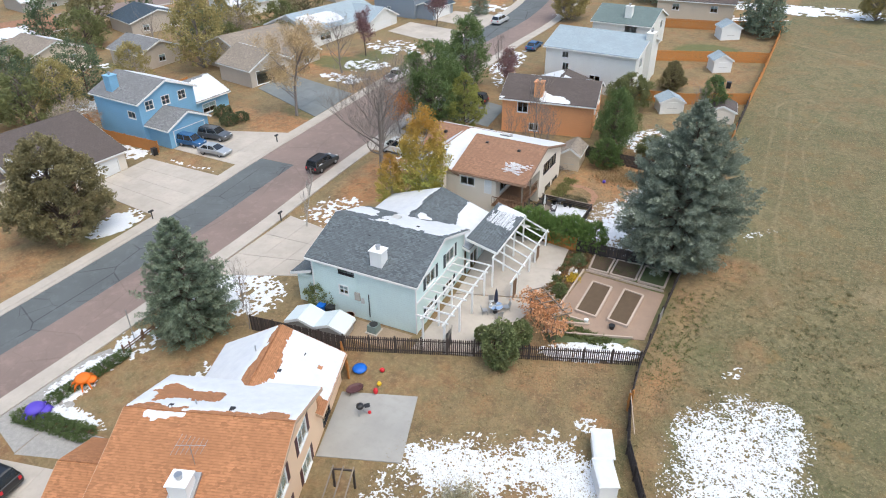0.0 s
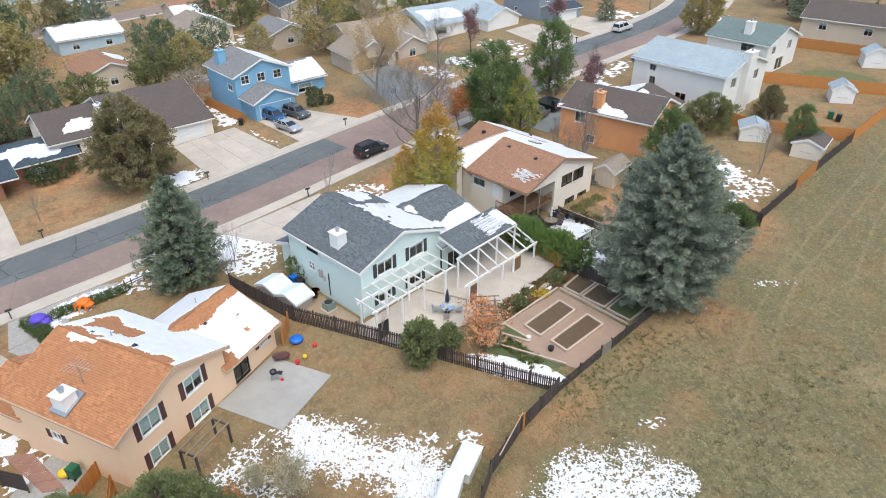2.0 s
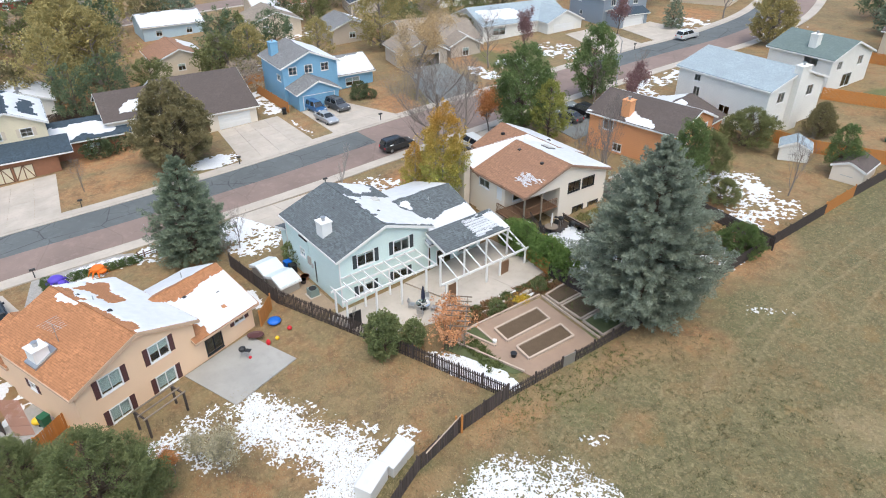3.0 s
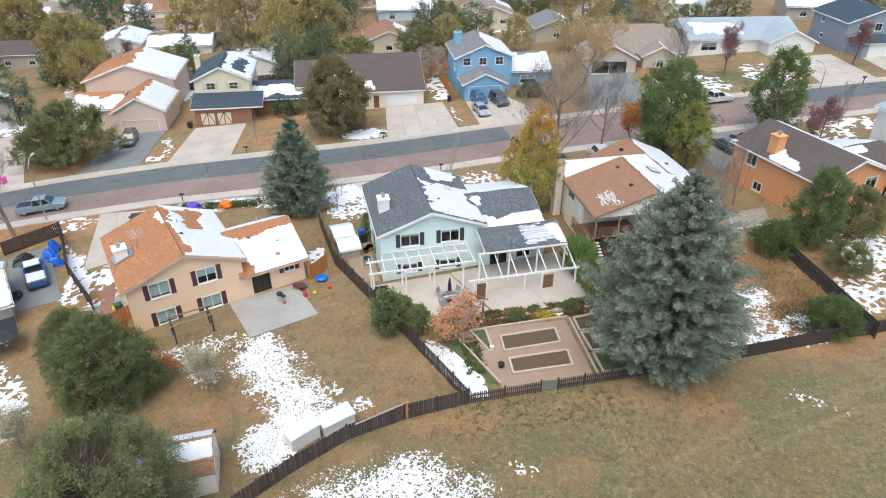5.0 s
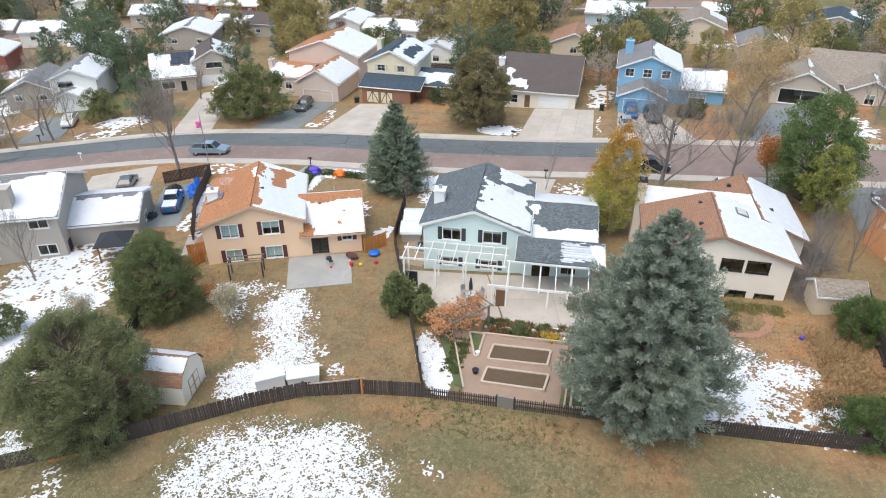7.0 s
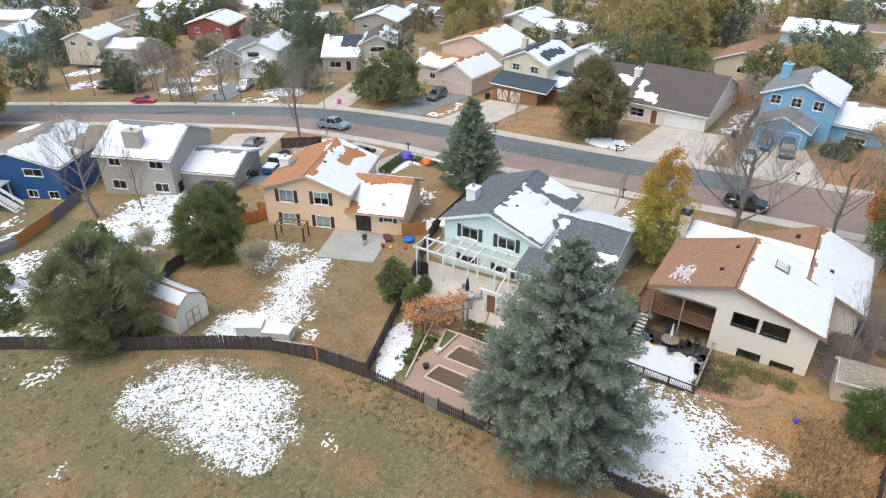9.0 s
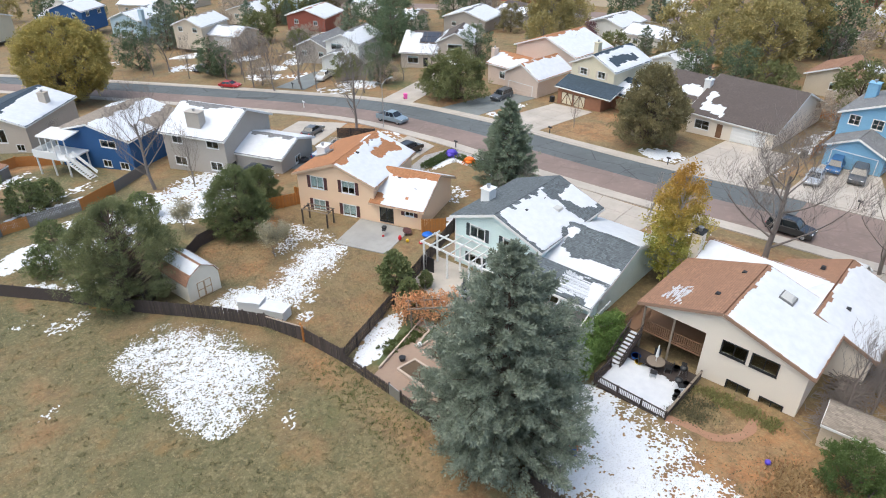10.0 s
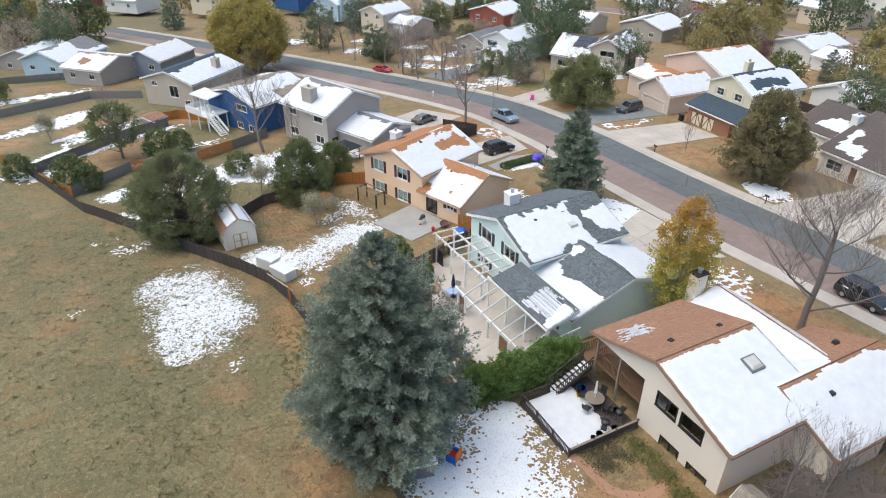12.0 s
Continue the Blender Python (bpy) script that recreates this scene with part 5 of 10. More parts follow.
# back rows, far behind
BACK = [
    (-112, 39.3, -0.4, 0, 11, 9.6, 3.0, 4.9, S_BEIGE, R_BROWN, "beige house with brown roof"), (-128, 64, 1.0, -4, 12, 11, 3.0, 5.0, S_BEIGE, R_TAN, "beige house with tan roof"),
    (-136, -56, -6.8, 0, 11, 21, 3.4, 5.2, S_GREY, R_UMBER, "long grey house with umber roof"), (-133, -22, -5.0, 2, 12, 10, 3.8, 5.4, S_WHITE, R_GREY, "white house with snowy roof"), (-131, -10, -4.6, 2, 10, 14, 3.0, 4.6, S_WHITE, R_GREY, "white house with snowy roof"),
    (-178, -105, -11.5, 8, 12, 18, 3.0, 5.0, S_RED, R_GREY, "red brick house with snowy roof"), (-174, -82, -10.4, 6, 12, 17, 3.0, 5.0, S_RED, R_GREY, "red brick house with snowy roof"), (-184, -58, -8.6, 4, 12, 16, 5.0, 7.0, S_BEIGE, R_TAN, "beige two-storey house"),
    (-186, -30, -7.0, 2, 12, 16, 3.0, 5.0, S_WHITE, R_BROWN, "white house with brown roof"), (-192, 0, -5.4, 2, 12, 16, 3.0, 5.0, S_GREY, R_GREY, "grey house with snowy roof"), (-192, 28, -3.8, 2, 12, 16, 3.4, 5.4, S_BEIGE, R_TAN, "beige house with tan roof"),
    (-194, 58, -2.0, 0, 12, 16, 3.0, 5.0, S_TAN, R_UMBER, "tan house with umber roof"), (-146, 20, -2.8, 2, 12, 14, 3.0, 5.0, S_GREY, R_UMBER, "grey house with umber roof"), (-148, 44, -1.4, 0, 12, 14, 3.2, 5.2, S_PALEBLUE, R_GREY, "pale blue house with snowy roof"),
    (-152, 72, 0.0, -6, 12, 14, 3.0, 5.0, S_BEIGE, R_BROWN, "beige house with brown roof"), (-136, 92, 1.4, -14, 12, 13, 3.0, 5.0, S_TAN, R_NAVY, "tan house with dark roof"), (-126, 112, 2.8, -18, 12, 14, 3.0, 5.0, S_WHITE, R_BLUE, "white house with pale roof"),
    (-112, 134, 4.2, -20, 12, 14, 3.0, 5.0, S_GREY, R_GREY, "grey house with snowy roof"), (-150, -95, -9.6, 20, 12, 15, 3.0, 5.0, S_TAN, R_GREY, "tan house with snowy roof"), (-120, -62, -7.2, 18, 12, 13, 3.2, 5.2, S_GREY, R_GREY, "grey house with snowy roof"),
    (-108, -80, -8.2, 24, 11, 13, 3.2, 5.2, S_BEIGE, R_BROWN, "beige house with snowy roof"), (-94, -104, -9.4, 26, 12, 13, 3.2, 5.2, S_RED, R_BROWN, "red house with snowy roof"), (-88, -130, -10.8, 28, 12, 13, 3.2, 5.2, S_BEIGE, R_GREY, "beige house with snowy roof"),
    (-124, -112, -10.6, 24, 12, 14, 3.2, 5.2, S_WHITE, R_GREY, "white house with snowy roof"), (-112, -140, -12, 28, 12, 14, 3.2, 5.2, S_PALEBLUE, R_GREY, "pale blue house with snowy roof"), (-16, -168, -12, 40, 12, 14, 5.0, 6.8, S_YELLOW, R_GREY, "cream two-storey house with snowy roof"),
    (12, -190, -13, 46, 12, 14, 3.2, 5.2, S_WHITE, R_GREY, "white house with snowy roof"), (-70, -176, -13, 32, 12, 14, 3.2, 5.2, S_BEIGE, R_GREY, "beige house with snowy roof"), (34, -96, -8.6, 52, 12, 12, 3.2, 5.2, S_GREY, R_GREY, "grey house with snowy roof"),
    (-104, 12, -2.0, 0, 10, 9, 3.0, 4.8, S_WHITE, R_GREY, "white house with snowy roof"), (-112, 76, 1.2, -4, 10, 9, 3.0, 4.8, S_TAN, R_GREY, "tan house with grey roof"),
]
# the last rows before the horizon
for k, (x, y, rot) in enumerate(((-208, -128, 12), (-214, -98, 8), (-222, -64, 6), (-226, -22, 4), (-224, 16, 2), (-222, 46, 0), (-228, 84, -4), (-186, 96, -8), (-172, -140, 16), (-140, -150, 22), (-122, -176, 26), (-156, -190, 24), (-96, -200, 30), (-48, -196, 36),
                                  (-60, -232, 34), (-16, -226, 42), (34, -226, 48), (-104, -246, 30), (-212, -166, 16), (-240, -112, 10))):
    BACK.append((x, y, gz(x, y) - 0.5, rot, 12, (14, 16, 13)[k % 3], (3.0, 3.2, 5.0)[k % 3], (5.0, 5.2, 7.0)[k % 3], (S_BEIGE, S_GREY, S_WHITE, S_TAN, S_RED, S_PALEBLUE)[k % 6], (R_GREY, R_TAN, R_GREY, R_UMBER)[k % 4], ("beige", "grey", "white", "tan", "red", "pale blue")[k % 6] + (" house with snowy roof" if k % 4 != 3 else " house with umber roof")))
for k, (x, y, z, rot, dx, dy, ze, zr, wm, rm, lab) in enumerate(BACK):
    lab = lab + " behind the far street"
    n = max(1, int(dy / 5))
    simple(x, y, z, rot, lab, [(-dx, 0, 0, dy, ze, zr, "y" if dy > dx + 1 else "x", wm, rm, {"E": row(n, dy, 0.9 if ze < 4 else 3.0, 2.1 if ze < 4 else 4.2)})],
           [(0, ("E" if dy > dx + 1 else "N"), ALL if "snowy" in lab else [(0.0, 0.0, 0.5, 0.7)], ())] + ([(0, "W" if dy > dx + 1 else "S", ALL, ())] if "snowy" in lab and k % 2 else []))


# ---- drives, patios and paths ----
slab("driveway", [(-63.6, 40.2), (-64.3, 51.2), (-78.2, 50.6), (-78.2, 40.9)], CONCRETE, "pale concrete driveway of the ranch house", "driveway", cells=(4, 4))
slab("driveway", [(-64.9, 54.6), (-65.6, 66.0), (-77.5, 61.6), (-77.5, 54.4)], CONCRETE, "pale concrete driveway of the sky-blue house", "driveway", cells=(3, 4))
slab("driveway", [(-62.2, 8.2), (-62.4, 17.2), (-77.4, 18.0), (-77.4, 9.8)], CONCRETE, "pale concrete driveway of the yellow house", "driveway", cells=(3, 4))
slab("driveway", [(-61.8, -4.4), (-62.1, 4.2), (-78.2, 5.0), (-78.2, -2.4)], CONCRETE_DARK, "damp dark driveway of the pinkish house", "driveway", cells=(3, 4))
slab("driveway", [(-66.6, 72.4), (-67.4, 83.0), (-85.0, 86.6), (-84.6, 78.4)], CONCRETE_DARK, "dark grey-green driveway of the tan ranch house", "driveway", cells=(3, 4))
slab("driveway", [(-67.6, 112.6), (-67.4, 122.5), (-83.5, 125.0), (-84.0, 117.0)], CONCRETE, "pale concrete driveway of the white ranch house", "driveway", cells=(3, 4))
slab("driveway", [(-67.4, 126.0), (-68.0, 137.0), (-79.0, 137.0), (-79.3, 128.4)], CONCRETE, "pale concrete driveway of the blue-grey house", "driveway", cells=(3, 3))
slab("driveway", [(-60.6, -17.5), (-61.6, -10.8), (-86.0, -20.0), (-83.0, -26.0)], CONCRETE, "pale concrete driveway of the solar-panel house", "driveway", cells=(2, 5))
slab("driveway", [(-52.2, -42.5), (-55.0, -36.0), (-68.2, -42.8), (-66.0, -48.6)], CONCRETE_DARK, "damp driveway of the pale grey house", "driveway", cells=(2, 3))
slab("driveway", [(-38.0, 40.0), (-37.6, 46.6), (-49.2, 47.6), (-48.9, 34.6)], CONCRETE, "pale concrete driveway of the teal house", "driveway", cells=(3, 4))
slab("driveway", [(-34.4, 5.8), (-37.4, 13.4), (-47.6, 10.2), (-48.4, 3.4)], CONCRETE, "pale concrete driveway of the peach house", "driveway", cells=(3, 3))
slab("driveway", [(-32.0, -12.8), (-36.0, -4.6), (-46.4, -10.0), (-41.6, -17.6)], CONCRETE, "pale concrete driveway of the grey-tan house", "driveway", cells=(3, 3))
slab("driveway", [(-42.5, 66.2), (-42.8, 73.0), (-53.0, 74.0), (-52.6, 66.6)], CONCRETE, "pale concrete driveway of the cream house", "driveway", cells=(3, 3))
slab("driveway", [(-40.5, 80.0), (-41.5, 88.0), (-53.6, 90.5), (-53.2, 81.0)], CONCRETE_DARK, "dark driveway of the orange house", "driveway", cells=(3, 3))
slab("patio", [(-24.1, 22.4), (-18.5, 24.9), (-20.9, 30.8), (-26.5, 28.4)], CONCRETE_PATIO, "weathered grey concrete patio of the peach house", "patio", 0.08)
slab("patio", [(-24.9, 43.6), (-16.9, 46.8), (-18.4, 56.2), (-26.4, 54.9)], CONCRETE, "pale concrete patio of the teal house", "patio", 0.10, cells=(2, 2))
slab("patio", [(-24.4, 35.2), (-20.4, 35.6), (-17.2, 41.5), (-17.0, 46.7), (-24.9, 43.5)][:1] + [(-19.4, 36.8), (-17.0, 46.6), (-24.9, 43.5)], CONCRETE, "pale concrete terrace beside the teal house", "patio", 0.06, cells=(1, 1))
slab("side_yard", [(-36.5, 32.6), (-25.6, 34.4), (-25.2, 36.7), (-36.2, 35.7)], plain("packed_earth", (0.34, 0.255, 0.175), 0.95, 0.3, 0.9, 9, relief=0.6), "packed tan earth in the side yard of the teal house", "yard", 0.02)
slab("garden_court", [(-15.6, 42.4), (-7.5, 45.3), (-7.7, 52.3), (-15.3, 52.3)], concrete("red_crushed_stone", (0.34, 0.24, 0.175)), "reddish crushed-stone kitchen garden court", "garden", 0.05, cells=(1, 1))


# ---- fences: each board, post and rail ----
def fence(pts, height, material, label, width=0.15, gap=0.02, single=True, pointed=False, uneven=0.03, rail_out=0.05):
    f = thing("fence", pts[0][0], pts[0][1], gz(*pts[0]), 0, label, "fence", "garden fences")
    ox, oy, oz = pts[0][0], pts[0][1], gz(*pts[0])
    t = 0.012
    prof = [(-width / 2, 0), (width / 2, 0), (width / 2, height - (0.1 if pointed else 0.02)), (0 if pointed else width / 4, height), (-width / 2 if not pointed else -width / 2, height - (0.1 if pointed else 0.0))]
    bm = MB().rings([[(x, -t, z) for x, z in prof], [(x, t, z) for x, z in prof]]).mesh("board", material)
    pm = MB().box(-0.055, 0.055, -0.055, 0.055, -0.3, height + 0.06).mesh("post", material)
    loose = MB()
    rng = random.Random(int(abs(ox * 10 + oy)))
    for a, b in zip(pts, pts[1:]):
        d = Vector((b[0] - a[0], b[1] - a[1]))
        n = int(d.length / (width + gap))
        ang = math.atan2(d.y, d.x)
        nx, ny = -d.y / d.length, d.x / d.length
        for i in range(n):
            u = (i + 0.5) / n
            x, y = a[0] + d.x * u, a[1] + d.y * u
            z = gz(x, y) + rng.uniform(0, uneven)
            if single:
                o = part("board", bm, None, f)
                o.matrix_basis = Matrix.Translation((x - ox, y - oy, z - oz)) @ Matrix.Rotation(ang, 4, "Z") @ Matrix.Rotation(rng.uniform(-0.02, 0.02), 4, "Y")
            else:
                c, s = math.cos(ang), math.sin(ang)
                loose.rings([[(x - ox + px * c - py * s, y - oy + px * s + py * c, z - oz + pz) for px, pz in prof] for py in (-t, t)])
        k = max(1, round(d.length / 2.4))
        for i in range(k + 1):
            u = i / k
            x, y = a[0] + d.x * u + nx * rail_out * 1.4, a[1] + d.y * u + ny * rail_out * 1.4
            o = part("post", pm, None, f)
            o.matrix_basis = Matrix.Translation((x - ox, y - oy, gz(x, y) - oz))
        for h in (0.3, height - 0.35):
            p, q = (a[0] + nx * rail_out, a[1] + ny * rail_out), (b[0] + nx * rail_out, b[1] + ny * rail_out)
            part("rail", MB().bar((p[0] - ox, p[1] - oy, gz(*p) + h - oz), (q[0] - ox, q[1] - oy, gz(*q) + h - oz), 0.05, 0.09), material, f)
    if not single:
        tagged(part("boarding", loose, material, f), kind="stuff")
    return f


DARK_LABEL = "dark brown weathered board fence along the open field"
fence([(1.6, 23.0), (-3.0, 29.5), (-5.1, 33.2)], 1.45, FENCE_DARK, DARK_LABEL)
fence([(-5.1, 33.2), (-6.3, 37.4), (-6.9, 42.2)], 1.45, FENCE_DARK, DARK_LABEL)
fence([(-6.9, 42.2), (-7.05, 47.8)], 1.1, FENCE_DARK, "dark brown picket fence of the kitchen garden", 0.09, 0.07, pointed=True)
fence([(-7.05, 49.1), (-7.2, 55.5)], 1.1, FENCE_DARK, "dark brown picket fence of the kitchen garden", 0.09, 0.07, pointed=True)
fence([(-7.2, 55.5), (-7.5, 63.0), (-8.0, 72.5), (-8.6, 86.0)], 1.3, FENCE_DARK, DARK_LABEL, single=False)
fence([(-8.6, 86.0), (-8.9, 92.0)], 1.5, FENCE_ORANGE, "new orange cedar board fence", single=False)
fence([(-8.9, 92.0), (-9.2, 103.5)], 1.4, FENCE_DARK, DARK_LABEL, single=False)
fence([(12.0, 7.3), (6.3, 15.4), (1.6, 23.0)], 1.4, FENCE_DARK, DARK_LABEL, single=False)
fence([(22.5, -17.0), (17.6, -6.0), (12.0, 7.3)], 1.3, FENCE_DARK, DARK_LABEL, single=False)
fence([(-29.4, 32.3), (-17.2, 37.8)], 1.7, FENCE_DARK, "dark brown picket fence between two gardens", 0.1, 0.06, pointed=True)
fence([(-17.2, 37.8), (-6.95, 42.2)], 1.45, FENCE_DARK, "dark brown picket fence between two gardens", 0.1, 0.06, pointed=True)
fence([(-38.5, 30.6), (-29.4, 32.3)], 1.6, FENCE_DARK, "dark brown board fence beside the house", 0.15, 0.015)
fence([(-26.9, 29.9), (-28.9, 31.6)], 1.7, FENCE_ORANGE, "orange cedar gate fence beside the peach house", 0.15, 0.01)
fence([(-21.6, 13.9), (-17.4, 12.2)], 1.6, FENCE_ORANGE, "orange cedar fence at the house corner", 0.15, 0.01)
fence([(1.0, 22.4), (-8.0, 14.6), (-17.4, 12.2)], 1.5, FENCE_DARK, "dark weathered fence between two gardens", single=False)
fence([(-26.0, 9.6), (-34.0, 4.6), (-44.0, 0.4)], 1.7, FENCE_DARK, "dark board fence beside the parked vehicles", single=False)
fence([(-44.0, 0.4), (-40.5, -4.6)], 1.7, FENCE_DARK, "dark board fence beside the parked vehicles", single=False)
fence([(-7.3, 56.2), (-17.5, 55.3)], 1.4, FENCE_DARK, "dark brown fence behind the hedge", 0.15, 0.02)
fence([(-17.5, 55.3), (-21.0, 55.5)], 1.6, FENCE_ORANGE, "orange cedar fence panel by the patio", 0.15, 0.01)
fence([(-21.0, 55.5), (-26.0, 55.8)], 1.5, FENCE_DARK, "dark brown fence behind the hedge", 0.15, 0.02)
fence([(-7.6, 75.6), (-20.0, 76.2), (-26.5, 77.0)], 1.5, FENCE_DARK, "dark weathered fence between two gardens", single=False)
fence([(-9.2, 103.5), (-9.3, 116.0), (-10.2, 146.0)], 1.7, FENCE_ORANGE, "new orange cedar board fence along the field", single=False)
fence([(-25.2, 98.6), (-18.0, 99.6), (-9.2, 103.5)], 1.7, FENCE_ORANGE, "new orange cedar board fence between gardens", single=False)
fence([(-28.6, 118.2), (-12.0, 123.6), (-9.6, 124.0)], 1.8, FENCE_ORANGE, "new orange cedar board fence between gardens", single=False)
fence([(-34.0, 140.0), (-22.0, 141.5), (-10.2, 146.0)], 1.8, FENCE_ORANGE, "new orange cedar board fence between gardens", single=False)
fence([(6.5, -5.6), (3.6, -5.7)], 1.5, FENCE_ORANGE, "orange cedar board fence of a back garden", single=False)
fence([(3.6, -5.7), (-2.4, -6.0)], 1.5, FENCE_GREY, "grey weathered board fence of a back garden", single=False)
fence([(-2.4, -6.0), (-7.6, -9.0)], 1.6, FENCE_ORANGE, "orange cedar board fence of a back garden", single=False)
fence([(-7.6, -9.0), (-13.6, -13.4)], 1.5, FENCE_GREY, "grey weathered board fence of a back garden", single=False)
fence([(13.4, 1.4), (6.5, -5.6)], 1.5, FENCE_GREY, "grey weathered board fence of a back garden", single=False)
fence([(17.6, -6.0), (13.5, 1.4)], 1.5, FENCE_ORANGE, "orange cedar board fence of a back garden", single=False)
fence([(19.0, -10.2), (8.3, -21.7), (0.5, -27.0)], 1.5, FENCE_GREY, "grey weathered board fence of a back garden", single=False)
fence([(26.5, -18.0), (22.5, -17.0)], 1.5, FENCE_ORANGE, "orange cedar fence panel", single=False)
fence([(5.2, -28.8), (-1.3, -31.3), (-6.0, -27.0)], 1.6, FENCE_ORANGE, "orange cedar board fence of a back garden", single=False)
fence([(28.0, -46.0), (13.4, -54.4), (4.0, -50.0)], 1.5, FENCE_GREY, "grey weathered board fence of a back garden", single=False)
fence([(32.0, -77.0), (17.5, -76.0)], 1.5, FENCE_GREY, "grey weathered board fence of a back garden", single=False)
fence([(-92.0, 52.0), (-78.5, 52.6)], 1.7, FENCE_ORANGE, "orange cedar fence beside the sky-blue house", single=False)
fence([(-100.0, 30.0), (-98.0, 52.0), (-97.0, 74.0)], 1.7, FENCE_ORANGE, "cedar fence behind the far houses", single=False)
fence([(-102.0, -12.0), (-100.0, 30.0)], 1.6, FENCE_DARK, "dark fence behind the far houses", single=False)
fence([(-112.0, 100.0), (-100.0, 124.0)], 1.7, FENCE_ORANGE, "orange cedar fence behind the white ranch", single=False)
fence([(-46.2, 23.0), (-46.6, 29.5)], 0.9, WOOD, "low brown rail fence at the front garden", 0.12, 1.0)


# ---- pergolas and patio of the teal house ----
def teal_at(x, y, z=0.0, rot=0.0):
    return teal.matrix_basis @ pose(x, y, z, 0, 0, rot)


perg = thing("pergola", 0, 0, 0, 0, "white-painted timber pergola over the terrace", "pergola")
perg.matrix_basis = teal_at(0, 0)


def post_at(parent, x, y, z1, r=0.075, z0=None):
    q = parent.matrix_basis @ Vector((x, y, 0))
    base = gz(q.x, q.y) - parent.matrix_basis.translation.z - 0.02
    return part("post", MB().box(x - r, x + r, y - r, y + r, base, z1), WHITE, parent)


for y in (-1.1, 1.9, 4.6, 7.4):
    post_at(perg, 3.3, y, 2.9)
for y in (-1.1, 1.9, 4.6):
    post_at(perg, 1.3, y, 2.9)
part("beam", MB().bar((3.3, -1.5, 2.98), (3.3, 8.6, 2.98), 0.09, 0.2), WHITE, perg)
part("beam", MB().bar((1.3, -1.5, 2.98), (1.3, 8.6, 2.98), 0.09, 0.2), WHITE, perg)
part("ledger", MB().bar((0.05, 0.3, 3.02), (0.05, 8.6, 3.02), 0.06, 0.18), WHITE, perg)
for k in range(9):
    y = -1.2 + k * 1.2
    part("rafter", MB().bar((0.05 if y > 0 else 0.8, y, 3.14), (3.7, y, 3.14), 0.06, 0.15), WHITE, perg)
part("gate_panel", MB().box(3.26, 3.34, -1.02, 0.2, -0.2, 1.55), IRON, perg)
perg2 = thing("pergola", 0, 0, 0, 0, "white-painted timber pergola at the patio roof", "pergola")
perg2.matrix_basis = teal_at(0, 0)
for y in (7.7, 8.9, 12.6, 14.3, 17.6):
    post_at(perg2, 5.9, y, 2.5)
for y in (8.9, 11.8, 14.6, 17.4):
    post_at(perg2, 3.5, y, 3.8)
part("beam", MB().bar((5.9, 7.2, 2.58), (5.9, 18.0, 2.58), 0.1, 0.22), WHITE, perg2)
part("beam", MB().bar((3.5, 8.7, 3.78), (3.5, 17.6, 3.78), 0.1, 0.2), WHITE, perg2)
for k in range(7):
    y = 8.9 + k * 1.43
    part("rafter", MB().bar((3.4, y, 3.72), (6.2, y, 2.66), 0.06, 0.15), WHITE, perg2)
part("beam", MB().bar((0.3, 17.6, 3.0), (5.9, 17.6, 2.6), 0.09, 0.18), WHITE, perg2)
for y0, y1 in ((8.0, 8.85), (14.4, 15.4)):
    part("trellis_panel", MB().box(5.86, 5.94, y0, y1, 0.35, 2.2), WOOD, perg2)

# garden table, chairs and folded parasol
tb = thing("patio_table", 0, 0, 0, 0, "round glass patio table on a metal frame", "table")
tb.matrix_basis = teal_at(5.2, 5.6, 0.23)
part("tabletop", MB().tube((0, 0, 0.7), (0, 0, 0.72), 0.65, n=24), GLASS, tb)
part("rim", MB().tube((0, 0, 0.675), (0, 0, 0.7), 0.67, n=24), STEEL, tb)
for k in range(4):
    a = math.pi / 4 + k * math.pi / 2
    part("leg", MB().tube((0.5 * math.cos(a), 0.5 * math.sin(a), 0), (0.42 * math.cos(a), 0.42 * math.sin(a), 0.69), 0.02, n=6), STEEL, tb)
um = thing("parasol", 0, 0, 0, 0, "folded dark blue parasol on a pole", "parasol")
um.matrix_basis = teal_at(5.2, 5.6, 0.23)
part("pole", MB().tube((0, 0, 0), (0, 0, 2.5), 0.025, n=8), IRON, um)
part("canopy", MB().rings([[(r * math.cos(a), r * math.sin(a), z) for a in [k * math.pi / 6 for k in range(12)]] for r, z in ((0.14, 1.15), (0.2, 1.3), (0.16, 1.9), (0.08, 2.4), (0.02, 2.6))]), plain("navy_cloth", (0.025, 0.03, 0.06), 0.9), um)
part("base", MB().tube((0, 0, 0), (0, 0, 0.1), 0.25, n=14), IRON, um)


def garden_chair(m, material, label):
    c = thing("garden_chair", 0, 0, 0, 0, label, "chair", "garden chairs")
    c.matrix_basis = m
    part("seat", MB().box(-0.25, 0.25, -0.25, 0.25, 0.42, 0.46), material, c)
    part("backrest", MB().hexa([(-0.25, 0.22, 0.46), (0.25, 0.22, 0.46), (0.25, 0.26, 0.46), (-0.25, 0.26, 0.46)], [(-0.25, 0.34, 0.95), (0.25, 0.34, 0.95), (0.25, 0.38, 0.95), (-0.25, 0.38, 0.95)]), material, c)
    for x in (-0.23, 0.23):
        for y in (-0.23, 0.23):
            part("leg", MB().tube((x, y, 0), (x, y, 0.42), 0.015, n=6), STEEL, c)
    return c


for k in range(4):
    a = 40 + 90 * k
    garden_chair(teal_at(5.2 + 1.05 * math.sin(radians(-a)), 5.6 + 1.05 * math.cos(radians(a)), 0.23, a), STEEL, "grey metal garden chair at the glass table")

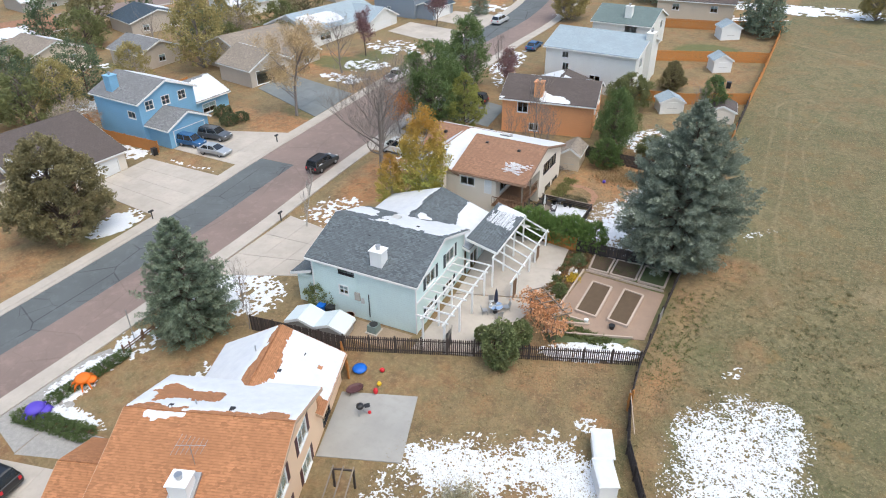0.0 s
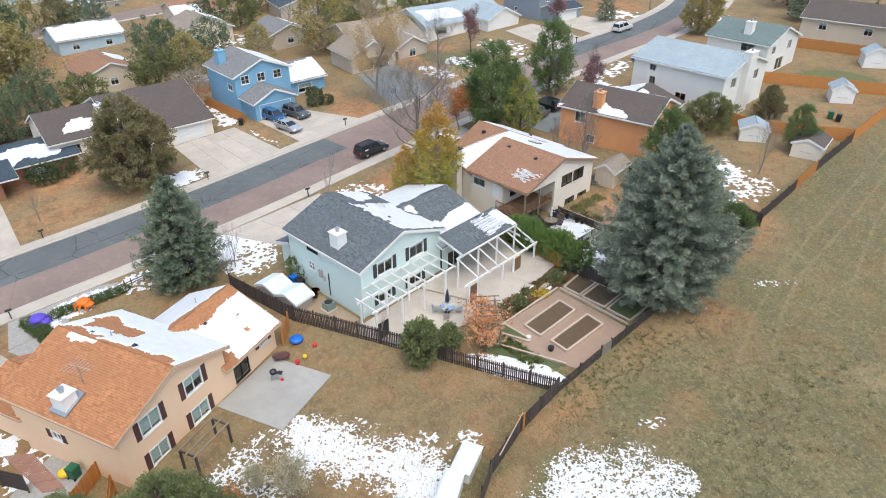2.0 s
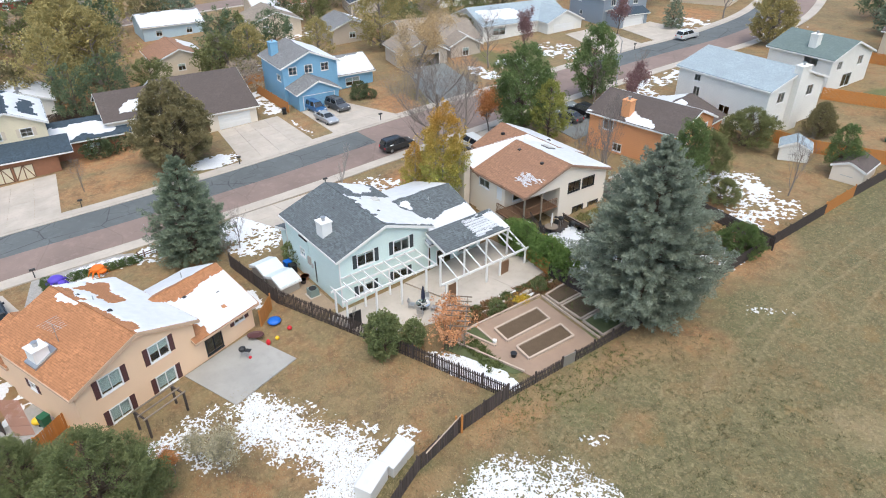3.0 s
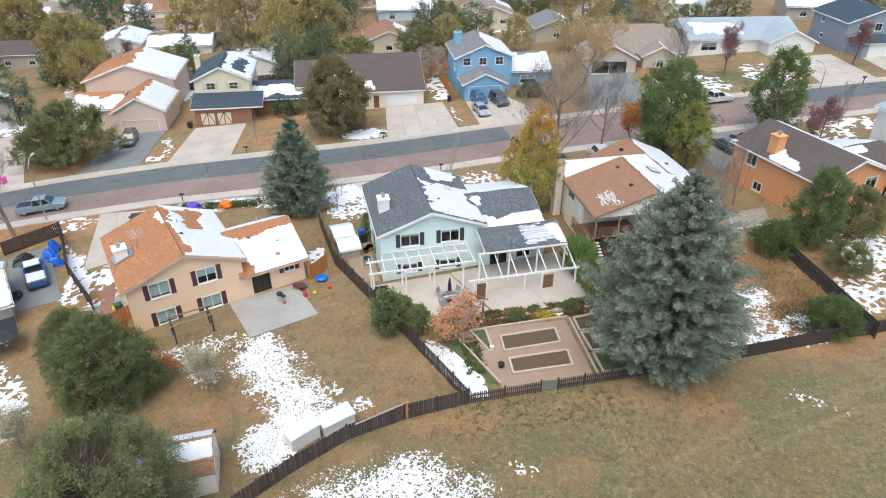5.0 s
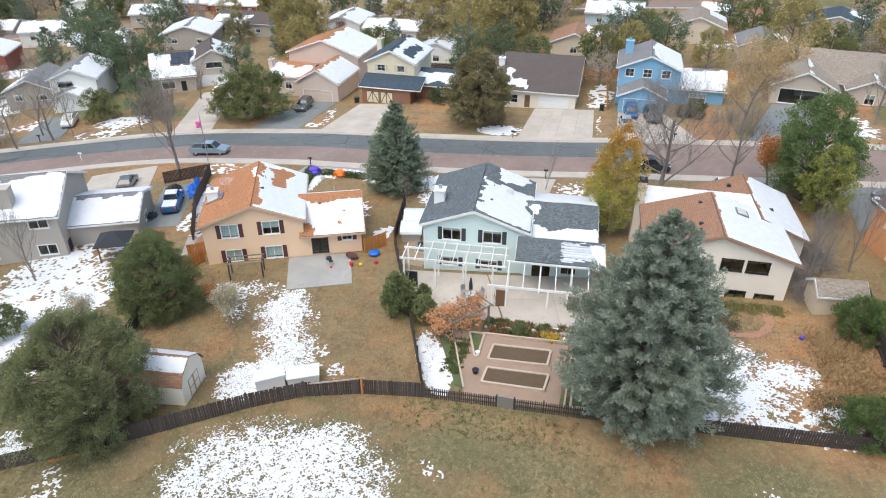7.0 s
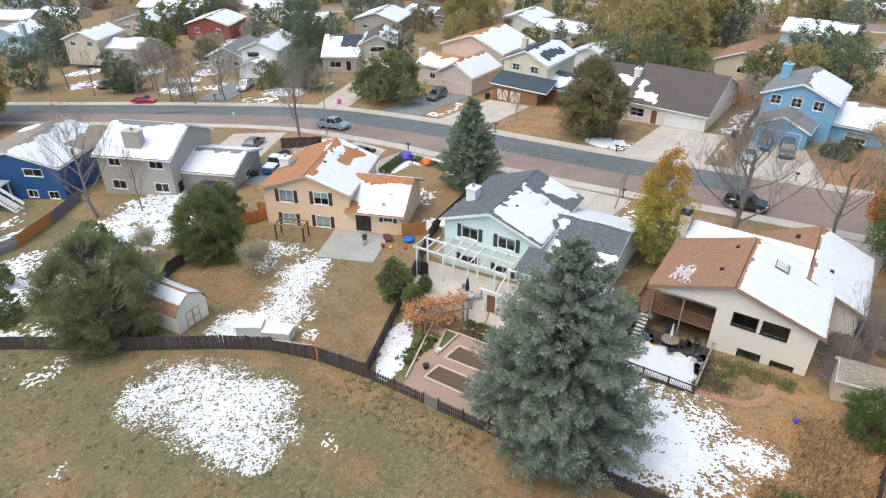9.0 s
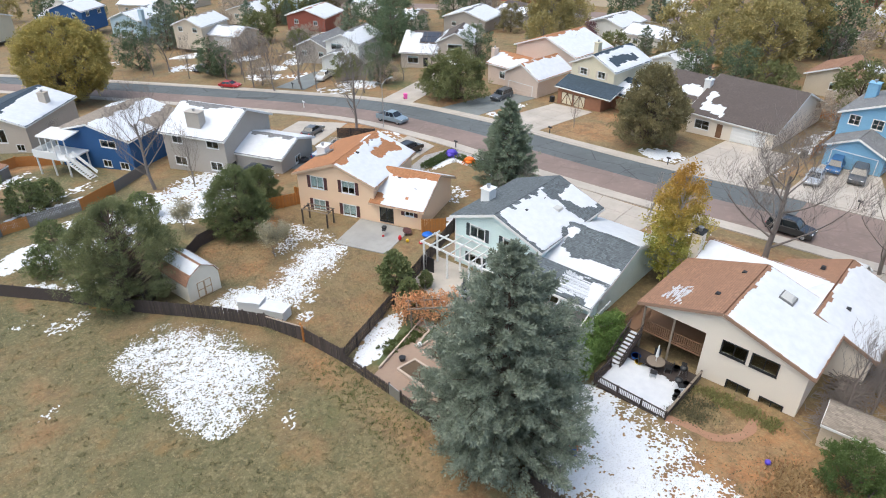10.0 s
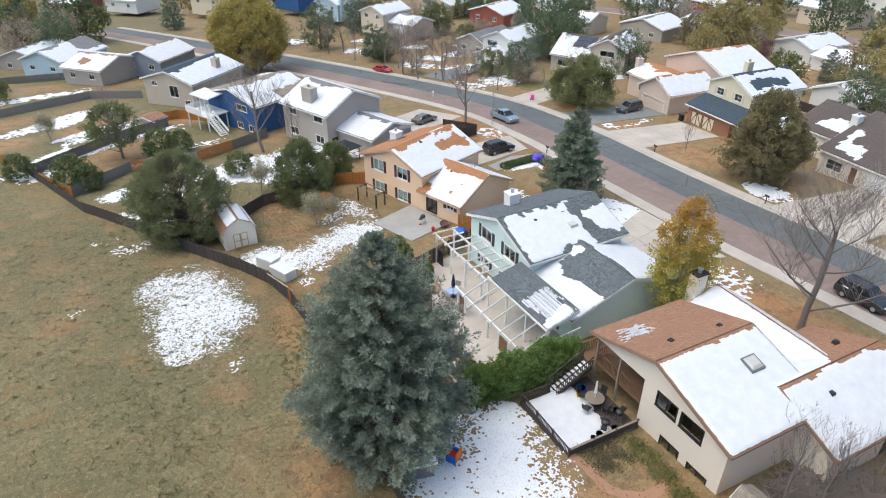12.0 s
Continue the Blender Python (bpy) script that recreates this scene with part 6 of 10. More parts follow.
# copper-leaved vine on a timber arbor, raised beds and edgings
arb = thing("arbor", -15.6, 43.6, gz(-15.6, 43.6), -38, "grey timber arbor carrying a dry vine", "arbor")
for x in (-1.9, 1.9):
    for y in (-0.6, 0.6):
        part("post", MB().box(x - 0.07, x + 0.07, y - 0.07, y + 0.07, 0, 2.2), WOOD_GREY, arb)
for y in (-0.6, 0.6):
    part("beam", MB().bar((-2.3, y, 2.25), (2.3, y, 2.25), 0.08, 0.16), WOOD_GREY, arb)
for k in range(7):
    part("rafter", MB().bar((-2.1 + 0.7 * k, -1.0, 2.38), (-2.1 + 0.7 * k, 1.0, 2.38), 0.05, 0.1), WOOD_GREY, arb)

SOIL = plain("dark_garden_soil", (0.115, 0.078, 0.046), 0.95, 0.35, 2.0, 18, relief=0.6)
TIMBER_PALE = plain("pale_sleeper", (0.50, 0.40, 0.32), 0.85, 0.2, 2.0, 20)


TURF = plain("short_green_turf", (0.10, 0.12, 0.05), 0.95, 0.4, 1.5, 20, relief=0.6)


def raised_bed(pts, label, h=0.28, fill=None):
    b = thing("raised_bed", pts[0][0], pts[0][1], gz(*pts[0]) + 0.03, 0, label, "raised bed", "raised beds of the kitchen garden")
    P = [(x - pts[0][0], y - pts[0][1], gz(x, y) - gz(*pts[0])) for x, y in pts]
    for p, q in zip(P, P[1:] + P[:1]):
        part("sleeper", MB().bar((p[0], p[1], p[2] + h / 2), (q[0], q[1], q[2] + h / 2), 0.17, h), TIMBER_PALE, b)
    part("soil", MB().hexa([(x, y, z + 0.02) for x, y, z in P], [(x, y, z + h - 0.09) for x, y, z in P]), fill or SOIL, b)
    return b


raised_bed([(-14.0, 46.25), (-12.1, 46.15), (-12.25, 50.9), (-14.1, 51.0)], "long raised bed of pale timber with bare soil")
raised_bed([(-11.05, 46.3), (-9.3, 46.2), (-9.3, 51.0), (-11.1, 51.15)], "long raised bed of pale timber with bare soil")
raised_bed([(-15.2, 53.0), (-13.4, 53.0), (-13.5, 55.7), (-15.5, 55.6)], "low bed of bare earth edged with timber", 0.2)
raised_bed([(-13.1, 53.0), (-10.7, 53.1), (-10.8, 55.8), (-13.2, 55.7)], "low planted bed edged with timber", 0.2)
raised_bed([(-10.4, 53.1), (-8.0, 53.1), (-8.1, 55.9), (-10.5, 55.8)], "low grassy bed edged with timber", 0.2, TURF)
raised_bed([(-15.4, 43.9), (-12.3, 45.0), (-12.4, 45.25), (-15.4, 45.2)], "three-cornered planted bed edged with timber", 0.2, TURF)
slab("grass_strip", [(-14.5, 41.4), (-8.8, 44.2), (-8.5, 44.95), (-15.4, 42.3)], TURF, "narrow green grass strip beside the garden court", "grass", 0.045)
edge = thing("garden_edging", -15.5, 42.35, gz(-15.5, 42.35), 0, "pale timber edging of the grass strip", "edging")
part("sleeper", MB().bar((0, 0, 0.09), (7.1, 2.65, 0.44), 0.14, 0.18), TIMBER_PALE, edge)
slab("flower_border", [(-17.9, 44.8), (-15.62, 44.8), (-15.7, 55.7), (-18.2, 55.7)], SOIL, "dark soil of the flower border below the patio", "garden", 0.02)
edge = thing("garden_edging", -15.52, 44.95, gz(-15.52, 44.95), 0, "pale timber edging of the flower border", "edging")
part("sleeper", MB().bar((0, 0, 0.1), (-0.08, 7.65, 0.52), 0.15, 0.2), TIMBER_PALE, edge)
edge = thing("garden_edging", -15.4, 52.66, gz(-15.4, 52.66), 0, "pale timber edging between court and beds", "edging")
part("sleeper", MB().bar((0, 0, 0.1), (7.5, 0.0, 0.21), 0.14, 0.2), TIMBER_PALE, edge)
BORDER_STONE = plain("pale_border_stone", (0.42, 0.37, 0.31), 0.9, 0.3, 3.0, 14, relief=0.5)
_rr = random.Random(41)
border = thing("stone_edging", -16.6, 44.9, gz(-16.6, 44.9), 0, "row of rough pale stones in the flower border", "edging")
for k in range(27):
    sx, sy, sz = _rr.uniform(0.13, 0.24), _rr.uniform(0.14, 0.26), _rr.uniform(0.14, 0.3)
    cx, cy = _rr.uniform(-0.12, 0.12), 0.2 + 0.38 * k
    turn = _rr.uniform(0, 6)
    wob = [_rr.uniform(0.78, 1.15) for _ in range(7)]
    part("stone", MB().rings([[(cx + sx * f * wob[i] * math.cos(turn + i * math.tau / 7), cy + sy * f * wob[i] * math.sin(turn + i * math.tau / 7), 0.055 * cy + sz * g) for i in range(7)] for f, g in ((0.9, -0.2), (1.05, 0.45), (0.86, 0.85), (0.4, 1.0))]), BORDER_STONE, border)
crate = thing("plant_pot", -10.4, 45.5, gz(-10.4, 45.5) + 0.05, 20, "black plastic plant pot beside the raised bed", "plant pot")
part("body", MB().tube((0, 0, 0), (0, 0, 0.34), 0.2, 0.26, 14), IRON, crate)
part("rim", MB().tube((0, 0, 0.32), (0, 0, 0.36), 0.28, n=14), IRON, crate)
wb = thing("bucket", -12.6, 45.2, gz(-12.6, 45.2) + 0.05, 0, "white plastic bucket on the garden court", "bucket")
part("body", MB().tube((0, 0, 0), (0, 0, 0.38), 0.14, 0.18, 14), WHITE, wb)
part("rim", MB().tube((0, 0, 0.36), (0, 0, 0.39), 0.195, n=14), WHITE, wb)
gp = thing("garden_gate", -7.05, 48.45, gz(-7.05, 48.45), 90, "plain grey garden gate in the picket fence", "gate")
part("panel", MB().box(-0.6, 0.6, -0.02, 0.02, 0.05, 1.1), STEEL, gp)
part("brace", MB().bar((-0.55, 0.04, 0.15), (0.55, 0.04, 1.0), 0.04, 0.08), STEEL, gp)


# ---- sheds and boxes ----
def gambrel_shed(x, y, rot, wdt, dep, ze, zm, zr, wall_mat, roof_mat, label, snow=True):
    s = thing("shed", x, y, gz(x, y), rot, label, "shed")
    hw = wdt / 2
    prof = [(-hw, -0.2), (hw, -0.2), (hw, ze), (hw * 0.74, zm), (0, zr), (-hw * 0.74, zm), (-hw, ze)]
    part("body", MB().rings([[(0, a, b) for a, b in prof][::-1], [(-dep, a, b) for a, b in prof][::-1]]), wall_mat, s)
    k = 1.06
    top = [(hw * k + 0.05, ze - 0.05), (hw * 0.74 + 0.05, zm), (0, zr), (-hw * 0.74 - 0.05, zm), (-hw * k - 0.05, ze - 0.05)]
    for (a, b), (c, d) in zip(top, top[1:]):
        part("roof_panel", MB().hexa([(-dep - 0.15, a, b), (0.15, a, b), (0.15, c, d), (-dep - 0.15, c, d)], [(-dep - 0.15, a, b + 0.07), (0.15, a, b + 0.07), (0.15, c, d + 0.07), (-dep - 0.15, c, d + 0.07)]), roof_mat, s)
    for y0, y1 in ((-0.75, -0.01), (0.01, 0.75)):
        d = part("door", MB().box(0.003, 0.04, y0, y1, 0.05, 1.75), wall_mat, s)
        mb = MB()
        for a in ((y0, y0 + 0.08, 0.05, 1.75), (y1 - 0.08, y1, 0.05, 1.75), (y0, y1, 0.05, 0.13), (y0, y1, 1.67, 1.75), (y0, y1, 0.86, 0.94)):
            mb.box(0.04, 0.055, *a)
        part("trim", mb, SHED_TRIM, d)
    if snow:
        roof_snow(s, tuple(Vector(p) for p in ((-dep - 0.15, hw * 0.74, zm + 0.08), (0.15, hw * 0.74, zm + 0.08), (-dep - 0.15, 0, zr + 0.08), (0.15, 0, zr + 0.08))), ALL, (), 0.15, 0.06, 31, 0.06, "snow lying on a shed roof")
        roof_snow(s, tuple(Vector(p) for p in ((-dep - 0.15, -hw * 0.74, zm + 0.08), (0.15, -hw * 0.74, zm + 0.08), (-dep - 0.15, 0, zr + 0.08), (0.15, 0, zr + 0.08))), ALL, (), 0.15, 0.06, 32, 0.06, "snow lying on a shed roof")
        roof_snow(s, tuple(Vector(p) for p in ((-dep - 0.15, hw * k + 0.05, ze), (0.15, hw * k + 0.05, ze), (-dep - 0.15, hw * 0.74 + 0.03, zm + 0.08), (0.15, hw * 0.74 + 0.03, zm + 0.08))), [(0.0, 0.0, 1.0, 1.0)], (), 0.15, 0.2, 33, 0.05, "snow lying on a shed roof")
    return s


SHED_TRIM = plain("tan_door_trim", (0.50, 0.33, 0.18), 0.8, 0.15)
SHED_CREAM = plain("cream_painted_boards", (0.82, 0.75, 0.62), 0.7, 0.12, 1.2, 12)
SHED_X, SHED_Y = -3.9, 24.4
gambrel_shed(SHED_X, SHED_Y, 97, 3.4, 4.4, 1.95, 2.75, 3.5, SHED_CREAM, R_BROWN, "cream gambrel-roofed garden shed with snow on top")


def gable_shed(x, y, rot, wx, wy, ze, zr, wall_mat, roof_mat, label, snow=False, door=True):
    s = thing("shed", x, y, gz(x, y) + 0.02, rot, label, "shed")
    pl = block(s, -wx, 0, -wy / 2, wy / 2, -0.2, ze, zr, "x", wall_mat, roof_mat, over=0.15)
    if door:
        for y0, y1 in ((-0.7, -0.01), (0.01, 0.7)):
            d = part("door", MB().box(0.003, 0.035, y0, y1, 0.02, 1.7), wall_mat, s)
            part("trim", MB().box(0.035, 0.05, y0 + 0.03, y1 - 0.03, 0.8, 0.88), TRIM_GREY, d)
    if snow:
        roof_snow(s, pl["N"], ALL, (), 0.2, 0.2, 21, 0.06, "snow lying on a shed roof")
        roof_snow(s, pl["S"], ALL, (), 0.2, 0.2, 22, 0.06, "snow lying on a shed roof")
    return s


gable_shed(-18.4, 95.4, -60, 3.0, 3.4, 1.7, 2.5, S_WHITE, R_BLUE, "pale metal garden shed with a light roof")
gable_shed(-15.6, 116.4, -60, 3.0, 3.0, 2.0, 2.9, WHITE, R_BLUE, "white garden shed with panelled doors")
gable_shed(-18.0, 135.8, -60, 3.4, 3.6, 2.2, 3.2, WHITE, R_BLUE, "white garden shed with panelled doors")
gable_shed(-11.4, 94.6, -80, 4.4, 3.4, 1.8, 2.5, S_CREAM, R_UMBER, "low cream shed with a dark roof")
gable_shed(-25.0, 72.1, -82, 3.9, 2.4, 2.1, 2.9, S_BEIGE, R_TAN, "beige garden shed with a tan roof beside the house")
gable_shed(-8.4, 60.6, -10, 2.0, 1.6, 1.6, 2.1, FENCE_GREY, R_GREY, "small grey hut under the blue spruce", True)
gable_shed(4.0, -27.0, 43, 3.0, 3.6, 1.5, 1.9, S_GREY, R_BROWN, "low brown garden shed", False)


def snow_box(name, x, y, rot, lx, ly, h, material, label, category):
    b = thing(name, x, y, gz(x, y), rot, label, category)
    part("body", MB().box(-lx / 2, lx / 2, -ly / 2, ly / 2, 0, h), material, b)
    part("lid", MB().hexa([(-lx / 2 - 0.08, -ly / 2 - 0.08, h), (lx / 2 + 0.08, -ly / 2 - 0.08, h), (lx / 2 + 0.08, ly / 2 + 0.08, h), (-lx / 2 - 0.08, ly / 2 + 0.08, h)],
                          [(-lx / 2 - 0.08, -ly / 2 - 0.08, h + 0.05), (lx / 2 + 0.08, -ly / 2 - 0.08, h + 0.2), (lx / 2 + 0.08, ly / 2 + 0.08, h + 0.2), (-lx / 2 - 0.08, ly / 2 + 0.08, h + 0.05)]), material, b)
    roof_snow(b, tuple(Vector(p) for p in ((-lx / 2 - 0.08, -ly / 2 - 0.08, h + 0.06), (-lx / 2 - 0.08, ly / 2 + 0.08, h + 0.06), (lx / 2 + 0.08, -ly / 2 - 0.08, h + 0.21), (lx / 2 + 0.08, ly / 2 + 0.08, h + 0.21))), ALL, (), 0.12, 0.15, int(abs(x * 3)), 0.07, "snow on the lid of a box")
    return b


snow_box("storage_box", -5.7, 30.0, 122, 2.2, 1.2, 1.2, WHITE, "white garden storage box under snow by the fence", "storage box")
snow_box("storage_box", -6.7, 32.4, 115, 2.4, 1.3, 0.95, WHITE, "low white garden storage box under snow", "storage box")
LID = plain("pale_resin_lid", (0.60, 0.67, 0.69), 0.55, 0.08)
for x, y in ((-34.1, 32.2), (-31.2, 32.75)):
    gable_shed(x, y, -78, 2.0, 2.5, 1.25, 1.75, S_GREY, LID, "low grey resin storage shed with a pale gabled lid", door=False)


def wheelie_bin(x, y, rot, colour, label):
    b = thing("wheelie_bin", x, y, gz(x, y) + 0.03, rot, label, "bin", "wheelie bins")
    part("body", MB().box(-0.3, 0.3, -0.3, 0.3, 0.05, 0.95, -0.04), colour, b)
    part("lid", MB().box(-0.36, 0.36, -0.36, 0.36, 0.95, 1.03, 0.02), colour, b)
    part("handle", MB().tube((-0.25, -0.38, 0.92), (0.25, -0.38, 0.92), 0.02, n=6), BLACK, b)
    for s in (-0.28, 0.28):
        part("wheel", MB().tube((s - 0.03, -0.3, 0.1), (s + 0.03, -0.3, 0.1), 0.1, n=12), RUBBER, b)


BLUE_P, GREEN_P, PINK_P, RED_P = plain("blue_plastic", (0.01, 0.13, 0.55), 0.45), plain("green_plastic", (0.02, 0.12, 0.06), 0.45), plain("pink_plastic", (0.85, 0.12, 0.42), 0.4), plain("red_plastic", (0.6, 0.02, 0.03), 0.45)
ORANGE_P, PURPLE_P, YELLOW_P = plain("orange_cloth", (0.75, 0.17, 0.01), 0.6), plain("purple_cloth", (0.10, 0.06, 0.48), 0.6), plain("yellow_plastic", (0.8, 0.5, 0.02), 0.45)
wheelie_bin(-34.3, 35.3, 10, BLUE_P, "blue wheelie bin beside the teal house")
wheelie_bin(-33.4, 35.5, 4, BLACK, "black wheelie bin beside the teal house")
wheelie_bin(-78.9, 4.4, 85, PINK_P, "bright pink wheelie bin by the garage")
wheelie_bin(-63.0, -14.0, 60, PINK_P, "bright pink wheelie bin at the kerb")
wheelie_bin(-14.4, 109.6, 30, GREEN_P, "dark green bin in the back garden")
wheelie_bin(-13.2, 109.3, 10, BLACK, "black bin in the back garden")
wheelie_bin(-24.9, 12.3, 30, GREEN_P, "green wheelie bin beside the peach house")
wheelie_bin(-78.0, 8.9, 80, BLACK, "black bin beside the barn-style doors")
wheelie_bin(-78.3, 51.8, 80, BLACK, "black bin beside the garage door")

ac = thing("air_conditioner", -28.6, 35.6, gz(-28.6, 35.6) + 0.02, 5, "square grey-green outdoor air conditioner unit", "air conditioner")
part("cabinet", MB().box(-0.45, 0.45, -0.45, 0.45, 0.05, 0.75, 0.02), plain("grey_green_metal", (0.20, 0.26, 0.24), 0.5, 0.1), ac)
part("grille", MB().tube((0, 0, 0.75), (0, 0, 0.79), 0.38, n=20), IRON, ac)
part("pad", MB().box(-0.6, 0.6, -0.6, 0.6, -0.02, 0.05), CONCRETE, ac)


# ---- things in the gardens ----
def grill(m, label):
    g = thing("barbecue", 0, 0, 0, 0, label, "barbecue")
    g.matrix_basis = m
    part("bowl", MB().rings([[(r * math.cos(a), r * math.sin(a), z) for a in [k * math.pi / 6 for k in range(12)]] for r, z in ((0.1, 0.55), (0.26, 0.68), (0.3, 0.8))]), BLACK, g)
    part("lid", MB().rings([[(r * math.cos(a), r * math.sin(a), z) for a in [k * math.pi / 6 for k in range(12)]] for r, z in ((0.31, 0.8), (0.28, 0.94), (0.1, 1.05))]), BLACK, g)
    for k in range(3):
        a = k * 2.1
        part("leg", MB().tube((0.22 * math.cos(a), 0.22 * math.sin(a), 0.62), (0.36 * math.cos(a), 0.36 * math.sin(a), 0), 0.018, n=6), STEEL, g)
    part("side_table", MB().box(0.32, 0.75, -0.2, 0.2, 0.76, 0.8), IRON, g)


grill(peach.matrix_basis @ pose(2.4, 12.6, 0.15, 0, 0, 20), "black kettle barbecue on the patio")
sw = thing("timber_frame", -20.0, 19.9, gz(-20.0, 19.9), 114, "dark timber frame of an old swing beside the house", "frame")
for x in (-1.6, 1.6):
    for y in (-0.7, 0.7):
        part("post", MB().box(x - 0.07, x + 0.07, y - 0.07, y + 0.07, -0.1, 1.7), FENCE_DARK, sw)
    part("beam", MB().bar((x, -0.8, 1.75), (x, 0.8, 1.75), 0.1, 0.12), FENCE_DARK, sw)
for y in (-0.7, 0.0, 0.7):
    part("rail", MB().bar((-1.8, y, 1.85), (1.8, y, 1.85), 0.08, 0.1), WOOD_GREY, sw)


def ball(name, x, y, r, material, label, category, squash=1.0, z=0.0):
    mb = MB()
    rings = []
    for i in range(1, 8):
        a = math.pi * i / 8
        rings.append([(r * math.sin(a) * math.cos(b), r * math.sin(a) * math.sin(b), r * squash * (1 - math.cos(a))) for b in [k * math.pi / 7 for k in range(14)]])
    mb.rings(rings)
    ob = solid(name, mb, material, label, category, smooth=True)
    ob.matrix_basis = pose(x, y, gz(x, y) + z + 0.02)
    return ob


def tub(x, y, rot, material, label, r=0.3, h=0.35):
    t = thing("tub", x, y, gz(x, y) + 0.06, rot, label, "tub")
    part("body", MB().tube((0, 0, 0), (0, 0, h), r * 0.8, r, 14), material, t)
    part("rim", MB().tube((0, 0, h - 0.03), (0, 0, h), r * 1.1, n=14), material, t)


TERRA = plain("terracotta", (0.50, 0.20, 0.10), 0.8, 0.2)
ball("plastic_toy", -24.0, 29.5, 0.2, RED_P, "bright red plastic toy on the patio", "toy", 1.6)
ball("plastic_toy", -25.0, 31.8, 0.22, RED_P, "bright red plastic toy by the fence", "toy", 0.8)
ball("plastic_toy", -24.3, 30.4, 0.2, YELLOW_P, "yellow plastic toy by the patio", "toy", 0.9)
ball("plastic_toy", -23.2, 27.6, 0.14, RED_P, "small red plastic toy on the patio", "toy")
ball("paddling_pool", -26.7, 31.0, 0.62, BLUE_P, "crumpled blue paddling pool by the fence", "pool", 0.4)
mat = thing("hammock", -25.6, 28.9, gz(-25.6, 28.9) + 0.1, 65, "dark red hammock chair folded beside the house wall", "chair")
part("seat", MB().rings([[(0.75 * math.cos(a) * k, 0.5 * math.sin(a) * k, z) for a in [i * math.pi / 7 for i in range(14)]] for k, z in ((0.5, 0.18), (1.0, 0.3), (0.95, 0.36), (0.6, 0.26))]), SHUTTER_RED, mat)
for x, y in ((-0.6, -0.3), (0.6, -0.3), (0.6, 0.3), (-0.6, 0.3)):
    part("leg", MB().tube((x, y, 0), (x * 0.7, y * 0.7, 0.3), 0.02, n=6), IRON, mat)
ball("plastic_toy", -25.6, 11.8, 0.45, YELLOW_P, "yellow plastic toy beside the house", "toy", 0.6)
tub(-31.6, 36.0, 0, TERRA, "terracotta planter beside the teal house", 0.42, 0.35)
tub(-31.0, 35.6, 0, FENCE_DARK, "dark wooden tub beside the teal house", 0.3, 0.4)
ball("play_ball", -19.9, 70.7, 0.2, PURPLE_P, "small purple ball on the bare earth", "ball")


def spider(x, y, material, label, r=1.0):
    s = thing("yard_decoration", x, y, gz(x, y), 30, label, "decoration")
    for cx, rr in ((0, r * 0.75), (r * 0.8, r * 0.45)):
        mb = MB()
        mb.rings([[(cx + rr * math.sin(a) * math.cos(b), rr * math.sin(a) * math.sin(b), 0.25 + rr * 0.75 * (1 - math.cos(a)) * 0.7) for b in [k * math.pi / 6 for k in range(12)]] for a in [math.pi * i / 7 for i in range(1, 7)]])
        part("body", mb, material, s, smooth=True)
    for k in range(8):
        a = radians(35 + 37 * (k % 4)) * (1 if k < 4 else -1)
        p, q, e = (0.3 * math.cos(a), 0.3 * math.sin(a), 0.4), (0.85 * r * math.cos(a), 0.85 * r * math.sin(a), 0.5), (1.2 * r * math.cos(a), 1.2 * r * math.sin(a), 0.02)
        part("leg", MB().tube(p, q, 0.13, 0.1, 7).tube(q, e, 0.1, 0.05, 7), material, s)


spider(-46.3, 15.1, PURPLE_P, "big purple furry spider lawn decoration")
spider(-46.0, 19.0, ORANGE_P, "big orange furry spider lawn decoration", 0.9)


def letterbox(x, y, rot, material, label):
    b = thing("letterbox", x, y, gz(x, y), rot, label, "letterbox", "kerbside letterboxes")
    part("post", MB().box(-0.05, 0.05, -0.05, 0.05, 0, 1.05), material, b)
    part("box", MB().rings([[(dx, 0.13 * math.cos(a), 1.13 + 0.13 * math.sin(a)) for a in [k * math.pi / 5 for k in range(10)]] for dx in (-0.28, 0.28)]), material, b)


for x, y, m in ((-63.4, 19.6, BLACK), (-49.0, 13.3, BLACK), (-63.4, 39.6, BLACK), (-49.4, 46.2, BLACK), (-65.2, 62.5, BLACK), (-53.2, 57.8, WHITE), (-47.2, -24.4, WHITE), (-54.0, -38.8, BLACK), (-54.5, 83.0, WHITE), (-66.0, 118.5, BLACK)):
    letterbox(x, y, 90, m, ("white" if m is WHITE else "black") + " letterbox on a post at the kerb")


def street_lamp(x, y, rot):
    s = thing("street_lamp", x, y, gz(x, y), rot, "slim grey street lamp with one curved arm", "street lamp")
    part("pole", MB().tube((0, 0, 0), (0, 0, 7.2), 0.09, 0.06, 10), STEEL, s)
    part("arm", MB().tube((0, 0, 7.2), (0.9, 0, 7.9), 0.045, n=8).tube((0.9, 0, 7.9), (1.9, 0, 8.0), 0.045, n=8), STEEL, s)
    part("lantern", MB().box(1.6, 2.3, -0.14, 0.14, 7.9, 8.06, 0.04), TRIM_GREY, s)
    part("base", MB().tube((0, 0, 0), (0, 0, 0.25), 0.18, 0.12, 10), STEEL, s)


street_lamp(-48.6, -3.0, 180)
street_lamp(-53.6, 101.0, 180)
fp = thing("flagpole", -46.6, 24.4, gz(-46.6, 24.4), 0, "thin pale pole in the front garden", "pole")
part("pole", MB().tube((0, 0, 0), (0, 0, 3.6), 0.035, n=8), STEEL, fp)

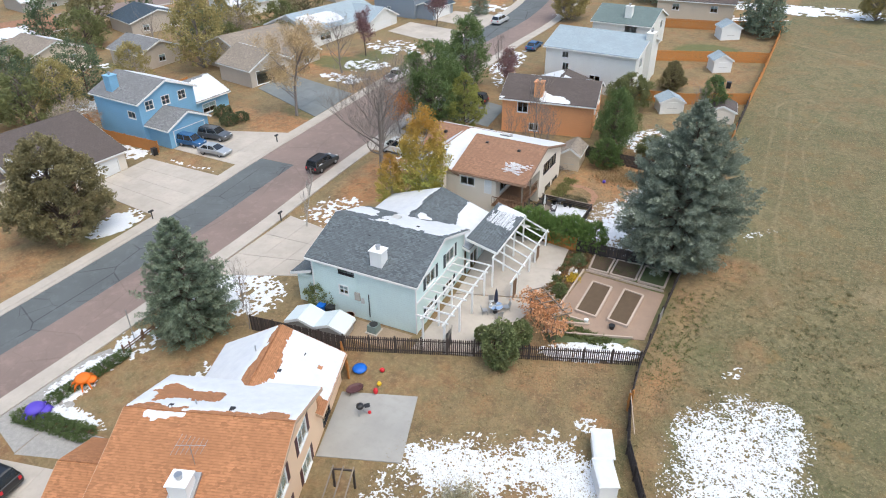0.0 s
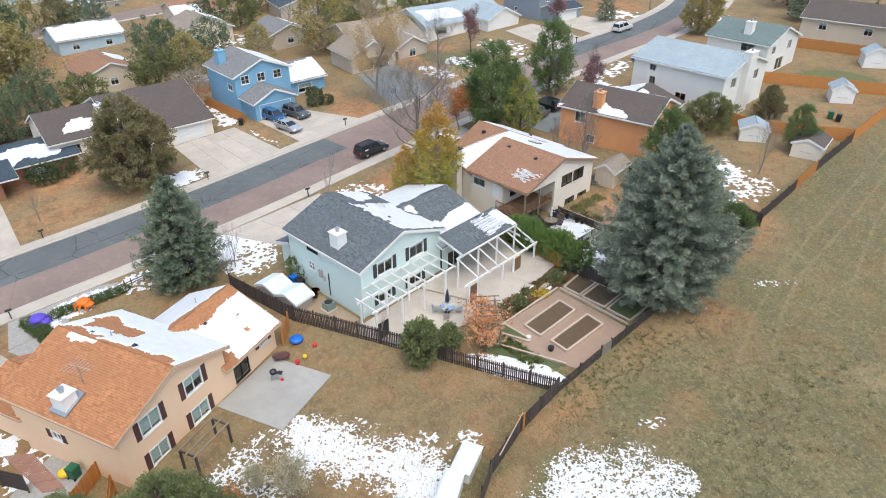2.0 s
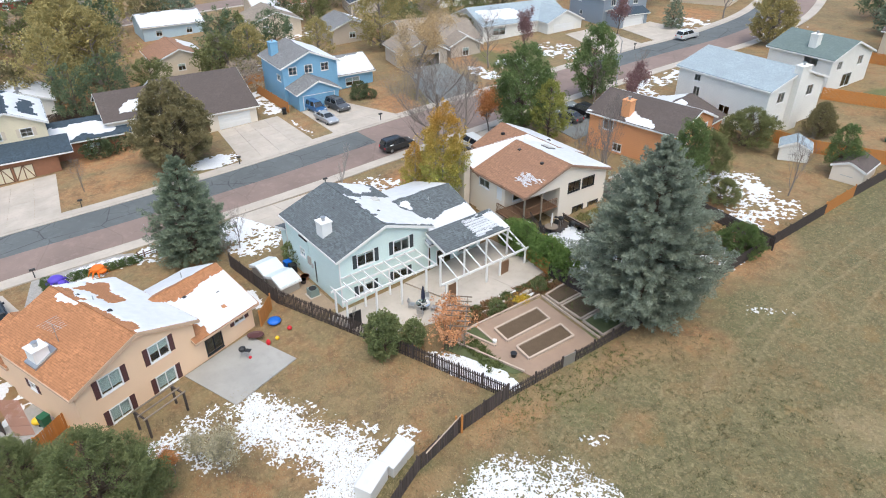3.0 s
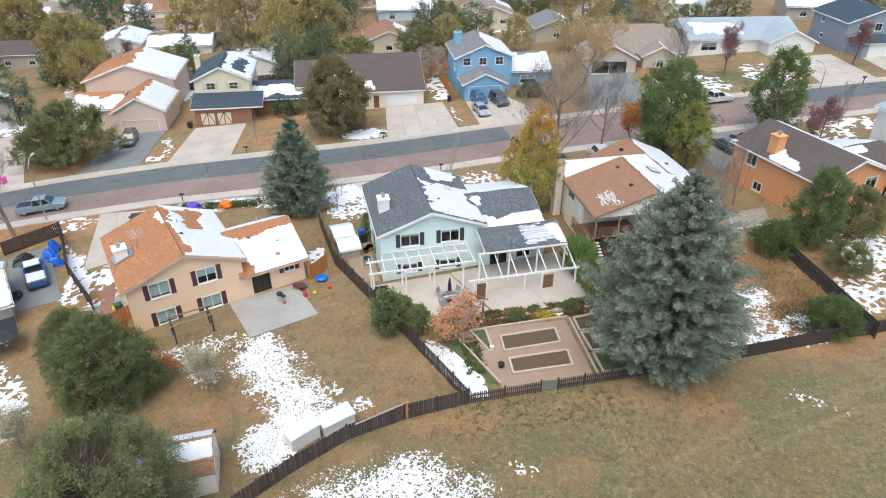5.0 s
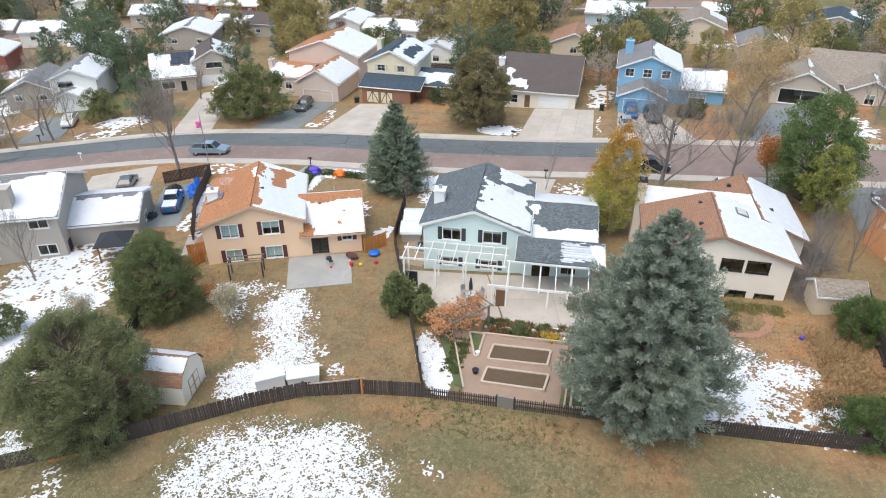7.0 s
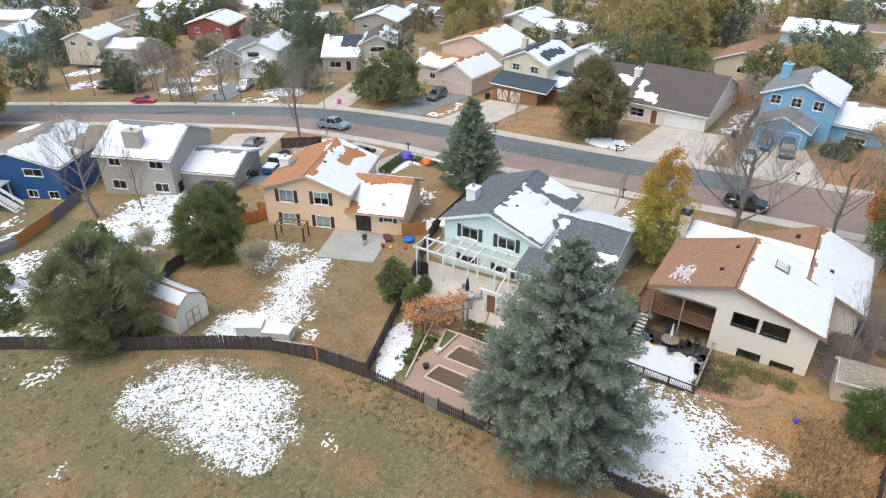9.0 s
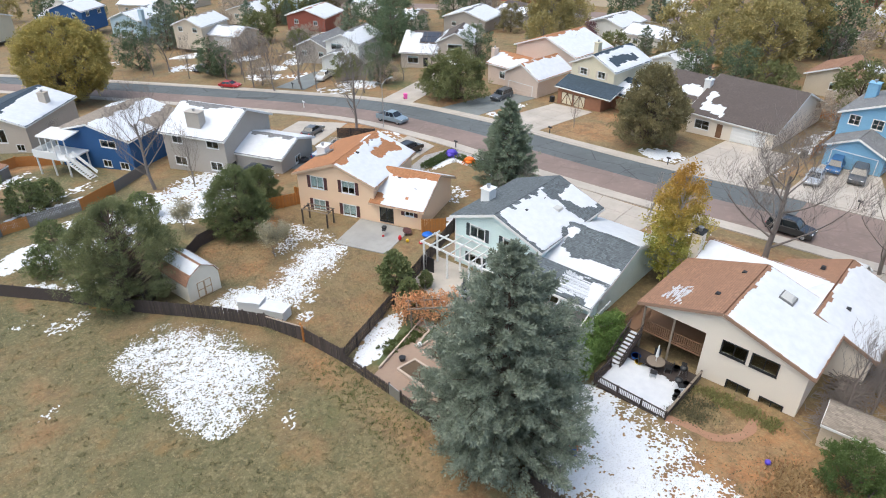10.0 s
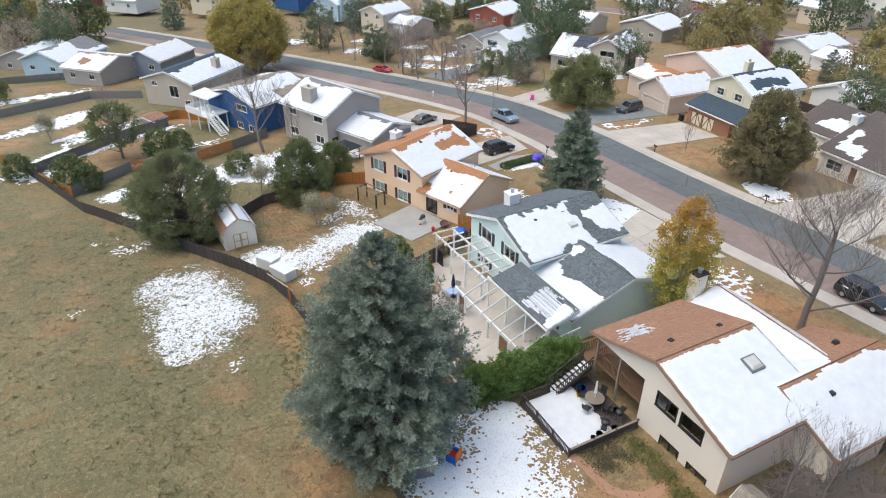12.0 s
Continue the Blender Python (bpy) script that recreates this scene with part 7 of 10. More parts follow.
# ---- the cream house's corner deck, stair and snowy patio ----
deck = thing("deck", 0, 0, 0, 0, "brown timber deck under the roof corner", "deck")
deck.matrix_basis = tan.matrix_basis.copy()
part("floor", MB().box(-3.1, -0.1, 0.1, 5.1, 1.75, 1.9), WOOD, deck)
for y in (0.25, 2.7):
    part("post", MB().box(-0.2, -0.06, y - 0.07, y + 0.07, -0.4, 4.2), WOOD_GREY, deck)
part("post", MB().box(-3.0, -2.86, 0.18, 0.32, -0.4, 1.8), WOOD_GREY, deck)


def railing(parent, p, q, h=0.95, mat=None, step=0.16):
    mat = mat or WOOD
    p, q = Vector(p), Vector(q)
    n = max(2, int((q - p).length / step))
    part("handrail", MB().bar(p + Vector((0, 0, h)), q + Vector((0, 0, h)), 0.09, 0.06), mat, parent)
    part("bottom_rail", MB().bar(p + Vector((0, 0, 0.12)), q + Vector((0, 0, 0.12)), 0.06, 0.06), mat, parent)
    for i in range(n + 1):
        c = p.lerp(q, i / n)
        part("baluster", MB().bar(c + Vector((0, 0, 0.1)), c + Vector((0, 0, h)), 0.035), mat, parent)


railing(deck, (-0.15, 0.3, 1.9), (-0.15, 5.0, 1.9))
railing(deck, (-1.6, 0.15, 1.9), (-0.2, 0.15, 1.9))
railing(deck, (-3.1, -1.0, 1.9), (0.4, -1.0, 1.9))
part("landing", MB().box(-3.1, 0.45, -1.1, 0.097, 1.75, 1.897), WOOD, deck)

st = thing("stair", 0, 0, 0, 0, "brown timber garden stair with snow on its treads", "stair")
st.matrix_basis = tan.matrix_basis.copy()
for k in range(10):
    x, z = 0.5 + 0.32 * k, 1.75 - 0.17 * k
    part("tread", MB().box(x, x + 0.34, -0.45, 0.55, z - 0.06, z), FENCE_DARK, st)
    part("tread_snow", MB().box(x + 0.05, x + 0.32, -0.3, 0.4, z, z + 0.06, 0.03), SNOW, st)
for y in (-0.48, 0.58):
    part("stringer", MB().bar((0.45, y, 1.75), (3.7, y, 0.05), 0.05, 0.24), FENCE_DARK, st)
    part("handrail", MB().bar((0.45, y, 2.75), (3.7, y, 1.05), 0.07, 0.06), FENCE_DARK, st)
    for k in range(18):
        part("baluster", MB().bar((0.5 + 0.18 * k, y, 1.7 - 0.094 * k), (0.5 + 0.18 * k, y, 2.7 - 0.094 * k), 0.04), FENCE_DARK, st)
pat = thing("low_deck", 0, 0, 0, 0, "low timber terrace with a dark railing under snow", "deck")
pat.matrix_basis = tan.matrix_basis @ pose(0, 0, 0.05)
part("floor", MB().box(0.2, 6.3, -0.1, 5.75, -0.25, 0.18), FENCE_DARK, pat)
railing(pat, (6.2, -0.05, 0.18), (6.2, 5.7, 0.18), 0.75, FENCE_DARK, 0.14)
railing(pat, (3.8, -0.07, 0.18), (6.2, -0.05, 0.18), 0.75, FENCE_DARK, 0.14)
for z in (0.42, 0.62, 0.82):
    part("board", MB().bar((0.4, 5.7, z), (6.2, 5.7, z), 0.05, 0.15), FENCE_DARK, pat)
part("cap_rail", MB().bar((0.3, 5.7, 0.95), (6.25, 5.7, 0.95), 0.16, 0.05), WOOD_GREY, pat)
for x, y in ((0.45, 5.7), (2.3, 5.7), (4.2, 5.7), (6.2, 5.7), (6.2, 3.8), (6.2, 1.9), (6.2, -0.05), (3.8, -0.05)):
    part("post", MB().box(x - 0.06, x + 0.06, y - 0.06, y + 0.06, -0.25, 1.02), FENCE_DARK, pat)
roof_snow(pat, tuple(Vector(p) for p in ((0.5, 0.1, 0.19), (6.0, 0.1, 0.19), (0.5, 5.5, 0.19), (6.0, 5.5, 0.19))), [(0.22, 0.0, 1.0, 1.0)], [(0.0, 0.55, 0.26, 1.0)], 0.12, 0.3, 41, 0.06, "untouched snow on the low terrace")
rt = thing("patio_table", 0, 0, 0, 0, "round grey patio table with a folded white parasol", "table")
rt.matrix_basis = tan.matrix_basis @ pose(1.7, 2.6, 0.25)
part("tabletop", MB().tube((0, 0, 0.7), (0, 0, 0.74), 0.7, n=22), WOOD_GREY, rt)
part("leg", MB().tube((0, 0, 0), (0, 0, 0.7), 0.07, n=10), IRON, rt)
part("parasol", MB().tube((0, 0, 0.74), (0, 0, 1.2), 0.03, n=8).tube((0, 0, 1.2), (0, 0, 2.3), 0.13, 0.05, 10), WHITE, rt)
for k in range(4):
    a = 20 + 90 * k
    garden_chair(tan.matrix_basis @ pose(1.7 + 1.0 * math.sin(radians(-a)), 2.6 + 1.0 * math.cos(radians(a)), 0.25, 0, 0, a), IRON, "dark metal garden chair on the terrace")
grill(tan.matrix_basis @ pose(2.6, 4.9, 0.24, 0, 0, 40), "black kettle barbecue in the snow on the terrace")
grill(tan.matrix_basis @ pose(1.1, 4.6, 0.24, 0, 0, 200), "black kettle barbecue beside the house wall")
for _x, _y, _r in ((3.3, 5.2, 0.22), (3.9, 5.3, 0.18), (2.0, 5.3, 0.26), (0.7, 3.9, 0.24)):
    _q = tan.matrix_basis @ Vector((_x, _y, 0))
    tub(_q.x, _q.y, 0, IRON, "dark plant pot on the terrace", _r, 0.4)
tub(-23.4, 58.9, 0, BLUE_P, "blue plastic tub below the stair", 0.35, 0.5)
tub(-23.0, 59.4, 0, YELLOW_P, "yellow plastic tub below the stair", 0.3, 0.4)

# gravel beds, brick path and cedar panel at the peach house
GRAVEL = plain("grey_river_gravel", (0.36, 0.345, 0.32), 0.9, 0.45, 3.0, 16, relief=0.9)
slab("gravel_bed", [(-44.2, 12.0), (-50.3, 13.2), (-50.0, 18.4), (-44.6, 17.2)], GRAVEL, "grey river gravel in the front garden", "gravel", 0.03)
slab("gravel_bed", [(-46.4, 17.3), (-50.0, 18.5), (-47.9, 22.8), (-45.9, 22.4)], GRAVEL, "grey river gravel in the front garden", "gravel", 0.035)
slab("gravel_bed", [(-28.4, 11.6), (-24.4, 13.4), (-22.4, 10.4), (-26.6, 8.4)], GRAVEL, "grey river gravel beside the house", "gravel", 0.03)
slab("brick_path", [(-31.0, 8.9), (-29.6, 10.6), (-24.4, 11.5), (-25.2, 10.2)], plain("red_path_brick", (0.34, 0.19, 0.14), 0.9, 0.3, 2.0, 14, relief=0.5), "red brick garden path beside the house", "path", 0.05, cells=(14, 4))
slab("gravel_bed", [(-39.0, 14.0), (-44.1, 11.9), (-44.4, 15.0), (-39.4, 16.2)], GRAVEL, "grey river gravel in the front garden", "gravel", 0.028)
fence([(-22.2, 11.6), (-24.0, 14.2)], 1.5, FENCE_ORANGE, "orange cedar fence panel at the house corner", 0.15, 0.01)

# odd timber at the field fence
gpost = thing("gate_post", -6.2, 37.3, gz(-6.2, 37.3), 75, "new orange cedar posts mending the dark field fence", "post")
for x in (-0.22, 0.22):
    part("post", MB().box(x - 0.07, x + 0.07, 0.03, 0.17, -0.1, 1.75), FENCE_ORANGE, gpost)
part("board", MB().box(-0.35, 0.35, 0.17, 0.2, 0.9, 1.05), FENCE_ORANGE, gpost)
lean = thing("plank", -5.0, 33.8, gz(-5.0, 33.8), 0, "long pale plank lying along the fence top", "plank")
part("plank", MB().bar((0, 0, 1.52), (-1.5, 3.9, 1.66), 0.05, 0.12), TIMBER_PALE, lean)
low = thing("plank", 4.9, 18.4, gz(4.9, 18.4), 0, "orange plank lying at the foot of the fence", "plank")
part("plank", MB().bar((0, 0, 0.12), (-1.5, 2.4, 0.12), 0.06, 0.24), FENCE_ORANGE, low)

toy = thing("toy_chair", -12.0, 60.9, gz(-12.0, 60.9), 35, "bright plastic garden chair in red, orange and blue", "toy chair")
part("seat", MB().box(-0.4, 0.4, -0.35, 0.35, 0.28, 0.38), RED_P, toy)
part("backrest", MB().box(-0.4, 0.4, 0.3, 0.42, 0.3, 1.0, 0.02), ORANGE_P, toy)
for x in (-0.42, 0.42):
    part("armrest", MB().box(x - 0.06, x + 0.06, -0.35, 0.35, 0.0, 0.6), BLUE_P, toy)
part("tray", MB().box(-0.3, 0.3, -0.5, -0.36, 0.4, 0.5), YELLOW_P, toy)

# trodden earth path round the cream house
EARTH_PATH = plain("trodden_earth", (0.36, 0.20, 0.125), 0.95, 0.25, 1.5, 12)
_mb = MB()
_line = smooth_path([(-19.2, 63.9), (-19.6, 65.4), (-19.7, 67.0), (-20.6, 68.1), (-21.9, 68.6), (-23.4, 68.4)], 0.35)
_sides = []
for _i, _p in enumerate(_line):
    _d = (_line[min(_i + 1, len(_line) - 1)] - _line[max(_i - 1, 0)])
    _n = Vector((-_d.y, _d.x, 0)).normalized() * (0.34 + 0.06 * math.sin(_i * 1.7))
    _sides.append([Vector((q.x, q.y, gz(q.x, q.y) + 0.035)) for q in (Vector((_p.x, _p.y, 0)) - _n, Vector((_p.x, _p.y, 0)) + _n)])
for (a, b), (c, d) in zip(_sides, _sides[1:]):
    _mb.poly(a, c, d, b)
solid("garden_path", _mb, EARTH_PATH, "narrow trodden reddish earth path", "path", kind="structure")

# white deck and sunroom of the deep blue house
dk = thing("deck", 0, 0, 0, 0, "white-painted raised deck with sunroom and stair", "deck")
dk.matrix_basis = navy.matrix_basis.copy()
part("floor", MB().box(0.05, 4.2, -13.2, -7.4, 2.4, 2.6), WHITE, dk)
for x in (0.4, 4.0):
    for y in (-13.0, -10.2, -7.6):
        part("post", MB().box(x - 0.09, x + 0.09, y - 0.09, y + 0.09, -0.3, 2.4), WHITE, dk)
part("rail_panel", MB().box(4.1, 4.2, -13.2, -9.0, 2.6, 3.5), WHITE, dk)
part("rail_panel", MB().box(0.1, 4.2, -13.3, -13.2, 2.6, 3.5), WHITE, dk)
for y in (-13.0, -11.9, -10.8, -9.7, -8.6):
    part("sunroom_post", MB().box(2.7, 2.82, y - 0.06, y + 0.06, 2.6, 5.0), WHITE, dk)
part("sunroom_roof", MB().hexa([(0.05, -13.2, 5.3), (3.1, -13.2, 5.0), (3.1, -8.2, 5.0), (0.05, -8.2, 5.3)], [(0.05, -13.2, 5.45), (3.1, -13.2, 5.15), (3.1, -8.2, 5.15), (0.05, -8.2, 5.45)]), WHITE, dk)
roof_snow(dk, tuple(Vector(p) for p in ((3.1, -13.2, 5.16), (3.1, -8.2, 5.16), (0.05, -13.2, 5.46), (0.05, -8.2, 5.46))), ALL, (), 0.3, 0.15, 45, 0.08, "snow on the sunroom roof")
for k in range(12):
    part("tread", MB().box(3.0, 4.2, -7.4 + 0.3 * k, -7.1 + 0.3 * k, 2.35 - 0.21 * k, 2.42 - 0.21 * k), WHITE, dk)
for x in (3.0, 4.2):
    part("stringer", MB().bar((x, -7.4, 2.3), (x, -3.8, -0.1), 0.06, 0.3), WHITE, dk)
    part("handrail", MB().bar((x, -7.4, 3.4), (x, -3.8, 0.9), 0.07, 0.5), WHITE, dk)

# yellow house: lower roof over the barn-style doors
roof_slope(yel, WHITE, (3.9, -0.4, 3.0), (3.9, 11.0, 3.0), (0.0, -0.4, 4.3), (0.0, 11.0, 4.3), R_NAVY, name="porch_roof")
wall(yel, (3.4, 0), (3.4, 9.0), -1.2, 3.0, BRICK, [(0.8, 3.2, 1.2, 3.4), (3.4, 5.8, 1.2, 3.4)])
wall(yel, (0, 0), (3.4, 0), -1.2, 3.0, S_YELLOW)
wall(yel, (3.4, 9.0), (0, 9.0), -1.2, 3.0, BRICK)
for y0 in (0.8, 3.4):
    d = part("barn_door", MB().box(3.3, 3.36, y0, y0 + 2.4, 0, 2.2), S_YELLOW, yel)
    for p, q in (((y0, 0.06), (y0 + 2.4, 0.06)), ((y0, 2.14), (y0 + 2.4, 2.14)), ((y0 + 0.05, 0), (y0 + 0.05, 2.2)), ((y0 + 2.35, 0), (y0 + 2.35, 2.2)), ((y0 + 1.2, 0), (y0 + 1.2, 2.2)), ((y0, 0), (y0 + 1.2, 2.2)), ((y0 + 2.4, 0), (y0 + 1.2, 2.2))):
        part("brace", MB().bar((3.38, p[0], p[1]), (3.38, q[0], q[1]), 0.05, 0.13), WOOD, d)

# dark canopy gazebo and covered vehicle behind the grey-tan house
gz_b = thing("gazebo", -21.8, 2.8, gz(-21.8, 2.8), 26, "dark canopy gazebo on timber posts", "gazebo")
for x in (-1.4, 1.4):
    for y in (-1.4, 1.4):
        part("post", MB().box(x - 0.06, x + 0.06, y - 0.06, y + 0.06, 0, 2.1), WOOD, gz_b)
part("canopy", MB().rings([[(-1.8, -1.8, 2.0), (1.8, -1.8, 2.0), (1.8, 1.8, 2.0), (-1.8, 1.8, 2.0)], [(-0.3, -0.3, 2.9), (0.3, -0.3, 2.9), (0.3, 0.3, 2.9), (-0.3, 0.3, 2.9)]]), plain("black_cloth", (0.03, 0.034, 0.04), 0.9), gz_b)


# ---- vehicles ----
def vehicle(x, y, rot, kind, paint, label, z=0.06):
    size = {"sedan": (4.7, 1.82, 0.92, 1.45), "suv": (4.8, 1.95, 1.08, 1.8), "pickup": (5.7, 2.0, 1.12, 1.85), "compact": (4.1, 1.8, 1.0, 1.75), "van": (4.9, 2.0, 1.15, 2.0)}[kind]
    L, W, belt, top = size
    v = thing("vehicle", x, y, gz(x, y) + z, rot, label, "car", "parked vehicles")
    h = L / 2
    slope = math.degrees(math.atan(0.055 * math.sin(radians(rot))))
    v.matrix_basis = v.matrix_basis @ pose(0, 0, 0, 0, -slope, 0)
    prof = [(-h, 0.38), (-h - 0.04, 0.6), (-h + 0.02, belt - 0.05), (-h + 0.12, belt), (h - 1.25, belt), (h - 0.35, belt - 0.13), (h - 0.02, belt - 0.3), (h + 0.02, 0.55), (h - 0.06, 0.34)]
    rings = []
    for yy, k, dz in ((-W / 2 + 0.0, 0.965, 0.03), (-W / 2 + 0.09, 1.0, 0.0), (W / 2 - 0.09, 1.0, 0.0), (W / 2, 0.965, 0.03)):
        rings.append([(px * k, yy * (1 if abs(yy) < W / 2 - 0.01 else 1), pz - (dz if pz > 0.7 else -dz)) for px, pz in prof])
    part("body", MB().rings(rings), paint, v)
    x0, x1, t0, t1 = {"sedan": (-h + 0.55, h - 1.25, -h + 1.15, h - 2.1), "suv": (-h + 0.1, h - 1.3, -h + 0.35, h - 1.95), "pickup": (-0.75, h - 1.35, -0.6, h - 2.1), "compact": (-h + 0.1, h - 1.0, -h + 0.3, h - 1.55), "van": (-h + 0.1, h - 0.9, -h + 0.25, h - 1.7)}[kind]
    a, b = W / 2 - 0.12, W / 2 - 0.28
    lo = [(x0, -a, belt - 0.01), (x1, -a, belt - 0.01), (x1, a, belt - 0.01), (x0, a, belt - 0.01)]
    hi = [(t0, -b, top - 0.07), (t1, -b, top - 0.07), (t1, b, top - 0.07), (t0, b, top - 0.07)]
    part("glasshouse", MB().hexa(lo, hi), CAR_GLASS, v)
    part("roof", MB().hexa([(t0 - 0.05, -b - 0.03, top - 0.07), (t1 + 0.08, -b - 0.03, top - 0.07), (t1 + 0.08, b + 0.03, top - 0.07), (t0 - 0.05, b + 0.03, top - 0.07)], [(t0 + 0.08, -b + 0.1, top), (t1 - 0.1, -b + 0.1, top), (t1 - 0.1, b - 0.1, top), (t0 + 0.08, b - 0.1, top)]), paint, v)
    for i in range(4):
        part("pillar", MB().bar(lo[i], hi[i], 0.07), paint, v)
    for s in (-1, 1):
        m0 = ((x0 + x1) / 2 - 0.1, s * (a + 0.0), belt)
        part("pillar", MB().bar(m0, ((t0 + t1) / 2 - 0.1, s * (b + 0.0), top - 0.06), 0.07), paint, v)
        part("headlight", MB().box(h - 0.3, h - 0.02, s * (W / 2 - 0.36) - 0.16, s * (W / 2 - 0.36) + 0.16, belt - 0.36, belt - 0.24), WHITE, v)
        part("tail_light", MB().box(-h - 0.05, -h + 0.05, s * (W / 2 - 0.25) - 0.1, s * (W / 2 - 0.25) + 0.1, belt - 0.34, belt - 0.08), RED_P, v)
        part("mirror", MB().box(x1 - 0.4, x1 - 0.22, s * (W / 2 + 0.06) - 0.09, s * (W / 2 + 0.06) + 0.09, belt + 0.02, belt + 0.16), paint, v)
    r = 0.36 if kind in ("suv", "pickup") else 0.32
    for wx in (-h + 0.95, h - 0.9):
        for s in (-1, 1):
            y0 = s * (W / 2 - 0.12)
            wl = part("wheel", MB().tube((wx, y0 - 0.115, r), (wx, y0 + 0.115, r), r, n=18), RUBBER, v)
            part("rim", MB().tube((wx, y0 - 0.122, r), (wx, y0 + 0.122, r), r * 0.6, n=14), STEEL, wl)
    if kind == "pickup":
        part("bed", MB().box(-h + 0.12, -0.85, -W / 2 + 0.14, W / 2 - 0.14, belt - 0.02, belt + 0.004), BLACK, v)
        for s in (-1, 1):
            part("bed_side", MB().box(-h + 0.05, -0.8, s * (W / 2 - 0.1) - 0.06, s * (W / 2 - 0.1) + 0.06, belt - 0.02, belt + 0.1), paint, v)
    if kind in ("suv",):
        for s in (-1, 1):
            part("roof_rail", MB().bar((t0 + 0.2, s * (b - 0.12), top + 0.04), (t1 - 0.3, s * (b - 0.12), top + 0.04), 0.04), BLACK, v)
    return v


def paint(name, colour, metal=0.3):
    m, nt, b = nodes_of(name)
    n = noise_node(nt, coords(nt), 3.0, 4)
    nt.links.new(mix(nt, n, shade(colour, 0.88), shade(colour, 1.08)), b.inputs["Base Color"])
    b.inputs["Roughness"].default_value, b.inputs["Metallic"].default_value = 0.32, metal
    b.inputs["Coat Weight"].default_value = 0.6
    return m


CAR_GLASS = paint("car_glass", (0.02, 0.024, 0.028), 0.0)
CAR_GLASS.node_tree.nodes["Principled BSDF"].inputs["Roughness"].default_value = 0.06
P_SILVER, P_BLACK, P_WHITE, P_GREY, P_BLUE, P_RED, P_STEEL = [paint(n, c) for n, c in (("silver_paint", (0.42, 0.44, 0.46)), ("black_paint", (0.02, 0.02, 0.022)), ("white_car_paint", (0.72, 0.72, 0.7)), ("grey_car_paint", (0.10, 0.105, 0.11)), ("blue_car_paint", (0.03, 0.12, 0.28)), ("red_car_paint", (0.5, 0.03, 0.03)), ("light_blue_car_paint", (0.26, 0.33, 0.38)))]
vehicle(-54.0, 59.2, 92, "suv", P_BLACK, "black boxy off-road car parked on the street")
vehicle(-70.6, 55.8, 8, "sedan", P_SILVER, "silver saloon car parked on the driveway")
vehicle(-76.0, 56.4, 8, "compact", P_BLUE, "blue compact off-road car with white top on the driveway")
vehicle(-74.6, 59.6, 10, "suv", P_GREY, "dark grey estate car on the driveway")
vehicle(-51.8, -4.6, 98, "pickup", P_STEEL, "light blue-grey pickup truck parked on the street")
vehicle(-43.0, 9.6, 190, "suv", P_BLACK, "dark car parked on the driveway")
vehicle(-74.0, 0.4, 5, "suv", P_GREY, "grey car parked before the garage")
vehicle(-63.0, -40.6, 30, "pickup", P_WHITE, "white pickup truck parked on the driveway")
vehicle(-46.2, -50.6, 118, "sedan", P_RED, "red car parked on the street")
vehicle(-51.0, -66.5, 26, "suv", P_GREY, "dark car parked on the driveway")
vehicle(-50.0, -71.5, 26, "sedan", P_BLACK, "black car parked on the driveway")
vehicle(-64.6, 92.0, 93, "pickup", P_WHITE, "white work truck with an open bed parked on the street")
vehicle(-64.4, 131.5, 88, "suv", P_WHITE, "white car parked on the far street")
vehicle(-47.5, 67.2, 180, "van", P_WHITE, "white van parked on the driveway of the cream house")
vehicle(-46.8, 84.2, 185, "sedan", P_GREY, "dark car parked beside the orange house")
vehicle(-47.0, 87.2, 185, "suv", P_BLACK, "black car parked beside the orange house")
vehicle(-50.0, 117.2, 92, "sedan", P_BLUE, "dark blue car parked on the street")
vehicle(-39.2, -9.6, 205, "sedan", P_GREY, "grey car parked before the garage")
vehicle(-5.8, -85.0, 60, "sedan", P_STEEL, "pale silver car parked on the driveway")
vehicle(-155.0, 105.0, 60, "sedan", P_WHITE, "white car on the back street")
slab("parking_yard", [(-29.2, 5.4), (-41.2, -0.2), (-39.4, -3.9), (-27.8, 1.4)], CONCRETE_DARK, "stained concrete parking yard beside the house", "yard", 0.05, cells=(3, 1))


def heap(x, y, lx, ly, h, material, label, seed):
    """A lumpy covered heap."""
    rng = np.random.default_rng(seed)
    n, m = 13, 6
    rings = []
    for j in range(m):
        a = j / (m - 1)
        k = math.cos(a * 1.35) + 0.02
        rings.append([(math.cos(2 * math.pi * i / n) * lx * k * rng.uniform(0.62, 1.2), math.sin(2 * math.pi * i / n) * ly * k * rng.uniform(0.62, 1.2), h * math.sin(a * 1.5) * rng.uniform(0.55, 1.05) if j else 0.0) for i in range(n)])
    t = thing("tarpaulin", x, y, gz(x, y) + 0.05, seed * 37, label, "tarpaulin")
    part("cover", MB().rings(rings), material, t)


TARP = plain("blue_tarpaulin", (0.02, 0.13, 0.55), 0.35, 0.25, 1.5, 9, relief=0.5)
TARP_BLACK = plain("black_tarpaulin", (0.03, 0.03, 0.033), 0.45, 0.3, 1.5, 9, relief=0.5)
heap(-38.6, 1.0, 1.5, 0.8, 0.9, TARP, "crumpled blue tarpaulin over stored goods", 1)
heap(-40.0, 1.0, 0.7, 0.5, 1.5, TARP, "crumpled blue tarpaulin over stored goods", 2)
heap(-36.6, 2.6, 0.7, 0.5, 0.8, TARP, "crumpled blue tarpaulin over stored goods", 3)
heap(-38.4, -1.8, 1.2, 0.7, 0.9, TARP_BLACK, "black covered heap in the parking yard", 4)
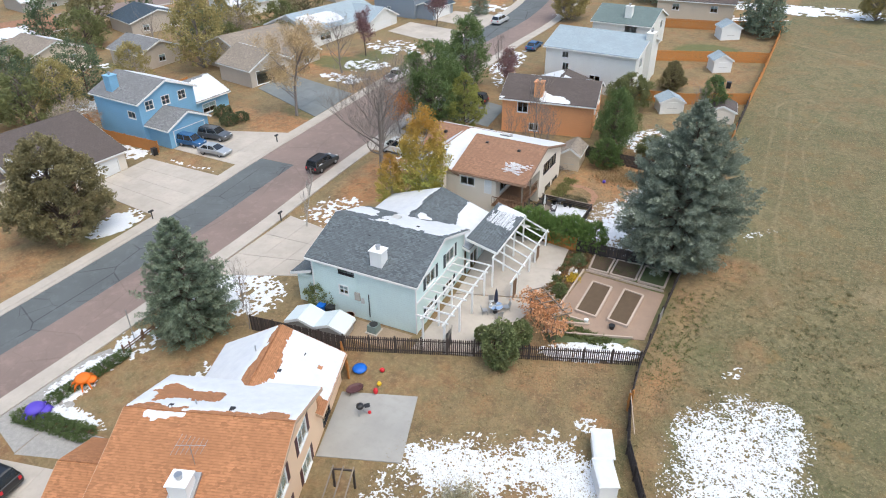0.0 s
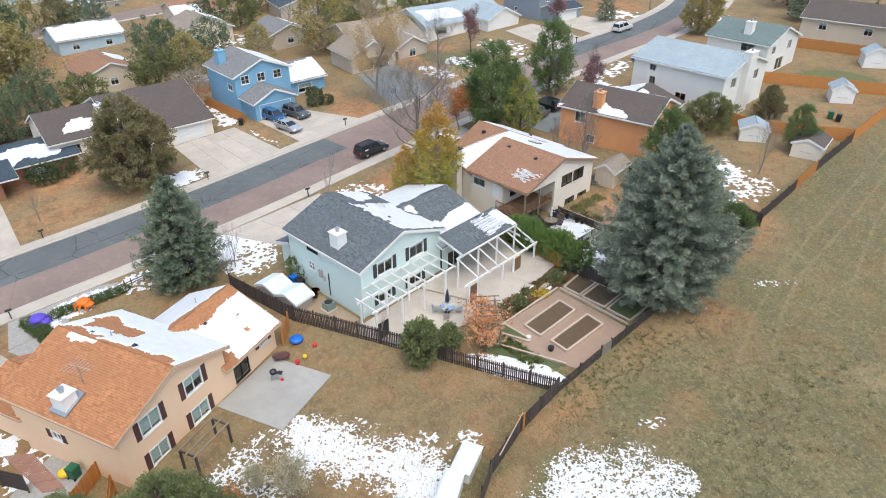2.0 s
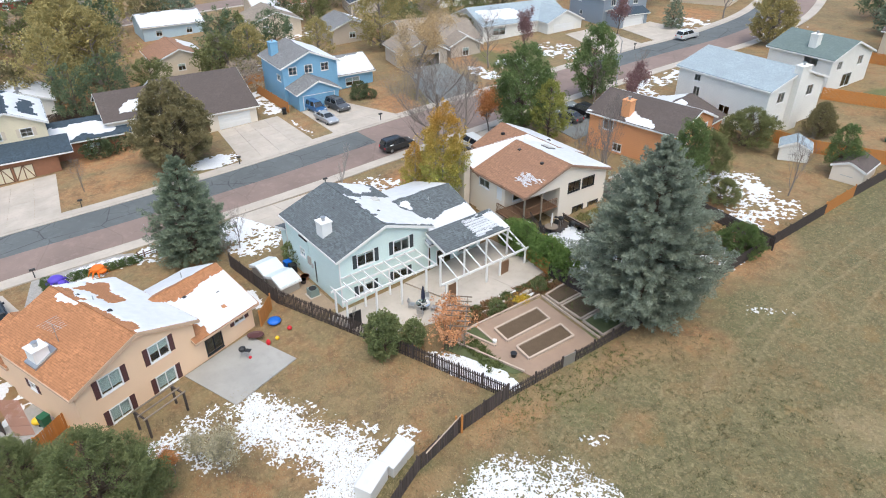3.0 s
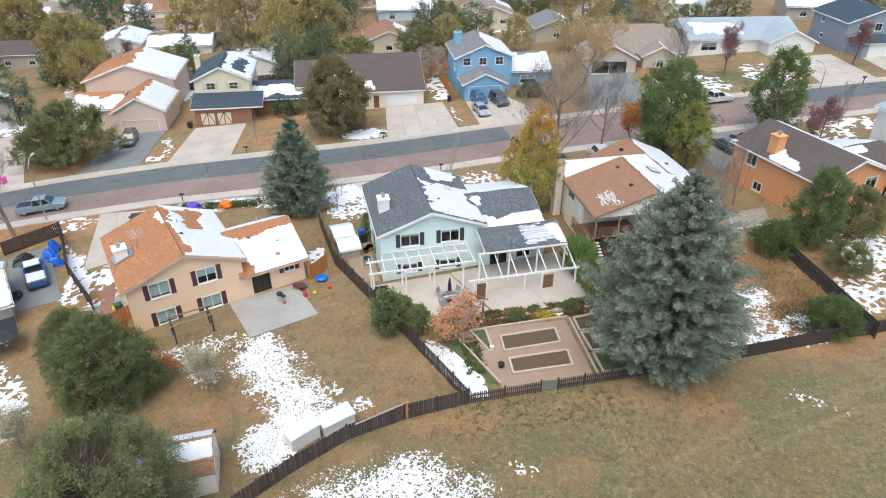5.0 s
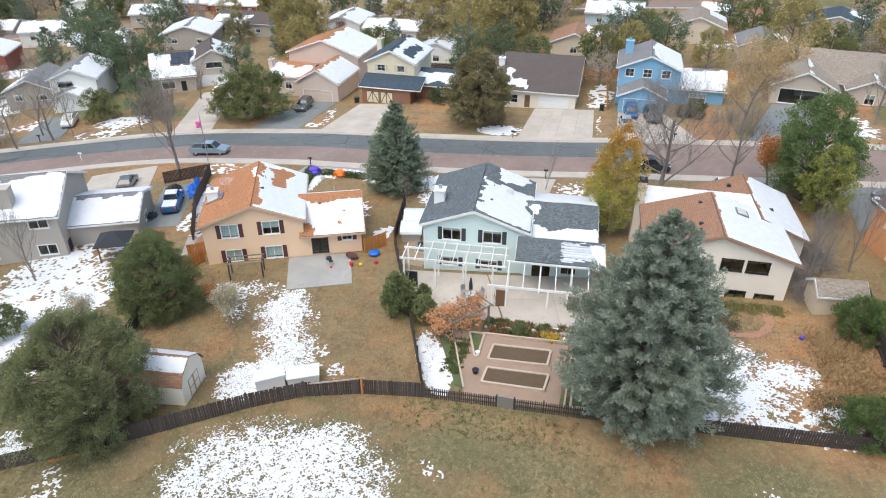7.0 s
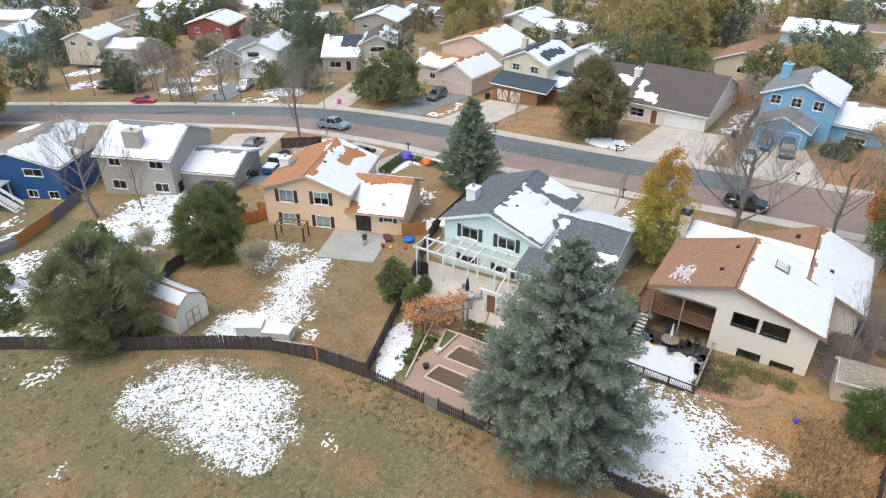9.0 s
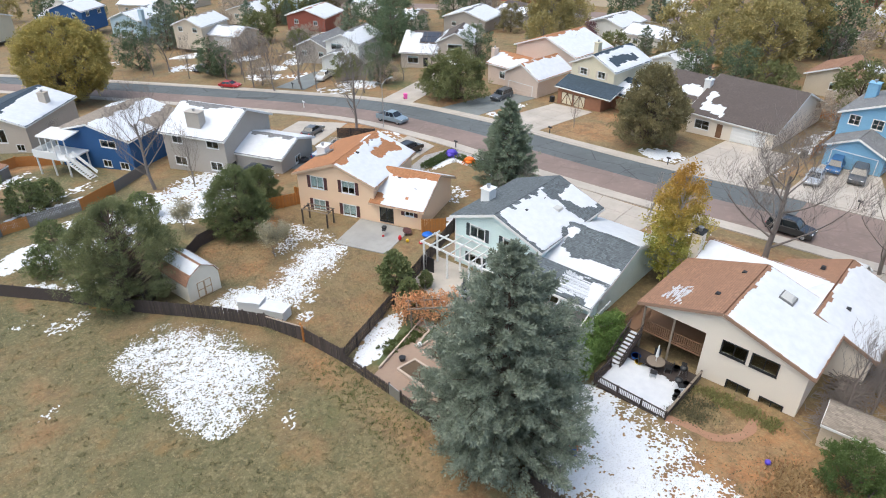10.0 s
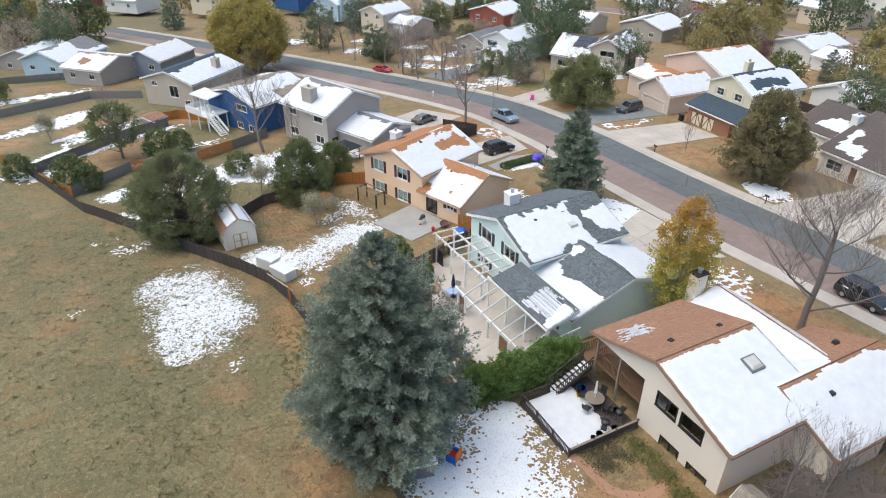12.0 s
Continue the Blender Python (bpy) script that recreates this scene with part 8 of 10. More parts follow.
heap(-30.6, 0.6, 1.0, 0.6, 0.8, TARP_BLACK, "black covered heap in the parking yard", 5)
heap(-9.0, -4.4, 1.1, 0.6, 0.6, TARP_BLACK, "black covered heap in the snowy back garden", 6)
tk = vehicle(-34.2, 1.2, 206, "pickup", P_BLUE, "blue pickup truck under a coat of snow")
roof_snow(tk, tuple(Vector(p) for p in ((-2.7, -0.9, 1.14), (-2.7, 0.9, 1.14), (-0.8, -0.9, 1.16), (-0.8, 0.9, 1.16))), ALL, (), 0.12, 0.1, 51, 0.12, "snow in the bed of a truck")
roof_snow(tk, tuple(Vector(p) for p in ((-0.6, -0.75, 1.86), (-0.6, 0.75, 1.86), (0.75, -0.75, 1.86), (0.75, 0.75, 1.86))), ALL, (), 0.12, 0.1, 52, 0.12, "snow on the roof of a truck")
roof_snow(tk, tuple(Vector(p) for p in ((1.6, -0.85, 1.13), (1.6, 0.85, 1.13), (2.5, -0.8, 1.0), (2.5, 0.8, 1.0))), ALL, (), 0.12, 0.1, 53, 0.12, "snow on the bonnet of a truck")


# ---- trees and shrubs ----
class Soup:
    """Triangles gathered quickly: spindles, leaves and twigs."""

    def __init__(self, seed):
        self.v, self.f, self.n = [], [], 0
        self.rng = np.random.default_rng(seed)

    def put(self, v, f):
        self.v.append(v.reshape(-1, 3))
        self.f.append(f + self.n)
        self.n += v.reshape(-1, 3).shape[0]

    def spindles(self, p, d, length, width):
        """Tufts: three-sided spindles from p along d; all arrays of n."""
        n = len(p)
        if n == 0:
            return
        d = d / np.linalg.norm(d, axis=1, keepdims=True)
        up = np.where(np.abs(d[:, 2:3]) > 0.9, np.array([[1.0, 0, 0]]), np.array([[0, 0, 1.0]]))
        s = np.cross(d, up)
        s /= np.linalg.norm(s, axis=1, keepdims=True)
        u = np.cross(s, d)
        L, W = length[:, None], width[:, None]
        m = p + d * L * 0.4
        v = np.stack([p, m + s * W, m + (-0.5 * s + 0.87 * u) * W, m + (-0.5 * s - 0.87 * u) * W, p + d * L], 1)
        base = (np.arange(n) * 5)[:, None]
        f = np.concatenate([base + np.array([[0, 2, 1]]), base + np.array([[0, 3, 2]]), base + np.array([[0, 1, 3]]), base + np.array([[1, 2, 4]]), base + np.array([[2, 3, 4]]), base + np.array([[3, 1, 4]])])
        self.put(v, f)

    def blades(self, p, d, length, width):
        """Sprays: pointed blades from p along d; all arrays of n."""
        n = len(p)
        if n == 0:
            return
        d = d / (np.linalg.norm(d, axis=1, keepdims=True) + 1e-9)
        s = np.cross(d, self.rng.normal(size=(n, 3)))
        s /= np.linalg.norm(s, axis=1, keepdims=True) + 1e-9
        u = np.cross(s, d)
        L, W = length[:, None], width[:, None]
        m = p + d * L * 0.3
        v = np.stack([m + s * W, p + d * L, m - s * W + u * W * 0.3], 1)
        self.put(v, np.arange(n * 3).reshape(n, 3))

    def plumes(self, p, d, length, fat, per, blade, broad=0.3):
        """Bushy sprigs: per blades clothe each axis p + d * length."""
        n = len(p)
        d = d / (np.linalg.norm(d, axis=1, keepdims=True) + 1e-9)
        k = np.repeat(np.arange(n), per)
        u = self.rng.uniform(0.0, 1.0, n * per)
        rad = self.rng.normal(size=(n * per, 3))
        rad -= (rad * d[k]).sum(1, keepdims=True) * d[k]
        rad /= np.linalg.norm(rad, axis=1, keepdims=True) + 1e-9
        girth = (fat[k] * np.sin(math.pi * (0.12 + 0.8 * u)) * self.rng.uniform(0.0, 0.8, n * per))[:, None]
        P = p[k] + d[k] * (length[k] * u)[:, None] + rad * girth
        D = d[k] * 0.75 + rad * 0.8 + self.rng.normal(0, 0.25, (n * per, 3)) + np.array([0, 0, 0.15])
        b = blade * self.rng.uniform(0.6, 1.35, n * per)
        self.blades(P, D, b * 1.15, b * broad * 1.15)

    def leaves(self, p, size):
        """Loose leaves: small folded kites at random tilts."""
        n = len(p)
        if n == 0:
            return
        a = self.rng.normal(size=(n, 3))
        a /= np.linalg.norm(a, axis=1, keepdims=True)
        b = np.cross(a, self.rng.normal(size=(n, 3)))
        b /= np.linalg.norm(b, axis=1, keepdims=True)
        c = np.cross(a, b)
        S = (size * self.rng.uniform(0.6, 1.3, n))[:, None]
        v = np.stack([p - a * S * 0.5, p + b * S * 0.35 + c * S * 0.1, p + a * S * 0.5, p - b * S * 0.35 + c * S * 0.1], 1)
        base = (np.arange(n) * 4)[:, None]
        self.put(v, np.concatenate([base + np.array([[0, 1, 2]]), base + np.array([[0, 2, 3]])]))

    def limbs(self, segs, sides=4):
        """Tapered limbs: (p, q, r0, r1)."""
        if not segs:
            return
        p, q = np.array([s[0] for s in segs]), np.array([s[1] for s in segs])
        r0, r1 = np.array([s[2] for s in segs])[:, None], np.array([s[3] for s in segs])[:, None]
        d = q - p
        d /= np.linalg.norm(d, axis=1, keepdims=True) + 1e-9
        up = np.where(np.abs(d[:, 2:3]) > 0.9, np.array([[1.0, 0, 0]]), np.array([[0, 0, 1.0]]))
        s = np.cross(d, up)
        s /= np.linalg.norm(s, axis=1, keepdims=True)
        u = np.cross(s, d)
        ring = []
        for k in range(sides):
            a = 2 * math.pi * k / sides
            ring.append((math.cos(a), math.sin(a)))
        v = np.stack([p + (s * c + u * t) * r0 for c, t in ring] + [q + (s * c + u * t) * r1 for c, t in ring], 1)
        base = (np.arange(len(segs)) * 2 * sides)[:, None]
        fs = []
        for k in range(sides):
            j = (k + 1) % sides
            fs.append(base + np.array([[k, j, sides + j]]))
            fs.append(base + np.array([[k, sides + j, sides + k]]))
        self.put(v, np.concatenate(fs))

    def mesh(self, name, material):
        me = bpy.data.meshes.new(name)
        v, f = np.concatenate(self.v).astype(np.float32), np.concatenate(self.f).astype(np.int32)
        me.vertices.add(len(v))
        me.vertices.foreach_set("co", v.ravel())
        me.loops.add(f.size)
        me.loops.foreach_set("vertex_index", f.ravel())
        me.polygons.add(len(f))
        me.polygons.foreach_set("loop_start", np.arange(0, f.size, 3, dtype=np.int32))
        me.update(calc_edges=True)
        me.materials.append(material)
        return me


def grow(rng, height, spread, levels, trunk_r, lean=0.1, first=0.25, kids=(5, 4, 4, 3), ups=0.45, droop=0.0):
    """A branching skeleton: returns limbs and the outermost twigs' tips."""
    segs, tips = [], []

    def limb(p, d, length, r, lv):
        n = 4 if lv < 2 else 3
        q, rr = p.copy(), r
        pts = [p.copy()]
        for i in range(n):
            d = d + rng.normal(0, 0.12, 3) + np.array([0, 0, (0.10 if lv else 0.0) - droop * lv * 0.08])
            d /= np.linalg.norm(d)
            e = q + d * length / n
            r2 = max(0.006, rr * (0.78 if lv else 0.85))
            segs.append((q, e, rr, r2))
            q, rr = e, r2
            pts.append(e)
        if lv >= levels:
            tips.extend(pts[1:])
            return
        k = kids[min(lv, len(kids) - 1)]
        k = k + int(rng.integers(0, 2))
        for j in range(k):
            t = first + (1 - first) * (j + rng.uniform(0.1, 0.9)) / k if lv == 0 else rng.uniform(0.3, 1.0)
            a = t * n
            i = min(int(a), n - 1)
            base = pts[i] + (pts[i + 1] - pts[i]) * (a - i)
            az = j * 2.4 + rng.uniform(0, 1.4)
            out = np.array([math.cos(az), math.sin(az), 0.0])
            nd = d * (0.35 if lv else 0.0) + out * (1 - ups) + np.array([0, 0, ups])
            nd = nd / np.linalg.norm(nd)
            ln = (spread * (1.15 - 0.45 * t) if lv == 0 else length * 0.58) * rng.uniform(0.75, 1.15)
            limb(base, nd, ln, max(0.008, rr * (0.85 - 0.35 * t) if lv == 0 else rr * 0.62), lv + 1)
    limb(np.zeros(3), np.array([rng.normal(0, lean), rng.normal(0, lean), 1.0]), height * 0.78, trunk_r, 0)
    return segs, np.array(tips)


def conifer(name, seed, H, R, mat, boughs, plumes, per, blade=0.26, shape=((0, 0.55), (0.1, 0.86), (0.22, 1.0), (0.4, 0.87), (0.6, 0.61), (0.8, 0.32), (0.92, 0.13), (1, 0.01)), bare=0.05, needle=0.17, girth=0.28):
    """A spruce: boughs in a spiral, each carrying bushy sprigs with upturned tips."""
    rng = np.random.default_rng(seed)
    trunk, crown = Soup(seed), Soup(seed + 1)
    limbs = [(np.array([0, 0, -0.2]), np.array([0, 0, H * 0.5]), R * 0.055, R * 0.035), (np.array([0, 0, H * 0.5]), np.array([0, 0, H * 0.97]), R * 0.035, 0.02)]
    P, D, L, F = [], [], [], []
    sx, sy = zip(*shape)
    for i in range(boughs):
        t = 1 - (1 - (i + rng.uniform(0, 0.8)) / boughs) ** 0.72
        z = H * (bare + (0.97 - bare) * t)
        az = i * 2.39996 + rng.uniform(-0.3, 0.3)
        lobe = 1 + 0.10 * math.sin(2 * az + 5 * t) + 0.09 * math.sin(5 * az - 9 * t + seed)
        r = R * float(np.interp(t, sx, sy)) * lobe * rng.uniform(0.78, 1.12) + 0.15
        out, side = np.array([math.cos(az), math.sin(az), 0.0]), np.array([-math.sin(az), math.cos(az), 0.0])
        rise = (-0.20 + 0.75 * t) * r
        m = max(3, int(plumes * (r / R) + 1.5))

        def at(u):
            return np.array([0, 0, z]) + out * r * u + np.array([0, 0, rise * u + 0.16 * r * u ** 3])
        limbs.append((at(0), at(0.55), 0.045 * (1.15 - t), 0.025))
        limbs.append((at(0.55), at(0.92), 0.025, 0.008))
        for j in range(m):
            u = 0.22 + 0.70 * ((j + rng.uniform(0, 0.9)) / m) ** 0.8
            off = (1 if j % 2 else -1) * (0.42 * (1.05 - u)) * rng.uniform(0.2, 1.0)
            P.append(at(u) + side * off * r * 0.62 + rng.normal(0, 0.05 * min(r, 2), 3))
            D.append(out * 0.9 + side * (off * 1.9 + rng.normal(0, 0.25)) + np.array([0, 0, 0.22 + 0.5 * t + rng.normal(0, 0.18)]))
            L.append((0.62 + 0.5 * u) * (0.28 + 0.72 * min(1.0, r / (R * 0.6))) * H / 15 * rng.uniform(0.75, 1.3))
            F.append(L[-1] * girth)
    crown.plumes(np.array(P), np.array(D), np.array(L), np.array(F), per, blade, needle)
    n = 14
    crown.plumes(np.stack([np.zeros(n), np.zeros(n), np.linspace(H * 0.88, H * 0.965, n)], -1), rng.normal(0, 0.5, (n, 3)) + np.array([0, 0, 0.9]), np.full(n, H * 0.035), np.full(n, H * 0.012), per, blade * 0.8)
    trunk.limbs(limbs, 6)
    return trunk.mesh("trunk", BARK), crown.mesh("crown", mat), 1.0


ROUND = ((0, 0.55), (0.15, 0.88), (0.4, 1.0), (0.65, 0.9), (0.85, 0.6), (1, 0.12))
CONE = ((0, 0.8), (0.15, 1.0), (0.4, 0.85), (0.7, 0.5), (0.9, 0.22), (1, 0.04))
SLENDER = ((0, 0.35), (0.2, 0.75), (0.45, 1.0), (0.7, 0.8), (0.9, 0.4), (1, 0.06))


def bushy(name, seed, H, R, mat, bark, sprigs, per, blade, shape=ROUND, bare=0.02, sprig=0.8, ragged=0.3, gaps=0.35, broad=0.42, deep=0.45, trunk_r=0.16):
    """A dense crown of many small sprigs with a ragged, lobed outline, close to the ground or on a short trunk."""
    rng = np.random.default_rng(seed)
    trunk, crown = Soup(seed), Soup(seed + 1)
    sx, sy = zip(*shape)
    P, D, segs = [], [], []
    tries = 0
    while len(P) < sprigs and tries < sprigs * 12:
        tries += 1
        t, az = rng.uniform(0, 1) ** 0.9, rng.uniform(0, 2 * math.pi)
        w = float(np.interp(t, sx, sy))
        if rng.uniform() > w + 0.12:
            continue
        k = Vector((math.cos(az) * 1.7, math.sin(az) * 1.7, t * H / R * 1.1))
        lump = noise.noise(k + Vector((seed, 0, 0))) + 0.6 * noise.noise(k * 2.3 + Vector((0, seed, 0)))
        r = R * w * (1 + ragged * lump) * rng.uniform(deep, 1.0) ** 0.6
        p = np.array([math.cos(az) * r, math.sin(az) * r, H * (bare + (0.97 - bare) * t)])
        if noise.noise(Vector(p * (2.6 / R)) + Vector((7, seed, 3))) < gaps - 0.62:
            continue
        P.append(p)
        D.append(np.array([math.cos(az), math.sin(az), 0.25 + 1.1 * t]) + rng.normal(0, 0.45, 3))
        if len(P) % 9 == 0:
            z0 = max(0.1, p[2] - np.hypot(p[0], p[1]) * 0.7)
            a = np.array([0, 0, min(z0, H * 0.85)])
            mid = a * 0.45 + p * 0.55 + rng.normal(0, 0.12, 3)
            segs += [(a, mid, trunk_r * 0.4, trunk_r * 0.2), (mid, p, trunk_r * 0.2, 0.012)]
    segs += [(np.array([0, 0, -0.2]), np.array([rng.normal(0, 0.1), rng.normal(0, 0.1), H * 0.45]), trunk_r, trunk_r * 0.7), (np.array([0, 0, H * 0.45]), np.array([0, 0, H * 0.88]), trunk_r * 0.7, 0.03)]
    trunk.limbs(segs, 5)
    L = sprig * rng.uniform(0.6, 1.3, len(P))
    crown.plumes(np.array(P), np.array(D), L, L * 0.5, per, blade, broad)
    return trunk.mesh("trunk", bark), crown.mesh("crown", mat), 1.0


def broadleaf(name, seed, H, R, mat, bark, count, leaf, levels=3, kids=(6, 4, 4), first=0.25, ups=0.45, scatter=0.35, trunk_r=0.2, tuft=False, twigs=True):
    """A tree with leaves (or needle tufts) gathered round its twigs."""
    rng = np.random.default_rng(seed)
    segs, tips = grow(rng, H, R, levels, trunk_r, 0.06, first, kids, ups)
    trunk, crown = Soup(seed), Soup(seed + 1)
    trunk.limbs([s for s in segs if s[2] > 0.012 or twigs], 5 if not twigs else 4)
    pick = tips[rng.integers(0, len(tips), count)] + rng.normal(0, scatter, (count, 3)) * np.array([1, 1, 0.8])
    pick = pick[pick[:, 2] > 0.15]
    if tuft:
        c = np.array([0, 0, H * 0.45])
        d = pick - c
        d[:, 2] += np.abs(d[:, 2]) * 0.5 + 0.6
        d += rng.normal(0, 0.5, d.shape)
        crown.spindles(pick, d, np.full(len(pick), leaf) * rng.uniform(0.6, 1.4, len(pick)), np.full(len(pick), leaf * 0.3))
    else:
        crown.leaves(pick, leaf)
    return trunk.mesh("trunk", bark), crown.mesh("crown", mat), 1.0


def bare_tree(name, seed, H, R, bark, levels=4, kids=(6, 4, 3, 3), first=0.25, ups=0.5, trunk_r=0.22, droop=0.0, lean=0.08):
    rng = np.random.default_rng(seed)
    segs, tips = grow(rng, H, R, levels, trunk_r, lean, first, kids, ups, droop)
    trunk, twig = Soup(seed), Soup(seed + 1)
    trunk.limbs([s for s in segs if s[2] > 0.03], 6)
    twig.limbs([s for s in segs if s[2] <= 0.03], 3)
    return trunk.mesh("trunk", bark), twig.mesh("branchwork", bark), 1.0


def plant(kit, x, y, label, category="tree", scale=1.0, rot=None, tall=1.0, name="tree", group="", dz=0.0):
    tr, cr, _ = kit
    t = thing(name, x, y, gz(x, y) - 0.03 + dz, 0, label, category, group)
    t.matrix_basis = pose(x, y, gz(x, y) - 0.03 + dz, 0, 0, (x * 37 + y * 53) % 360 if rot is None else rot) @ Matrix.Diagonal((scale, scale, scale * tall, 1))
    part("trunk", tr, None, t)
    part("branchwork" if cr.name.startswith("branchwork") else "crown", cr, None, t)
    return t


L_SPRUCE = leafy("blue_spruce_needles", (0.175, 0.205, 0.155), (0.31, 0.34, 0.27), fine=1.5)
L_SPRUCE2 = leafy("green_spruce_needles", (0.14, 0.175, 0.115), (0.215, 0.25, 0.175), fine=1.1)
L_PINE = leafy("pine_needles", (0.095, 0.14, 0.045), (0.15, 0.195, 0.068))
L_DARKPINE = leafy("dark_pine_needles", (0.09, 0.125, 0.065), (0.14, 0.17, 0.09))
L_JUNIPER = leafy("juniper_needles", (0.12, 0.145, 0.055), (0.18, 0.195, 0.08))
L_SAGE = leafy("grey_olive_needles", (0.135, 0.15, 0.065), (0.20, 0.205, 0.095))
L_OLIVE = leafy("olive_leaves", (0.135, 0.148, 0.055), (0.195, 0.195, 0.08))
L_BRONZE = leafy("bronze_evergreen", (0.165, 0.145, 0.07), (0.24, 0.20, 0.095))
L_YELLOW = leafy("yellow_leaves", (0.40, 0.32, 0.10), (0.29, 0.26, 0.085))
L_OCHRE = leafy("ochre_leaves", (0.31, 0.255, 0.10), (0.26, 0.23, 0.095))
L_ASPEN = leafy("turning_leaves", (0.30, 0.31, 0.075), (0.42, 0.33, 0.065), fine=0.5, top=(0.52, 0.26, 0.05), top_z=(5.0, 11.5))
L_TAN = leafy("tan_dry_leaves", (0.40, 0.29, 0.15), (0.48, 0.35, 0.19))
L_COPPER = leafy("copper_dry_leaves", (0.46, 0.22, 0.10), (0.56, 0.32, 0.17), fine=1.5)
L_HEDGE = leafy("bright_green_cedar", (0.12, 0.19, 0.045), (0.18, 0.245, 0.07))
L_PLUM = leafy("plum_twigs", (0.17, 0.09, 0.09), (0.22, 0.13, 0.13))
L_GREY = leafy("grey_green_leaves", (0.32, 0.29, 0.19), (0.40, 0.36, 0.25))
L_RUST = leafy("rust_leaves", (0.38, 0.15, 0.045), (0.46, 0.22, 0.08))
L_BOX = leafy("boxwood", (0.065, 0.085, 0.035), (0.10, 0.115, 0.05))

K_BIG = conifer("blue_spruce", 3, 16.6, 5.5, L_SPRUCE, 260, 10, 125, 0.21, needle=0.16, girth=0.25)
K_SPRUCE = conifer("spruce", 5, 11.6, 3.5, L_SPRUCE2, 200, 7, 80, 0.20, ((0, 0.75), (0.08, 0.95), (0.2, 1.0), (0.45, 0.78), (0.7, 0.46), (0.88, 0.2), (1, 0.03)), 0.03)
K_FAR_SPRUCE = conifer("spruce", 6, 11.0, 3.3, L_SPRUCE2, 60, 6, 16, 0.46, CONE, 0.05, 0.22)
PINE = ((0, 0.42), (0.12, 0.78), (0.35, 1.0), (0.6, 0.88), (0.8, 0.6), (0.94, 0.3), (1, 0.06))
K_PINE = bushy("pine", 11, 13.0, 4.3, L_PINE, BARK, 1700, 36, 0.20, PINE, 0.1, 0.9, 0.7, 0.5, 0.25, 0.35)
K_PINE2 = bushy("pine", 12, 11.0, 3.0, L_PINE, BARK, 900, 30, 0.21, PINE, 0.06, 0.8, 0.7, 0.5, 0.26, 0.35)
K_YOUNG = bushy("pine", 13, 11.0, 3.2, leafy("yellow_green_needles", (0.19, 0.20, 0.045), (0.26, 0.25, 0.065)), BARK, 600, 26, 0.22, SLENDER, 0.06, 0.8, 0.6, 0.5, 0.28, 0.35)
K_JUN = bushy("juniper", 21, 7.6, 3.3, L_JUNIPER, BARK, 1300, 64, 0.14, ((0, 0.8), (0.2, 1.0), (0.45, 0.95), (0.7, 0.7), (0.9, 0.36), (1, 0.08)), 0.03, 0.7, 0.45, 0.45, 0.22)
K_JUN2 = bushy("juniper", 22, 9.8, 4.2, L_SAGE, BARK, 2300, 56, 0.14, ROUND, 0.03, 0.85, 0.6, 0.52, 0.22)
K_SAGE = bushy("sage", 19, 8.2, 3.3, L_SAGE, BARK_GREY, 560, 24, 0.2, ROUND, 0.28, 0.8, 0.5, 0.6, 0.35, trunk_r=0.22)
K_BUSH = bushy("bush", 20, 2.6, 1.5, L_JUNIPER, BARK, 190, 20, 0.17, ROUND, 0.02, 0.42, 0.35, 0.35, trunk_r=0.06)
K_OLIVE = bushy("olive", 23, 8.4, 5.0, L_OLIVE, BARK, 1150, 30, 0.19, ROUND, 0.12, 0.9, 0.75, 0.6)
K_BRONZE = bushy("bronze", 24, 10.8, 4.4, L_BRONZE, BARK, 1600, 36, 0.19, ((0, 0.6), (0.18, 1.0), (0.45, 0.9), (0.75, 0.62), (0.92, 0.34), (1, 0.1)), 0.07, 0.85, 0.55, 0.5)
K_WILLOW = bushy("willow", 25, 16.0, 8.2, L_YELLOW, BARK_GREY, 3200, 34, 0.24, ((0, 0.45), (0.2, 0.85), (0.5, 1.0), (0.75, 0.85), (0.92, 0.5), (1, 0.15)), 0.1, 1.3, 0.35, 0.38, trunk_r=0.4)
K_YELLOW = bushy("willow", 26, 14.0, 5.6, L_OCHRE, BARK_GREY, 1100, 28, 0.28, ROUND, 0.12, 1.1, 0.5, 0.45, trunk_r=0.3)
K_ASPEN = bushy("aspen", 27, 12.4, 2.3, L_ASPEN, BARK_PALE, 620, 36, 0.15, SLENDER, 0.1, 0.9, 0.5, 0.55, 0.45, 0.2, 0.12)
K_TAN = broadleaf("elm", 27, 13.0, 5.2, L_TAN, BARK_GREY, 17000, 0.17, 4, (8, 4, 4, 3), 0.2, 0.42, 0.5, 0.25)
K_PLUM = broadleaf("plum", 28, 6.5, 2.6, L_PLUM, BARK, 4000, 0.2, 3, (8, 5, 4), 0.2, 0.55, 0.35, 0.12)
K_HEDGE = bushy("cedar", 30, 3.1, 1.25, L_HEDGE, BARK, 300, 34, 0.11, ROUND, 0.02, 0.45, 0.4, 0.4, trunk_r=0.07)
K_CEDAR = bushy("cedar", 35, 5.4, 2.3, leafy("yellow_green_cedar", (0.15, 0.175, 0.045), (0.21, 0.22, 0.065)), BARK, 420, 46, 0.13, ROUND, 0.06, 0.6, 0.6, 0.55, 0.25, trunk_r=0.1)
K_DARKBUSH = bushy("cedar", 36, 3.7, 1.75, leafy("deep_green_cedar", (0.075, 0.115, 0.03), (0.115, 0.15, 0.045)), BARK, 520, 44, 0.12, ROUND, 0.03, 0.5, 0.6, 0.5, 0.25, trunk_r=0.09)
